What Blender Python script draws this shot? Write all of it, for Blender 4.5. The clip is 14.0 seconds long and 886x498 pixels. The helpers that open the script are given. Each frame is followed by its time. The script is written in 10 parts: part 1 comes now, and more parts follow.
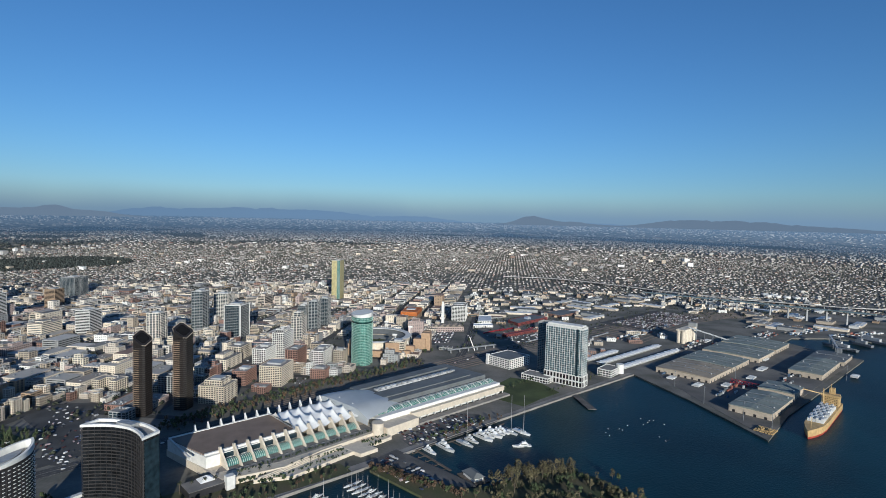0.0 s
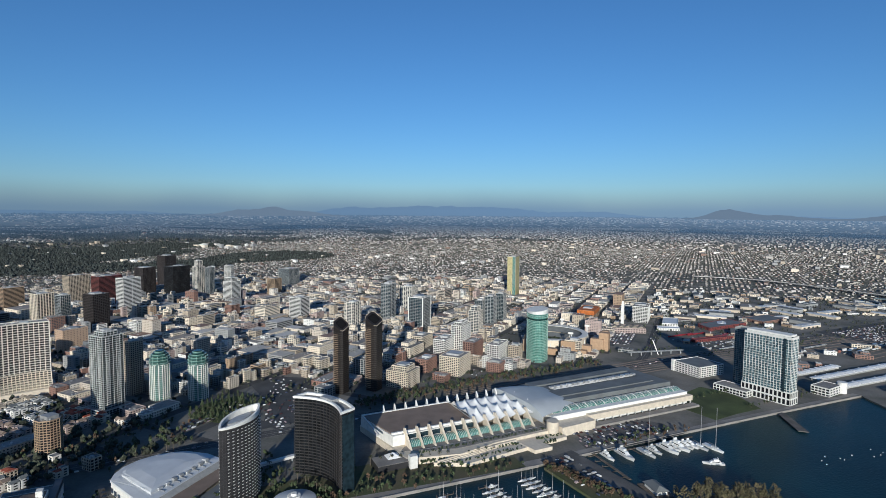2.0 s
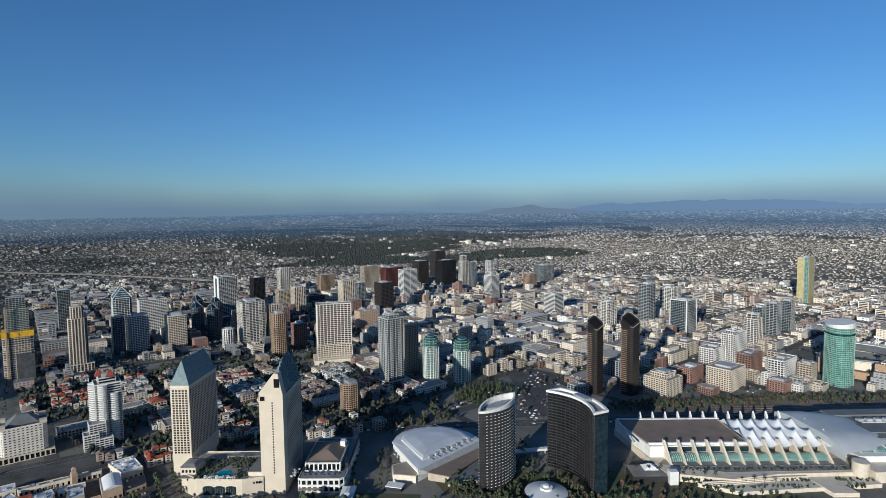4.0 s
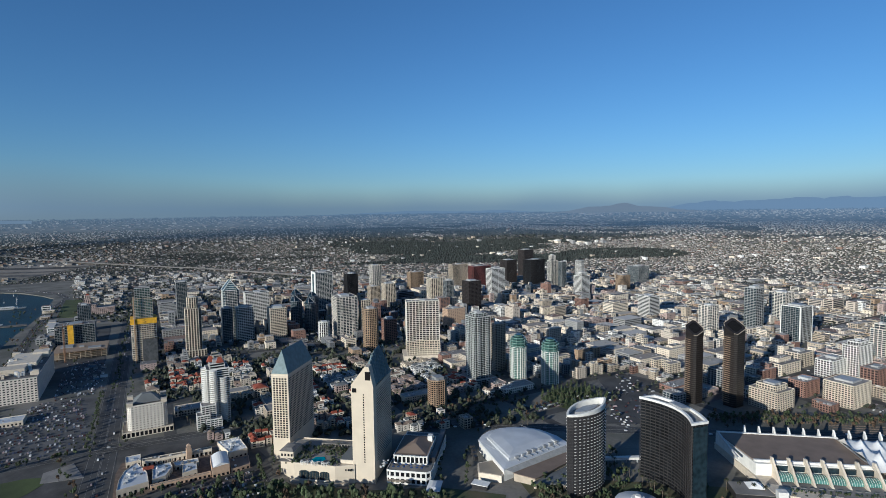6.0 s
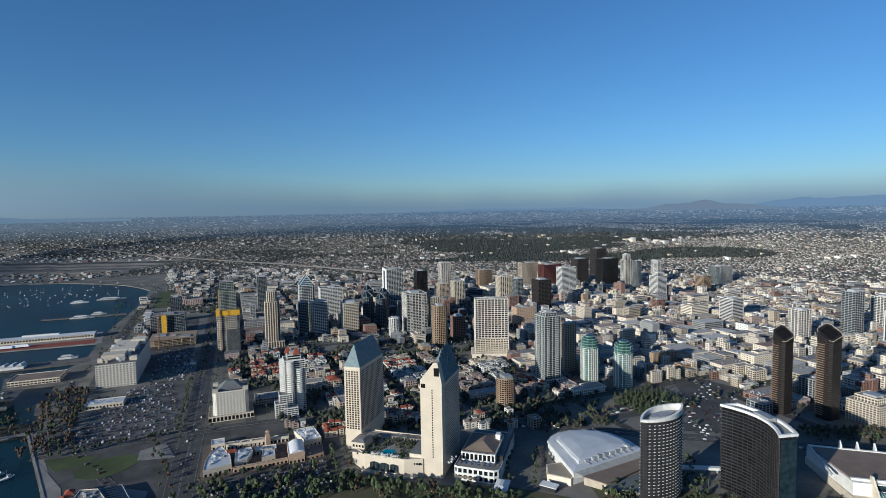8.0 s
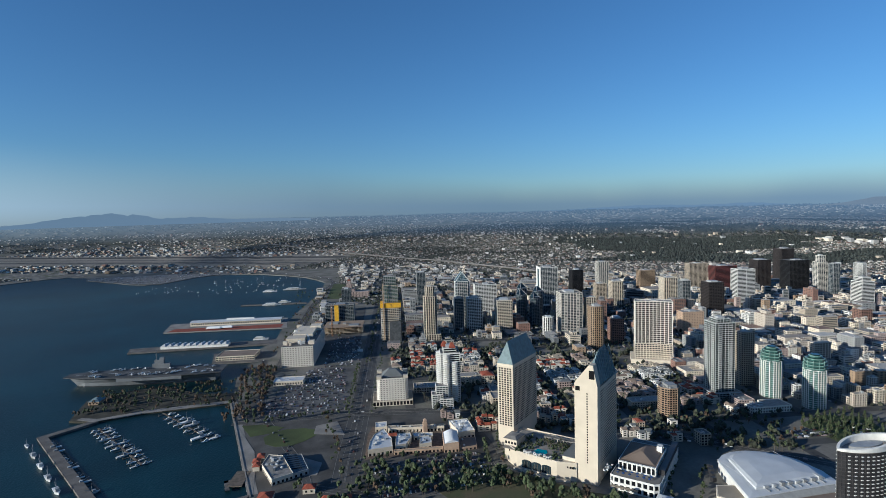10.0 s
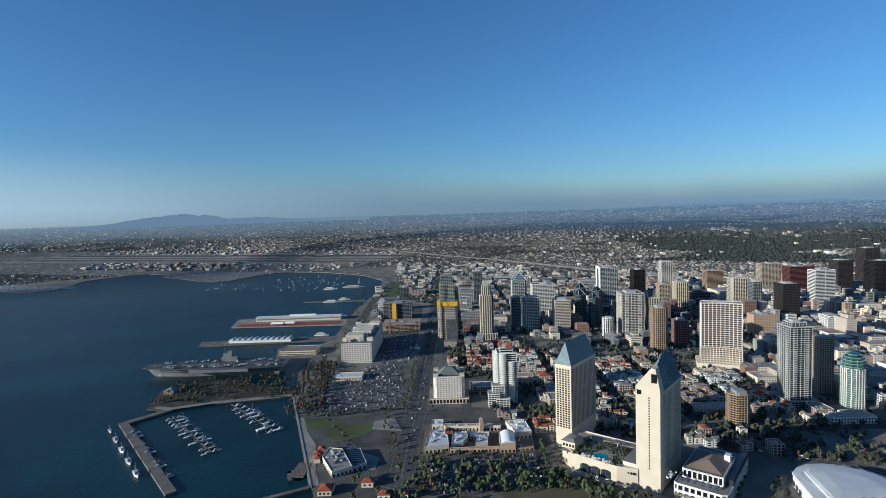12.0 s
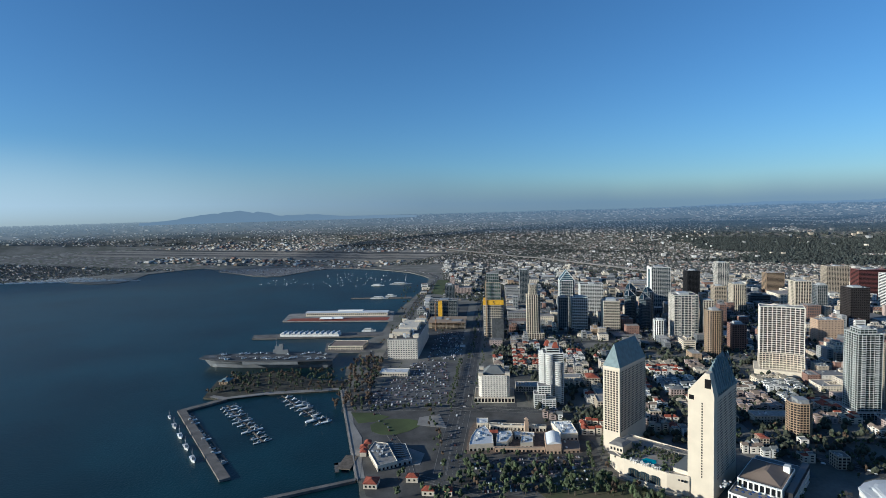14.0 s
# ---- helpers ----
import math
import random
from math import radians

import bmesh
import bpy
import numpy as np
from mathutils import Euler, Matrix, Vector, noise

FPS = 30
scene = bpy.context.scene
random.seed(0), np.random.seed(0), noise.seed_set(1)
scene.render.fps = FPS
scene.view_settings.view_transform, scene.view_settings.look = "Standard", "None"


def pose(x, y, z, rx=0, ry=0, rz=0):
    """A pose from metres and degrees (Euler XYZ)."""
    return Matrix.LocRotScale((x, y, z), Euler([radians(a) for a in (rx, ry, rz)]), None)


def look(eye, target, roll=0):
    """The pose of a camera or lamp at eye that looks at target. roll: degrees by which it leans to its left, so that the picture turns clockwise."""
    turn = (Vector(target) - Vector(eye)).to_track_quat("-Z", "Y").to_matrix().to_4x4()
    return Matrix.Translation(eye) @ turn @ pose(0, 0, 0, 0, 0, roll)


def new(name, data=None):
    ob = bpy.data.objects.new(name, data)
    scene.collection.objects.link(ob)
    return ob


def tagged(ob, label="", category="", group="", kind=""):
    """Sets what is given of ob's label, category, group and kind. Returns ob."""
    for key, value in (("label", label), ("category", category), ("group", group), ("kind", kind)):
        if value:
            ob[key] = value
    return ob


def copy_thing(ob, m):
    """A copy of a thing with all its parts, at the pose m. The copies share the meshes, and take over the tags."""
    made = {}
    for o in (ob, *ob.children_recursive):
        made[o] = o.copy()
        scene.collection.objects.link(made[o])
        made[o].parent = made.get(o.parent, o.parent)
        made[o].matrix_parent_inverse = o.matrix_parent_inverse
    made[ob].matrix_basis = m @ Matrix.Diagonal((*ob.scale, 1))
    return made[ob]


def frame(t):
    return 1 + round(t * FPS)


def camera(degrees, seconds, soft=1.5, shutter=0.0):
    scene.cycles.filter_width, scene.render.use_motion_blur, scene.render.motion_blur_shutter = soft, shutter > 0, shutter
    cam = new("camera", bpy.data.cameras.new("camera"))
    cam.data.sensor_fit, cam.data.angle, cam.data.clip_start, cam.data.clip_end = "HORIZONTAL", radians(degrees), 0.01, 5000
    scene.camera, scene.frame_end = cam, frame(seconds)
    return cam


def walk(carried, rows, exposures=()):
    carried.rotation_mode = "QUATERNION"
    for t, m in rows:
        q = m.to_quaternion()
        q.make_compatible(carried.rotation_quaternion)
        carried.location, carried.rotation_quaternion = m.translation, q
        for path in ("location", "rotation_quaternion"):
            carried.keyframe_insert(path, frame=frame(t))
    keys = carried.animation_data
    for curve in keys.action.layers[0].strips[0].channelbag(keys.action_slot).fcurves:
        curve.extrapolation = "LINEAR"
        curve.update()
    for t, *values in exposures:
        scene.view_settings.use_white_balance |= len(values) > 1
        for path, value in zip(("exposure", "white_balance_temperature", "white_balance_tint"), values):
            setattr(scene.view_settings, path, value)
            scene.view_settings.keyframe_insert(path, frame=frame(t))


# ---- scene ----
# ---- camera: a drone that hovers and turns to the left ----
EYE = 320.0
cam = camera(78.3, 14.0, 0.58)
PATH = [
    (0.0, pose(0, 0, EYE, 86.85, -1.26, 0.25)),
    (0.5, pose(0, 0, EYE, 86.70, -1.16, 1.98)),
    (1.0, pose(0, 0, EYE, 86.53, -1.04, 5.44)),
    (1.5, pose(0, 0, EYE, 86.35, -0.81, 11.23)),
    (2.0, pose(0, 0, EYE, 86.20, -0.42, 18.55)),
    (2.5, pose(0, 0, EYE, 86.07, -0.07, 25.84)),
    (3.0, pose(0, 0, EYE, 86.03, 0.20, 33.28)),
    (3.5, pose(0, 0, EYE, 85.99, 0.45, 38.84)),
    (4.0, pose(0, 0, EYE, 85.97, 0.75, 44.87)),
    (4.2, pose(0, 0, EYE, 85.96, 0.82, 47.48)),
    (6.3, pose(0, 0, EYE, 85.93, 0.79, 54.29)),
    (6.5, pose(0, 0, EYE, 85.90, 0.75, 54.41)),
    (7.0, pose(0, 0, EYE, 85.86, 0.70, 54.68)),
    (7.5, pose(0, 0, EYE, 85.84, 0.78, 57.15)),
    (8.0, pose(0, 0, EYE, 85.84, 0.95, 61.42)),
    (8.5, pose(0, 0, EYE, 85.85, 1.18, 66.52)),
    (9.0, pose(0, 0, EYE, 85.94, 1.30, 71.26)),
    (9.2, pose(0, 0, EYE, 85.93, 1.32, 72.70)),
    (11.3, pose(0, 0, EYE, 86.11, 1.92, 82.08)),
    (11.5, pose(0, 0, EYE, 86.09, 1.90, 82.34)),
    (12.0, pose(0, 0, EYE, 86.04, 1.88, 83.49)),
    (12.5, pose(0, 0, EYE, 86.06, 1.89, 86.16)),
    (13.0, pose(0, 0, EYE, 86.07, 1.87, 87.63)),
    (13.5, pose(0, 0, EYE, 86.03, 1.77, 88.10)),
    (14.0, pose(0, 0, EYE, 85.98, 1.64, 88.41)),
]
walk(cam, PATH, [(0.0, 0.29, 5150, 5), (9.0, 0.43, 5150, 4), (14.0, 0.61, 5150, 2)])

# ---- light: low afternoon sun over the bay, clear sky ----
SUN_YAW, SUN_UP = 194.5, 14.0
sun_way = Vector((-math.sin(radians(SUN_YAW)) * math.cos(radians(SUN_UP)),
                  math.cos(radians(SUN_YAW)) * math.cos(radians(SUN_UP)), math.sin(radians(SUN_UP))))
sun = new("sun", bpy.data.lights.new("sun", "SUN"))
sun.data.energy, sun.data.angle, sun.data.color = 4.6, radians(0.5), (1.0, 0.83, 0.62)
sun.matrix_world = look(sun_way * 1000, (0, 0, 0))
world = bpy.data.worlds.new("sky")
scene.world = world
world.use_nodes = True
wn = world.node_tree.nodes
sky = wn.new("ShaderNodeTexSky")
sky.sky_type = "NISHITA"
sky.sun_disc = False
sky.sun_elevation, sky.sun_rotation = radians(SUN_UP), math.atan2(sun_way.x, sun_way.y)
sky.altitude, sky.air_density, sky.dust_density, sky.ozone_density = 300, 1.0, 0.5, 4.4
wn["Background"].inputs[1].default_value = 0.073
world.node_tree.links.new(sky.outputs[0], wn["Background"].inputs[0])
# ---- materials ----
def mat(name, col, rough=0.7, metal=0.0, vary=0.12, scale=0.2, fine=3.0, per_object=0.0, per_island=0.0, bump=0.0, col2=None, spec=0.4):
    """Colour with grain at two scales; per_object and per_island shift the value of whole pieces."""
    m = bpy.data.materials.new(name)
    m.use_nodes = True
    nt, lk = m.node_tree.nodes, m.node_tree.links
    b = nt["Principled BSDF"]
    b.inputs["Roughness"].default_value, b.inputs["Metallic"].default_value = rough, metal
    b.inputs["Specular IOR Level"].default_value = spec
    co = nt.new("ShaderNodeTexCoord")
    n1, n2 = nt.new("ShaderNodeTexNoise"), nt.new("ShaderNodeTexNoise")
    n1.inputs["Scale"].default_value, n2.inputs["Scale"].default_value = scale, fine
    n1.inputs["Detail"].default_value, n2.inputs["Detail"].default_value = 4, 3
    for n in (n1, n2):
        lk.new(co.outputs["Object"], n.inputs["Vector"])
    mix = nt.new("ShaderNodeMix")
    mix.data_type = "RGBA"
    c2 = col2 or tuple(c * (1 - 2.2 * vary) for c in col)
    mix.inputs[6].default_value, mix.inputs[7].default_value = (*col, 1), (*c2, 1)
    ramp = nt.new("ShaderNodeMapRange")
    ramp.inputs[1].default_value, ramp.inputs[2].default_value = 0.35, 0.65
    lk.new(n1.outputs[0], ramp.inputs[0])
    lk.new(ramp.outputs[0], mix.inputs[0])
    hsv = nt.new("ShaderNodeHueSaturation")
    lk.new(mix.outputs[2], hsv.inputs["Color"])
    val = nt.new("ShaderNodeMapRange")
    val.inputs[3].default_value, val.inputs[4].default_value = 1 - vary, 1 + vary
    lk.new(n2.outputs[0], val.inputs[0])
    last = val.outputs[0]
    for amount, node, sock in ((per_object, "ShaderNodeObjectInfo", "Random"), (per_island, "ShaderNodeNewGeometry", "Random Per Island")):
        if amount:
            src, r, mul = nt.new(node), nt.new("ShaderNodeMapRange"), nt.new("ShaderNodeMath")
            r.inputs[3].default_value, r.inputs[4].default_value = 1 - amount, 1 + amount
            lk.new(src.outputs[sock], r.inputs[0])
            mul.operation = "MULTIPLY"
            lk.new(last, mul.inputs[0])
            lk.new(r.outputs[0], mul.inputs[1])
            last = mul.outputs[0]
    lk.new(last, hsv.inputs["Value"])
    lk.new(hsv.outputs[0], b.inputs["Base Color"])
    if bump:
        bp = nt.new("ShaderNodeBump")
        bp.inputs["Strength"].default_value, bp.inputs["Distance"].default_value = bump, 0.3
        lk.new(n2.outputs[0], bp.inputs["Height"])
        lk.new(bp.outputs[0], b.inputs["Normal"])
    return m


def mat_palette(name, stops, rough=0.8, source="ShaderNodeNewGeometry", vary=0.1, fine=0.4):
    """Every separate piece takes its own colour out of a palette."""
    m = mat(name, stops[0], rough, vary=vary, fine=fine)
    nt, lk = m.node_tree.nodes, m.node_tree.links
    src = nt.new(source)
    r = nt.new("ShaderNodeValToRGB")
    r.color_ramp.interpolation = "CONSTANT"
    for i, c in enumerate(stops):
        e = r.color_ramp.elements[i] if i < 2 else r.color_ramp.elements.new(i / len(stops))
        e.position, e.color = i / len(stops), (*c, 1)
    lk.new(src.outputs["Random Per Island" if source.endswith("Geometry") else "Random"], r.inputs[0])
    hsv = next(n for n in nt if n.type == "HUE_SAT")
    lk.new(r.outputs[0], hsv.inputs["Color"])
    return m


M = {}
M["lot"] = mat("parking_asphalt", (0.13, 0.124, 0.117), 0.9, vary=0.2, scale=0.03, fine=0.5)
M["white"] = mat("white_paint", (0.70, 0.685, 0.64), vary=0.06, per_object=0.10)
M["cream"] = mat("cream_stucco", (0.64, 0.56, 0.44), vary=0.07, per_object=0.12)
M["hotelglass"] = mat("grey_blue_glass", (0.085, 0.15, 0.175), 0.2, vary=0.3, scale=0.2, fine=0.6, spec=0.5)
M["ivory"] = mat("ivory_precast", (0.56, 0.485, 0.375), vary=0.05, scale=0.06)
M["beige"] = mat("beige_concrete", (0.46, 0.39, 0.30), vary=0.08, per_object=0.12)
M["tan"] = mat("tan_stone", (0.36, 0.26, 0.17), vary=0.08, per_object=0.12)
M["brick"] = mat("red_brick", (0.26, 0.155, 0.12), vary=0.10, per_object=0.2)
M["maroon"] = mat("maroon_cladding", (0.15, 0.05, 0.045), 0.5, vary=0.08)
M["brown"] = mat("brown_granite", (0.045, 0.038, 0.036), 0.4, vary=0.08, per_object=0.15)
M["grey"] = mat("grey_concrete", (0.34, 0.34, 0.33), vary=0.08, per_object=0.15)
M["dark"] = mat("dark_cladding", (0.035, 0.034, 0.036), 0.35, vary=0.1)
M["slate"] = mat("slate_cladding", (0.05, 0.046, 0.045), 0.4, vary=0.15)
M["bronze"] = mat("bronze_cladding", (0.019, 0.016, 0.015), 0.4, vary=0.1)
M["bronze2"] = mat("bronze_balcony", (0.15, 0.118, 0.08), 0.5, vary=0.1)
M["sand"] = mat("sandstone", (0.40, 0.27, 0.165), vary=0.1)
M["glass"] = mat("window_glass", (0.014, 0.016, 0.019), 0.3, vary=0.3, scale=0.15, fine=0.5, spec=0.15)
M["blueglass"] = mat("blue_glass", (0.03, 0.052, 0.068), 0.1, 0.2, vary=0.25, fine=0.4, spec=0.5)
M["palegreen"] = mat("pale_green_spandrel", (0.30, 0.44, 0.38), 0.3, vary=0.12)
M["greenglass"] = mat("green_glass", (0.12, 0.27, 0.22), 0.1, 0.15, vary=0.2, fine=0.35, spec=0.8)
M["teal"] = mat("teal_metal", (0.05, 0.125, 0.11), 0.45, 0.2, vary=0.15)
M["darkgreen"] = mat("dark_green_glass", (0.02, 0.055, 0.048), 0.15, vary=0.25, spec=0.4)
M["gold"] = mat("yellow_panels", (0.46, 0.40, 0.20), 0.5, vary=0.15)
M["yellow"] = mat("yellow_netting", (0.75, 0.42, 0.02), 0.7, vary=0.12)
M["orange"] = mat("orange_netting", (0.50, 0.15, 0.03), 0.8, vary=0.2)
M["redroof"] = mat("red_tiles", (0.30, 0.075, 0.04), 0.8, vary=0.2, fine=1.0, bump=0.3)
M["copper"] = mat("verdigris_roof", (0.185, 0.24, 0.25), 0.7, 0.0, vary=0.1, spec=0.2)
M["roof"] = mat("gravel_roof", (0.26, 0.245, 0.225), 0.9, vary=0.15, per_object=0.35)
M["roofgrey"] = mat("grey_membrane", (0.155, 0.163, 0.162), 0.7, vary=0.1, scale=0.05)
M["roofpale"] = mat("pale_metal_roof", (0.58, 0.59, 0.60), 0.45, 0.0, vary=0.06, scale=0.05)
M["rooftan"] = mat("tan_roof", (0.34, 0.29, 0.22), 0.85, vary=0.1, scale=0.05)
M["roofbrown"] = mat("brown_roof", (0.23, 0.175, 0.135), 0.85, vary=0.1, scale=0.05)
M["roofshed"] = mat("shed_roof", (0.25, 0.275, 0.245), 0.7, vary=0.14, scale=0.04)
M["unit"] = mat("roof_unit_metal", (0.45, 0.45, 0.44), 0.5, 0.2, vary=0.1, per_object=0.3, per_island=0.3)
M["sail"] = mat("sail_fabric", (0.80, 0.79, 0.76), 0.6, vary=0.03)
M["asphalt"] = mat("asphalt", (0.08, 0.078, 0.075), 0.9, vary=0.2, scale=0.03, fine=0.6)
M["yard"] = mat("worn_yard_asphalt", (0.16, 0.148, 0.13), 0.9, vary=0.22, scale=0.02, fine=0.35, col2=(0.10, 0.095, 0.088))
M["pave"] = mat("concrete_paving", (0.27, 0.25, 0.225), 0.85, vary=0.15, scale=0.04, fine=0.5)
M["quay"] = mat("quay_concrete", (0.16, 0.145, 0.13), 0.85, vary=0.2, scale=0.05, fine=0.8)
M["dirt"] = mat("park_ground", (0.10, 0.085, 0.05), 0.95, vary=0.25, scale=0.03, fine=0.4, col2=(0.06, 0.075, 0.03))
M["grass"] = mat("park_lawn", (0.075, 0.095, 0.03), 0.9, vary=0.2, scale=0.02, fine=0.5, bump=0.2)
M["bush"] = mat("shrub_leaves", (0.058, 0.066, 0.041), 0.85, vary=0.35, fine=0.6, per_island=0.45)
M["leaf"] = mat("tree_leaves", (0.056, 0.076, 0.03), 0.8, vary=0.3, fine=1.2, per_island=0.4)
M["euca"] = mat("eucalyptus_leaves", (0.12, 0.105, 0.052), 0.8, vary=0.25, fine=1.2, per_island=0.3)
# darker leaf tone, with a bluish lift painted in for distance haze
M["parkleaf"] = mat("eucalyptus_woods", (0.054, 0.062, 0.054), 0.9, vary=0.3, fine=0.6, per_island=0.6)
M["farbush"] = mat("mesa_trees", (0.076, 0.081, 0.064), 0.9, vary=0.25, fine=0.6, per_island=0.6)
M["frond"] = mat("palm_fronds", (0.06, 0.065, 0.028), 0.7, vary=0.3, per_island=0.3)
M["bark"] = mat("palm_bark", (0.12, 0.095, 0.07), 0.9, vary=0.2)
M["hull"] = mat("white_gelcoat", (0.62, 0.62, 0.60), 0.35, vary=0.05, per_object=0.3)
M["navy"] = mat("navy_grey_paint", (0.16, 0.17, 0.18), 0.6, vary=0.12, scale=0.05)
M["deck"] = mat("flight_deck", (0.085, 0.087, 0.09), 0.85, vary=0.25, scale=0.04)
M["buff"] = mat("buff_ship_paint", (0.52, 0.36, 0.16), 0.6, vary=0.12)
M["redhull"] = mat("red_hull_paint", (0.38, 0.06, 0.035), 0.6, vary=0.15)
M["steel"] = mat("grey_steel", (0.28, 0.29, 0.30), 0.5, 0.4, vary=0.15)
M["redsteel"] = mat("red_crane_paint", (0.25, 0.03, 0.04), 0.55, vary=0.2)
M["redcar"] = mat("red_trolley_paint", (0.34, 0.03, 0.035), 0.4, vary=0.1)
M["timber"] = mat("pier_timber", (0.16, 0.13, 0.10), 0.9, vary=0.2)
M["umbrella"] = mat("blue_canvas", (0.03, 0.07, 0.20), 0.8)
M["pool"] = mat("pool_water", (0.02, 0.30, 0.36), 0.1, vary=0.1)
M["teal2"] = mat("teal_balcony_glass", (0.022, 0.105, 0.088), 0.3, vary=0.25, fine=0.5)
M["floor"] = mat("worn_town_ground", (0.185, 0.172, 0.15), 0.95, vary=0.28, scale=0.014, fine=0.22, col2=(0.095, 0.093, 0.076))
M["solar"] = mat("solar_panels", (0.03, 0.04, 0.055), 0.25, vary=0.15)
M["greymetal"] = mat("grey_mullions", (0.17, 0.18, 0.19), 0.45, vary=0.12)
M["bronze3"] = mat("dark_bronze_spandrel", (0.045, 0.038, 0.032), 0.45, vary=0.1)
M["palegrey"] = mat("pale_grey_concrete", (0.47, 0.475, 0.455), vary=0.08)
M["peach"] = mat("peach_stucco", (0.46, 0.33, 0.23), vary=0.08)
M["terracotta"] = mat("brown_paving", (0.17, 0.125, 0.095), 0.9, vary=0.2)
M["drygrass"] = mat("dry_airfield_grass", (0.23, 0.215, 0.18), 0.95, vary=0.2, scale=0.01, fine=0.1)
M["netting"] = mat("dark_netting", (0.09, 0.095, 0.10), 0.8, vary=0.2)
M["condoglass"] = mat("condo_glass", (0.03, 0.045, 0.045), 0.2, vary=0.3, fine=0.5, spec=0.4)
M["farglass"] = mat("mixed_window_glass", (0.045, 0.047, 0.05), 0.3, vary=0.3, scale=0.1, fine=0.5, spec=0.2, per_island=0.6)
M["paleglass"] = mat("pale_blue_window_glass", (0.07, 0.09, 0.10), 0.2, vary=0.3, scale=0.1, fine=0.5, spec=0.4, per_island=0.4)
# near-black matte that paints shade where no opening is cut
M["shade"] = mat("painted_opening_shade", (0.012, 0.012, 0.013), 0.9, spec=0.05)
M["roofvault"] = mat("grey_vault_roof", (0.42, 0.44, 0.45), 0.5, 0.0, vary=0.05, scale=0.05)
M["sandy"] = mat("sandy_stucco", (0.52, 0.455, 0.375), vary=0.08, per_object=0.12)
M["offwhite"] = mat("warm_white_stucco", (0.66, 0.61, 0.53), vary=0.07, per_object=0.1)
M["field"] = mat("brown_airfield_ground", (0.27, 0.24, 0.205), 0.95, vary=0.25, scale=0.006, fine=0.08, col2=(0.20, 0.18, 0.15))
M["rose"] = mat("dusty_pink_stucco", (0.42, 0.33, 0.295), vary=0.1)
M["shedred"] = mat("faded_red_siding", (0.20, 0.055, 0.05), 0.7, vary=0.15)
M["scrub"] = mat("dark_scrub_ground", (0.062, 0.058, 0.042), 0.95, vary=0.3, scale=0.05, fine=0.5)
M["wornpave"] = mat("worn_waterfront_asphalt", (0.098, 0.092, 0.084), 0.9, vary=0.25, scale=0.03, fine=0.4)
M["cars"] = mat_palette("car_paint", [(0.36, 0.36, 0.36), (0.62, 0.62, 0.6), (0.03, 0.03, 0.035), (0.13, 0.135, 0.14), (0.04, 0.04, 0.045), (0.055, 0.02, 0.018), (0.05, 0.06, 0.1), (0.30, 0.24, 0.24)], 0.45)
M["boxes"] = mat_palette("freight_box_paint", [(0.55, 0.55, 0.53), (0.25, 0.10, 0.07), (0.40, 0.40, 0.39), (0.09, 0.13, 0.2), (0.60, 0.59, 0.56), (0.30, 0.27, 0.22), (0.16, 0.17, 0.17)], 0.6)
M["house"] = mat_palette("house_stucco", [(0.40, 0.38, 0.34), (0.27, 0.25, 0.22), (0.52, 0.50, 0.47), (0.22, 0.185, 0.165), (0.34, 0.32, 0.28), (0.46, 0.44, 0.4), (0.17, 0.16, 0.145)])
M["shingle"] = mat_palette("house_roofing", [(0.20, 0.17, 0.15), (0.13, 0.12, 0.115), (0.30, 0.28, 0.26), (0.17, 0.12, 0.09), (0.24, 0.13, 0.09), (0.38, 0.36, 0.34)])


def water_material():
    m = mat("bay_water", (0.007, 0.034, 0.044), 0.40, vary=0.25, scale=0.004, fine=0.02, spec=0.2)
    nt, lk = m.node_tree.nodes, m.node_tree.links
    b = nt["Principled BSDF"]
    co = nt.new("ShaderNodeTexCoord")
    w = nt.new("ShaderNodeTexNoise")
    w.inputs["Scale"].default_value, w.inputs["Detail"].default_value = 0.3, 5
    lk.new(co.outputs["Object"], w.inputs["Vector"])
    bp = nt.new("ShaderNodeBump")
    bp.inputs["Strength"].default_value, bp.inputs["Distance"].default_value = 0.7, 0.7
    lk.new(w.outputs[0], bp.inputs["Height"])
    lk.new(bp.outputs[0], b.inputs["Normal"])
    return m


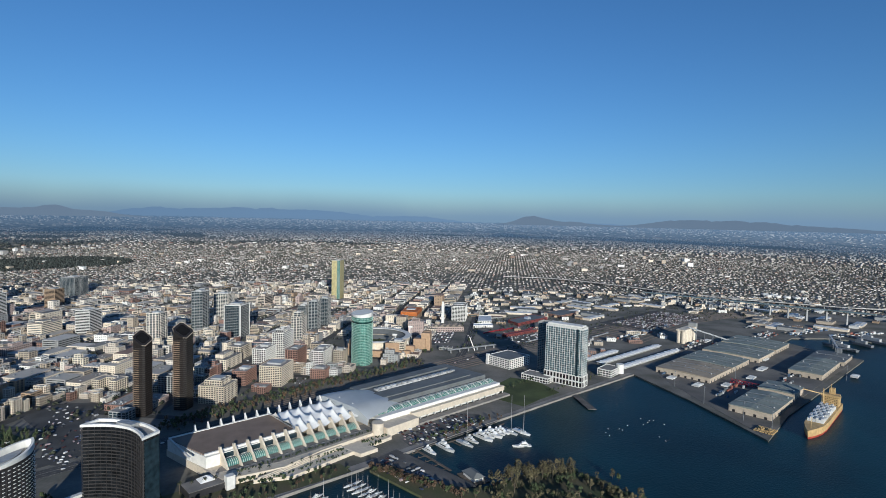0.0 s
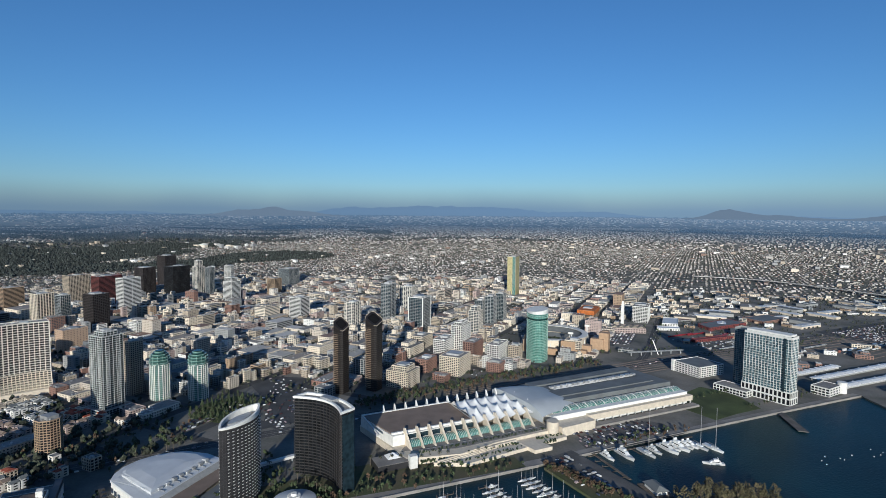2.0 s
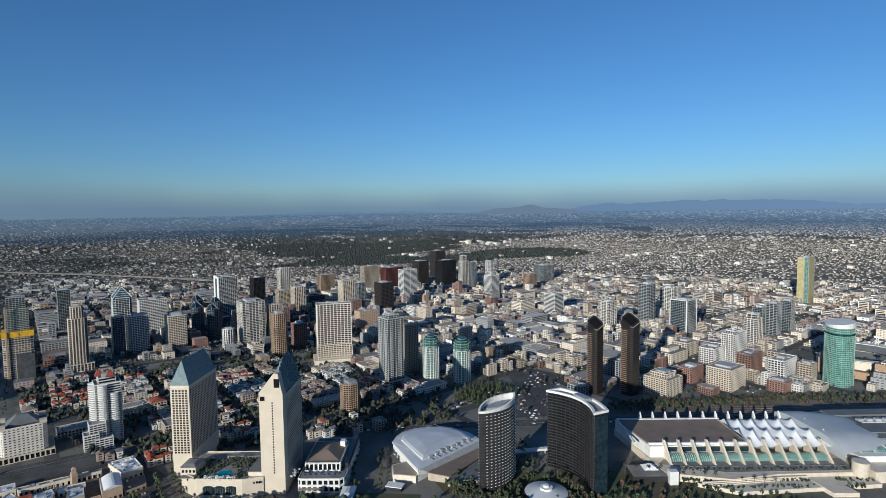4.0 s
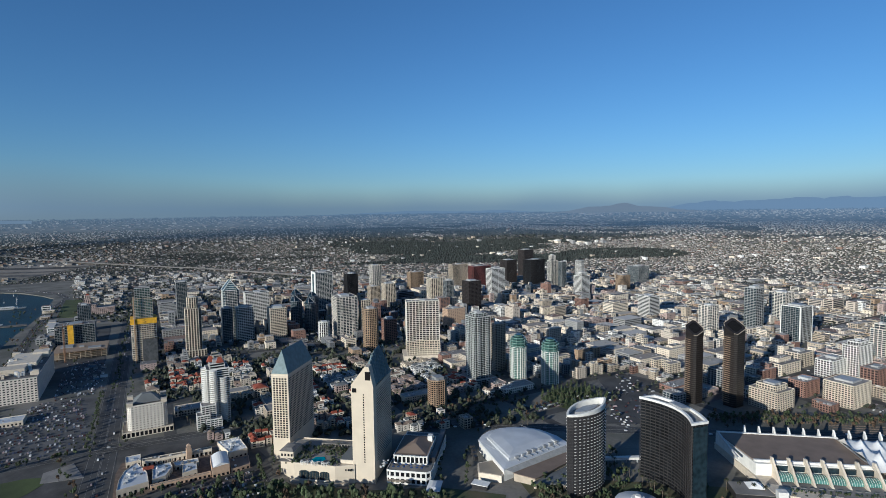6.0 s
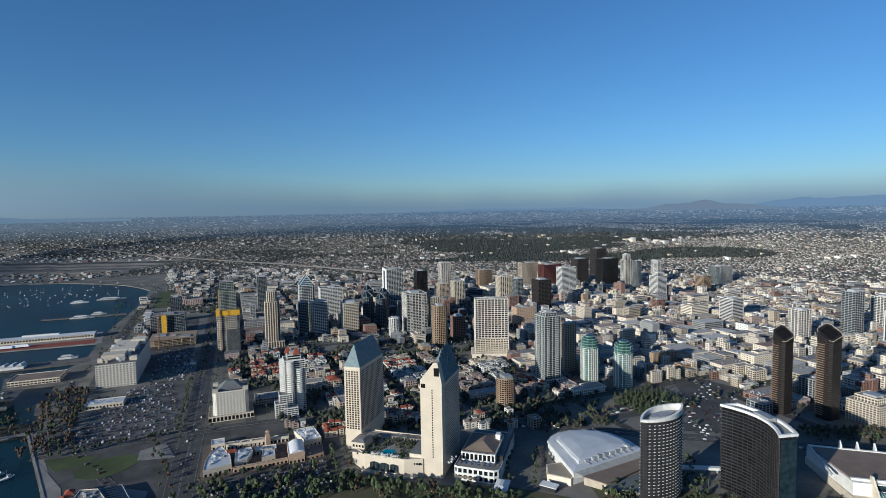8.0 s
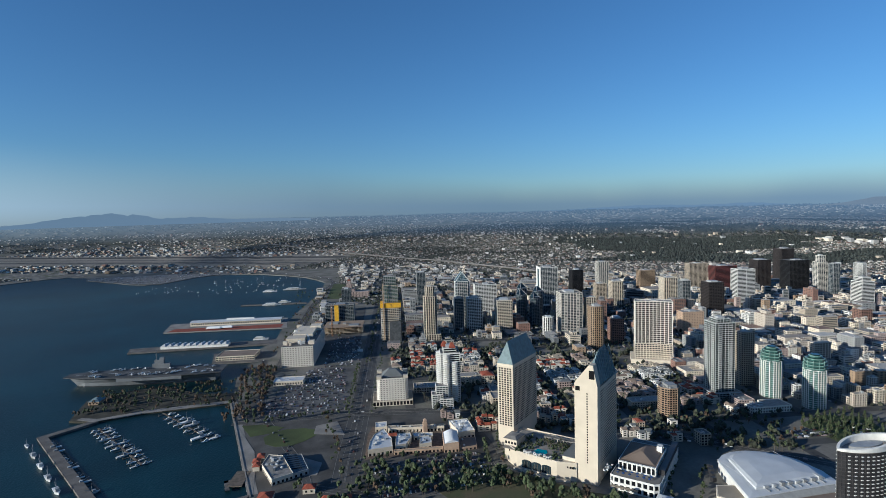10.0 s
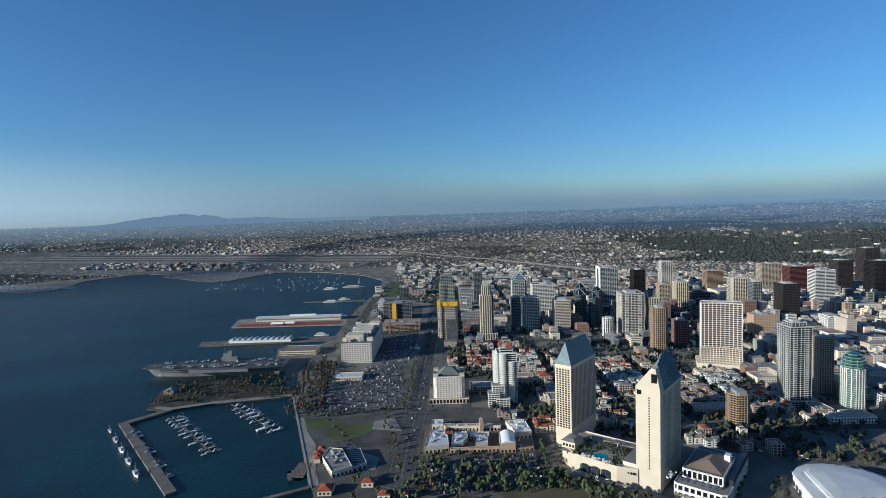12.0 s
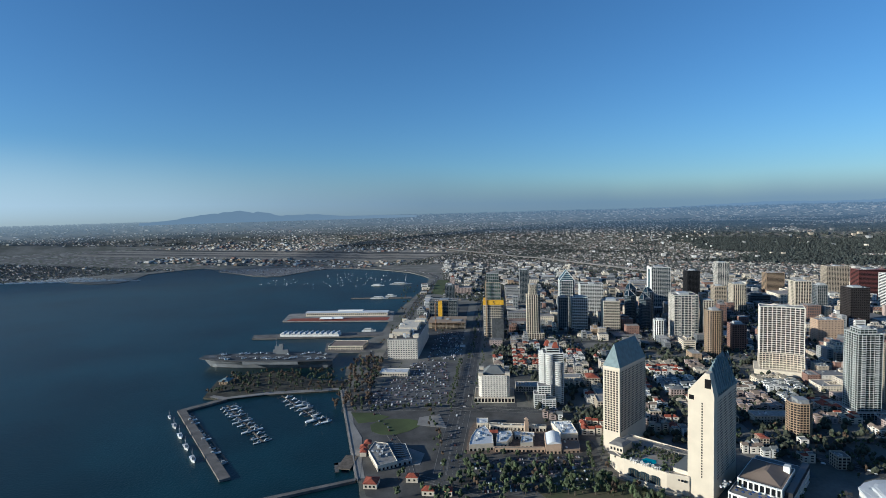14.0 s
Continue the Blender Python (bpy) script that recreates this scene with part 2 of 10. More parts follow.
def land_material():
    """Town ground: pale lots and streets, lightened for distance haze, dark green patches, browner towards the canyons.
    """
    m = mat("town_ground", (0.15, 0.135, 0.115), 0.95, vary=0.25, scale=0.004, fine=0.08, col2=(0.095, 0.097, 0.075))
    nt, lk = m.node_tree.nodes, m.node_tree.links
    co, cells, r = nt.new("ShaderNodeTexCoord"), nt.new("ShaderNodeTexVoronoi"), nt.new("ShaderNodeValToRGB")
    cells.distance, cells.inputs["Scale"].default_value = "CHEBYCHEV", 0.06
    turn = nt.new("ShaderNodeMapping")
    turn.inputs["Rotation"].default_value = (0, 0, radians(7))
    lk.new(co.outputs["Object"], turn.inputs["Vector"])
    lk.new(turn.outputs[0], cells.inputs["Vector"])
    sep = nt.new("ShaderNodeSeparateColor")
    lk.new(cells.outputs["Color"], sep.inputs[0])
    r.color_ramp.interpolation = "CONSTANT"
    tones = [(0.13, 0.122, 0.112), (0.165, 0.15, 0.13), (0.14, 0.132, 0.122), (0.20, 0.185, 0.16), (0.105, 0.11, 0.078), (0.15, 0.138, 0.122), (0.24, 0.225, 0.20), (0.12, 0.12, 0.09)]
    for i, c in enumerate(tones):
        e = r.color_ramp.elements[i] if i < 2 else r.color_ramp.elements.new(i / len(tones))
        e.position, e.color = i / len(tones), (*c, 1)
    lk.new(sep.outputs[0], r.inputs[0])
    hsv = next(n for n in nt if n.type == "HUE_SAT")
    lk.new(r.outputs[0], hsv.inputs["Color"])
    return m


# Far ground bases are lightened to stand in for distance haze.
M["mesas"] = mat("far_mesas", (0.17, 0.16, 0.14), 1.0, vary=0.3, scale=0.008, fine=0.06, col2=(0.085, 0.086, 0.07))
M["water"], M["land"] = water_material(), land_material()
# ---- building tools ----
GRID = -7.0     # the street grid's eastward yaw
QUAYS = -46.0   # the waterfront's yaw


def way(yaw):
    return np.array((-math.sin(radians(yaw)), math.cos(radians(yaw))))


def en(e, n):
    """Street-grid metres, east and north, to the world."""
    p = e * way(GRID) + n * way(GRID + 90)
    return float(p[0]), float(p[1])


class Geo:
    """Collects the faces of one mesh."""

    def __init__(self):
        self.v, self.f = [], []

    def face(self, *pts):
        k = len(self.v)
        self.v += [tuple(p) for p in pts]
        self.f.append(tuple(range(k, k + len(pts))))
        return self

    def loft(self, rings, cap=True):
        k, n = len(self.v), len(rings[0])
        for r in rings:
            self.v += [tuple(p) for p in r]
        for i in range(len(rings) - 1):
            for j in range(n):
                a, b = k + i * n + j, k + i * n + (j + 1) % n
                self.f.append((a, b, b + n, a + n))
        if cap:
            self.f.append(tuple(reversed(range(k, k + n))))
            self.f.append(tuple(range(k + (len(rings) - 1) * n, k + len(rings) * n)))
        return self

    def prism(self, pts, z0, z1):
        return self.loft([[(x, y, z0) for x, y in pts], [(x, y, z1) for x, y in pts]])

    def box(self, x0, x1, y0, y1, z0, z1):
        return self.prism([(x0, y0), (x1, y0), (x1, y1), (x0, y1)], z0, z1)

    def cyl(self, x, y, r, z0, z1, n=12, r1=None):
        r1 = r if r1 is None else r1
        c = [(math.cos(2 * math.pi * i / n), math.sin(2 * math.pi * i / n)) for i in range(n)]
        return self.loft([[(x + r * a, y + r * b, z0) for a, b in c], [(x + r1 * a, y + r1 * b, z1) for a, b in c]])

    def beam(self, a, b, w, h=None):
        a, b = Vector(a), Vector(b)
        d = (b - a).normalized()
        s = d.cross(Vector((0, 0, 1)))
        s = (s.normalized() if s.length > 1e-3 else Vector((1, 0, 0))) * w / 2
        u = s.cross(d).normalized() * (h or w) / 2
        return self.loft([[p + s + u, p - s + u, p - s - u, p + s - u] for p in (a, b)])

    def obj(self, name, material, parent=None, label=""):
        me = bpy.data.meshes.new(name)
        me.from_pydata(self.v, [], self.f)
        me.materials.append(material)
        ob = new(name, me)
        ob.parent = parent
        if label:
            tagged(ob, label)
        return ob


def part(name, geo, material, parent, label=""):
    return geo.obj(name, material, parent, label)


def thing(name, x, y, z=0.0, yaw=0.0, label="", category="", group="", kind=""):
    ob = new(name)
    ob.matrix_world = pose(x, y, z, 0, 0, yaw)
    return tagged(ob, label, category, group, kind)


def rect(w, d, x=0, y=0):
    return [(x - w / 2, y - d / 2), (x + w / 2, y - d / 2), (x + w / 2, y + d / 2), (x - w / 2, y + d / 2)]


def grown(pts, by):
    """An outline moved outwards by so many metres, vertex by vertex."""
    out, n = [], len(pts)
    for i in range(n):
        a, p, b = (Vector(pts[j % n]) for j in (i - 1, i, i + 1))
        n1, n2 = Vector(((p - a).y, -(p - a).x)).normalized(), Vector(((b - p).y, -(b - p).x)).normalized()
        m = n1 + n2
        out.append(tuple(p + m * by / max(0.5, 1 + n1.dot(n2))))
    return out


def storeys(root, fp, z0, z1, wall, glass, floor=3.3, band=1.2, bay=4.0, pier=1.0, depth=0.5, crown=1.2, roof=None, sides=None):
    """Glazing behind floor bands and piers, with a parapet and a roof, on any outline (counterclockwise)."""
    glazing, bands, piers = Geo(), Geo(), Geo()
    glazing.prism(grown(fp, -depth), z0, z1)
    n = max(1, round((z1 - z0) / floor))
    step = (z1 - z0) / n
    for i in range(n + 1):
        zc = z0 + i * step
        bands.prism(fp, max(z0, zc - band / 2), min(z1, zc + band / 2))
    if pier:
        out = grown(fp, 0.06)
        for i, (a, b) in enumerate(zip(out, out[1:] + out[:1])):
            if sides and i not in sides:
                continue
            a, b = Vector(a), Vector(b)
            ln = (b - a).length
            if ln < 1.5:
                continue
            u = (b - a) / ln
            q = Vector((-u.y, u.x)) * (depth + 0.3)
            k = max(1, round(ln / bay))
            for j in range(k + 1):
                c = a + u * (ln * j / k)
                w0, w1 = (0 if j == 0 else -pier / 2), (0 if j == k else pier / 2)
                if i and j == 0 and len(fp) > 8:
                    continue
                piers.prism([tuple(c + u * w0), tuple(c + u * w1), tuple(c + u * w1 + q), tuple(c + u * w0 + q)], z0, z1)
    part("glazing", glazing, glass, root)
    tagged(part("floor_banding", bands, wall, root), kind="stuff")
    if piers.v:
        tagged(part("facade_framing", piers, wall, root), kind="stuff")
    cap = Geo()
    inner = grown(fp, -0.45)
    cap.loft([[(x, y, z1) for x, y in fp], [(x, y, z1 + crown) for x, y in fp], [(x, y, z1 + crown) for x, y in inner], [(x, y, z1 + 0.15) for x, y in inner]], cap=False)
    part("parapet", cap, wall, root)
    part("roof", Geo().prism(grown(fp, -0.4), z1 - 0.1, z1 + 0.2), roof or M["roof"], root)


def roof_clutter(root, w, d, z, rnd, n=4, big=0.35):
    g = Geo()
    k = big * min(w, d)
    g.box(-k * rnd.uniform(0.5, 1), k * rnd.uniform(0.5, 1), -k * rnd.uniform(0.5, 1), k * rnd.uniform(0.5, 1), z, z + rnd.uniform(2.5, 5))
    part("plant_room", g, M["unit"], root)
    u = Geo()
    for _ in range(n * 3):
        x, y = rnd.uniform(-0.42, 0.42) * w, rnd.uniform(-0.42, 0.42) * d
        s = rnd.uniform(0.5, 1.8)
        u.box(x - s, x + s, y - s * 0.7, y + s * 0.7, z, z + rnd.uniform(0.8, 2.2))
    tagged(part("roof_plant", u, M["unit"], root), kind="stuff")


# template shapes for stuff laid out by the thousand
def scatter(name, verts, faces, pos, size, yaw, material, label, parent=None):
    """One mesh of many copies of a small template: pos (n, 3), size (n, 3), yaw (n)."""
    verts, pos, size = np.array(verts, float), np.array(pos, float), np.array(size, float)
    n, k = len(pos), len(verts)
    c, s = np.cos(yaw)[:, None], np.sin(yaw)[:, None]
    p = verts[None] * size[:, None]
    x, y = p[..., 0] * c - p[..., 1] * s, p[..., 0] * s + p[..., 1] * c
    co = np.stack([x, y, p[..., 2]], -1) + pos[:, None]
    tri = [list(f) for f in faces]
    fl = [[i + j * k for i in f] for j in range(n) for f in tri]
    me = bpy.data.meshes.new(name)
    me.from_pydata(co.reshape(-1, 3).tolist(), [], fl)
    me.materials.append(material)
    ob = new(name, me)
    ob.parent = parent
    return tagged(ob, label, "", "", "stuff") if label else ob


BOX_V = [(-.5, -.5, 0), (.5, -.5, 0), (.5, .5, 0), (-.5, .5, 0), (-.5, -.5, 1), (.5, -.5, 1), (.5, .5, 1), (-.5, .5, 1)]
BOX_F = [(0, 1, 5, 4), (1, 2, 6, 5), (2, 3, 7, 6), (3, 0, 4, 7), (4, 5, 6, 7)]
GABLE_V = [(-.56, -.56, 0), (.56, -.56, 0), (.56, .56, 0), (-.56, .56, 0), (-.3, 0, 1), (.3, 0, 1)]
GABLE_F = [(0, 1, 5, 4), (2, 3, 4, 5), (1, 2, 5), (3, 0, 4)]
CAR_V = [(-.5, -.5, 0), (.5, -.5, 0), (.5, .5, 0), (-.5, .5, 0), (-.5, -.5, .55), (.5, -.5, .55), (.5, .5, .55), (-.5, .5, .55),
         (-.35, -.4, 1), (.2, -.4, 1), (.2, .4, 1), (-.35, .4, 1)]
CAR_F = [(0, 1, 5, 4), (1, 2, 6, 5), (2, 3, 7, 6), (3, 0, 4, 7), (4, 5, 9, 8), (5, 6, 10, 9), (6, 7, 11, 10), (7, 4, 8, 11), (8, 9, 10, 11)]


def clump(seed):
    """A lumpy crown of leaves: an icosphere with its points pushed about."""
    bm = bmesh.new()
    bmesh.ops.create_icosphere(bm, subdivisions=1, radius=0.5)
    r = random.Random(seed)
    vs = [(v.co * r.uniform(0.7, 1.25)) + Vector((0, 0, 0.45)) for v in bm.verts]
    fs = [tuple(v.index for v in f.verts) for f in bm.faces]
    bm.free()
    return vs, fs
# ---- ground, water, distance ----
def flat_to(yaw):
    """How far the flat ground reaches before the mesas rise."""
    s = min(1.0, max(0.0, (yaw - 92) / 14))
    return 3250 + 480 * s * s * (3 - 2 * s)


def terrain(x, y):
    r, yaw = math.hypot(x, y), math.degrees(math.atan2(-x, y))
    r0 = flat_to(yaw)
    if r <= r0:
        return 0.0
    k = min(1.0, (r - r0) / (4930 - r0))
    lumps = noise.noise((x * 0.0016, y * 0.0016, 0)) * 22 + noise.noise((x * 0.005, y * 0.005, 3)) * 8
    level = min(1, max(0, (yaw - 82) / 8)) * min(1, max(0, (0.62 - k) / 0.2))
    return 288 * k ** 1.12 + lumps * math.sin(math.pi * min(1, k)) * 0.9 * (1 - level)


def make_terrain():
    g, yaws = Geo(), [radians(i) for i in range(360)]
    rad = [2800, -20, 0] + [(i + 1) / 22 for i in range(22)]
    for i, r in enumerate(rad):
        for a in yaws:
            r0 = flat_to((math.degrees(a) + 180) % 360 - 180)
            d = r if i == 0 else (r0 + r if i < 3 else r0 + r * (4940 - r0))
            x, y = -math.sin(a) * d, math.cos(a) * d
            g.v.append((x, y, -9 if i == 0 else (-6 if i == 1 else terrain(x, y))))
    n, far = len(yaws), Geo()
    far.v = list(g.v)
    for i in range(len(rad) - 1):
        for j in range(n):
            a, b = i * n + j, i * n + (j + 1) % n
            (g if i < 12 else far).f.append((a, a + n, b + n, b))
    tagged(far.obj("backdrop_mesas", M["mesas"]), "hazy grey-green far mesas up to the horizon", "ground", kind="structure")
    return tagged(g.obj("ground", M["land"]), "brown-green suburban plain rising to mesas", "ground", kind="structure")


make_terrain()


def plate(name, pts, top, bottom, material, label, kind="structure", category="ground"):
    g = Geo()
    g.prism(pts, bottom, top)
    return tagged(g.obj(name, material), label, category, kind=kind)


shore = [(-2980, -2180), (-2951, -1999), (-2790, -1720), (-2784, -1591), (-2870, -1575), (-2964, -1590), (-3200, -1640), (-3398, -1506), (-3440, -1400), (-3380, -1290), (-3222, -1244),
         (-3050, -1060), (-2922, -939), (-2870, -850), (-2882, -782), (-3010, -720), (-3117, -673), (-3185, -600), (-3189, -508), (-3100, -330), (-2963, -189), (-2850, -100), (-2720, -42),
         (-2589, -1), (-2453, -12), (-2165, -40), (-1870, -89), (-1652, -119), (-1421, -134), (-1362, -160), (-1216, -168), (-1127, -180),
         (-978, -167), (-634, -93), (-595, -86), (-540, 40), (-470, 170), (-400, 350), (-330, 470), (-147, 634), (-96, 679), (-50, 725), (4, 777),
         (226, 980), (407, 1141), (410, 1127), (451, 985), (490, 798), (587, 906), (1026, 1311), (975, 1390), (950, 1500), (1000, 1550),
         (1110, 1560), (1237, 1507), (1420, 1430), (1700, 1500), (2700, 1750)]
rim = [(-math.sin(radians(a)) * (flat_to(a) + 15), math.cos(radians(a)) * (flat_to(a) + 15)) for a in range(-58, 126, 4)]
plate("ground_town", shore + rim + [(-3060, -2330)], 0, -6, M["floor"], "flat dusty city ground with a quay edge")
plate("ground_park", [(-89, 673), (-70, 692), (0, 640), (40, 632), (75, 645), (110, 675), (165, 690), (205, 660), (240, 600), (200, 520), (100, 500), (0, 560), (-20, 610)][::-1],
      0.5, -6, M["dirt"], "wooded park peninsula with rocky banks")
plate("ground_boatyard", [(-97, 692), (-61, 737), (20, 664), (44, 640), (-3, 610)], 0.35, -6, M["lot"], "asphalt boat yard beside the landing")
plate("ground_mole", [(-960, -410), (-1058, -422), (-1097, -376), (-1109, -303), (-1043, -234), (-1024, -160), (-975, -160), (-966, -302), (-945, -368)][::-1],
      0.4, -6, M["scrub"], "harbour mole with parking and shrubs")
plate("jetty", [(-899, -428), (-649, -264), (-656, -253), (-897, -412), (-945, -362), (-952, -373)], 0.5, -6, M["quay"], "concrete jetty of the fishing harbour", category="jetty")
plate("breakwater", [(-560, -290), (-634, -97), (-641, -95), (-568, -292)], 0.6, -6, M["quay"], "narrow concrete breakwater walk", category="jetty")

sea = Geo()
sea.prism([(4300 * math.cos(radians(a)), 4300 * math.sin(radians(a))) for a in range(0, 360, 5)], -9, -2.6)
tagged(sea.obj("water", M["water"]), "dark blue rippled bay water", "water", kind="structure")


# Far ridges emit a blue-grey glow that paints the haze over them.
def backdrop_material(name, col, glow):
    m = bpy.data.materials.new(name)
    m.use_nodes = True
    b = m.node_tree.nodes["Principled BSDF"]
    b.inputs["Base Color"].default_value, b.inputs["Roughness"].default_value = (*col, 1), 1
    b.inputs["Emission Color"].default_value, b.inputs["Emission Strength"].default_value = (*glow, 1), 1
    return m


def ridge(name, dist, bumps, base, lift, material, label, seed):
    """A far chain of hills: its crest is a sum of humps (yaw, half width, metres)."""
    g, yaws = Geo(), np.arange(-62, 142, 0.4)
    for top in (0, 1):
        for a in yaws:
            h = sum(m * math.exp(-((a - c) / w) ** 2) for c, w, m in bumps)
            h = h * (1 + 0.16 * noise.noise((a * 0.7, seed, 0))) + 9 * noise.noise((a * 1.9, seed, 1)) * min(1, h / 40)
            z = base if not top else EYE + lift + h
            d = dist if top else dist - 8
            g.v.append((-math.sin(radians(a)) * d, math.cos(radians(a)) * d, z))
    n = len(yaws)
    g.f = [(j, j + 1, n + j + 1, n + j) for j in range(n - 1) if max(g.v[n + j][2], g.v[n + j + 1][2]) > EYE + lift + 2.5]
    return tagged(g.obj(name, material), label, "hills", kind="structure")


HAZE_FAR = 4000.0   # where the haze bank stands, over the far mesas


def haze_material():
    """Painted sea haze, a see-through glow: thickens towards the horizon, thins out above it; brighter round towards
    the sun.
    """
    m = bpy.data.materials.new("sea_haze_glow")
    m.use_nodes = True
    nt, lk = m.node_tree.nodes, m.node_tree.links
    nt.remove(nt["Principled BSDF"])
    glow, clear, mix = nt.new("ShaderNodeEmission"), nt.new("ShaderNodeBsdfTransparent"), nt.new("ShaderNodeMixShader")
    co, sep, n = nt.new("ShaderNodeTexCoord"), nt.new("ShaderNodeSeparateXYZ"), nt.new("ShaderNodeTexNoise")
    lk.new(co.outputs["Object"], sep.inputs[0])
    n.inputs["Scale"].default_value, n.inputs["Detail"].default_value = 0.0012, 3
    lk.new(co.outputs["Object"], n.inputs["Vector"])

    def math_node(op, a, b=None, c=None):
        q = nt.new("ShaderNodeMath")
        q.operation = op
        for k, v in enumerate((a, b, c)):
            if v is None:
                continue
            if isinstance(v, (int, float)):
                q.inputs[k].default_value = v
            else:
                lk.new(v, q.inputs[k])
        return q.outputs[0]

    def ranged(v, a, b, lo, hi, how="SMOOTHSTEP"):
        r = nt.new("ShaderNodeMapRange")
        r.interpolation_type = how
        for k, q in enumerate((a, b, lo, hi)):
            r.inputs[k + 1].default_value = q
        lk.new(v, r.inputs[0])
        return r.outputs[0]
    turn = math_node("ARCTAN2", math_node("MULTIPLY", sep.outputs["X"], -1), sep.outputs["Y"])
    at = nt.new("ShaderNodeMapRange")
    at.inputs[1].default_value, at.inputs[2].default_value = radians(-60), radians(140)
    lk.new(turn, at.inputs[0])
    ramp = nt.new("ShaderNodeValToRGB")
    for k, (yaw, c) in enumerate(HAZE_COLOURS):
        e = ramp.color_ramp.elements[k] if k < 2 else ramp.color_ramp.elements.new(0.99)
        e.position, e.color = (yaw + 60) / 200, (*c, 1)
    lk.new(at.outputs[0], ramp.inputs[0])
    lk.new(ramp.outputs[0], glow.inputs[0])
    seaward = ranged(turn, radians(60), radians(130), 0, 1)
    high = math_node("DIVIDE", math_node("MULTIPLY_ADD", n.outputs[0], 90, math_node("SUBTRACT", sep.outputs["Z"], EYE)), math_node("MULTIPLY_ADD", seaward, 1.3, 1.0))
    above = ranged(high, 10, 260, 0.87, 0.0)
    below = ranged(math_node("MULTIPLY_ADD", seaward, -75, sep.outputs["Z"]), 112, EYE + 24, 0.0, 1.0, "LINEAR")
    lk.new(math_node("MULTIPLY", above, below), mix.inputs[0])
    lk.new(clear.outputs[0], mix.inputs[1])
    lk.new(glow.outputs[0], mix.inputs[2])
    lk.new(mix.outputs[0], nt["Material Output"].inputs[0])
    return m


# glow colours that paint the haze, by yaw
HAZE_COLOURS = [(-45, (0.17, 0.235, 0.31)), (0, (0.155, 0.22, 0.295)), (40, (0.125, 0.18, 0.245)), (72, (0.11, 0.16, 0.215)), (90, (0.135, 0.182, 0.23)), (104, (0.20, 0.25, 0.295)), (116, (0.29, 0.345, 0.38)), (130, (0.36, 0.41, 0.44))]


# One curved glowing sheet stands in for the hazy air.
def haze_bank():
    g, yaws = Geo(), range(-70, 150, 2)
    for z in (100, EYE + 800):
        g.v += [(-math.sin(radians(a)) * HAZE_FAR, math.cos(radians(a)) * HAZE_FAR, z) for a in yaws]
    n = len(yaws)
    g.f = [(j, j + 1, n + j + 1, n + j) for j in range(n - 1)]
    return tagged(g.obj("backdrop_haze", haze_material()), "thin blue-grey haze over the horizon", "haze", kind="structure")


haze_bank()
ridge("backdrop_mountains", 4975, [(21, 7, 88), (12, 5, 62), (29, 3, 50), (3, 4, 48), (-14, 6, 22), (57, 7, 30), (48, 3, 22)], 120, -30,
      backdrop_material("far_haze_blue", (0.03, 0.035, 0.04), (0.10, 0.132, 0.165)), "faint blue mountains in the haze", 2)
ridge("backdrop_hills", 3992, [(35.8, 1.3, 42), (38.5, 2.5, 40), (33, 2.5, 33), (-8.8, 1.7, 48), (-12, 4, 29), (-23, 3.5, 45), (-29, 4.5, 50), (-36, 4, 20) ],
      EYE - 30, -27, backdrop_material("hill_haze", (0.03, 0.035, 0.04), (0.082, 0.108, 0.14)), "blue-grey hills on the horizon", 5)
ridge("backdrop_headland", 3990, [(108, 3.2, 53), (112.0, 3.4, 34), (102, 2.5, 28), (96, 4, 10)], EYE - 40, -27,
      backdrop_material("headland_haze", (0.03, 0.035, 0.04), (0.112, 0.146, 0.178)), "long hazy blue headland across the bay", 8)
# ---- the waterfront hotels and halls ----
def gable_prism(g, w, l, z0, z1, ridge_in):
    """A hipped roof over x -w/2..w/2, y 0..l with its ridge along y."""
    a, b, c, d = (-w / 2, 0, z0), (w / 2, 0, z0), (w / 2, l, z0), (-w / 2, l, z0)
    e, f = (0, ridge_in, z1), (0, l - ridge_in, z1)
    g.face(a, b, e).face(b, c, f, e).face(c, d, f).face(d, a, e, f).face(d, c, b, a)


def window_grid(root, axis, at, lo, hi, z0, z1, nx, nz, w, h, material, name="window_grid"):
    """Recessed-looking panes set 8 cm proud of a wall: axis 'x' or 'y' is the wall's normal."""
    g = Geo()
    for i in range(nx):
        c = lo + (hi - lo) * (i + 0.5) / nx
        for k in range(nz):
            z = z0 + (z1 - z0) * (k + 0.5) / nz
            if axis == "y":
                g.box(c - w / 2, c + w / 2, at - 0.08, at + 0.08, z - h / 2, z + h / 2)
            else:
                g.box(at - 0.08, at + 0.08, c - w / 2, c + w / 2, z - h / 2, z + h / 2)
    return tagged(part(name, g, material, root), kind="stuff")


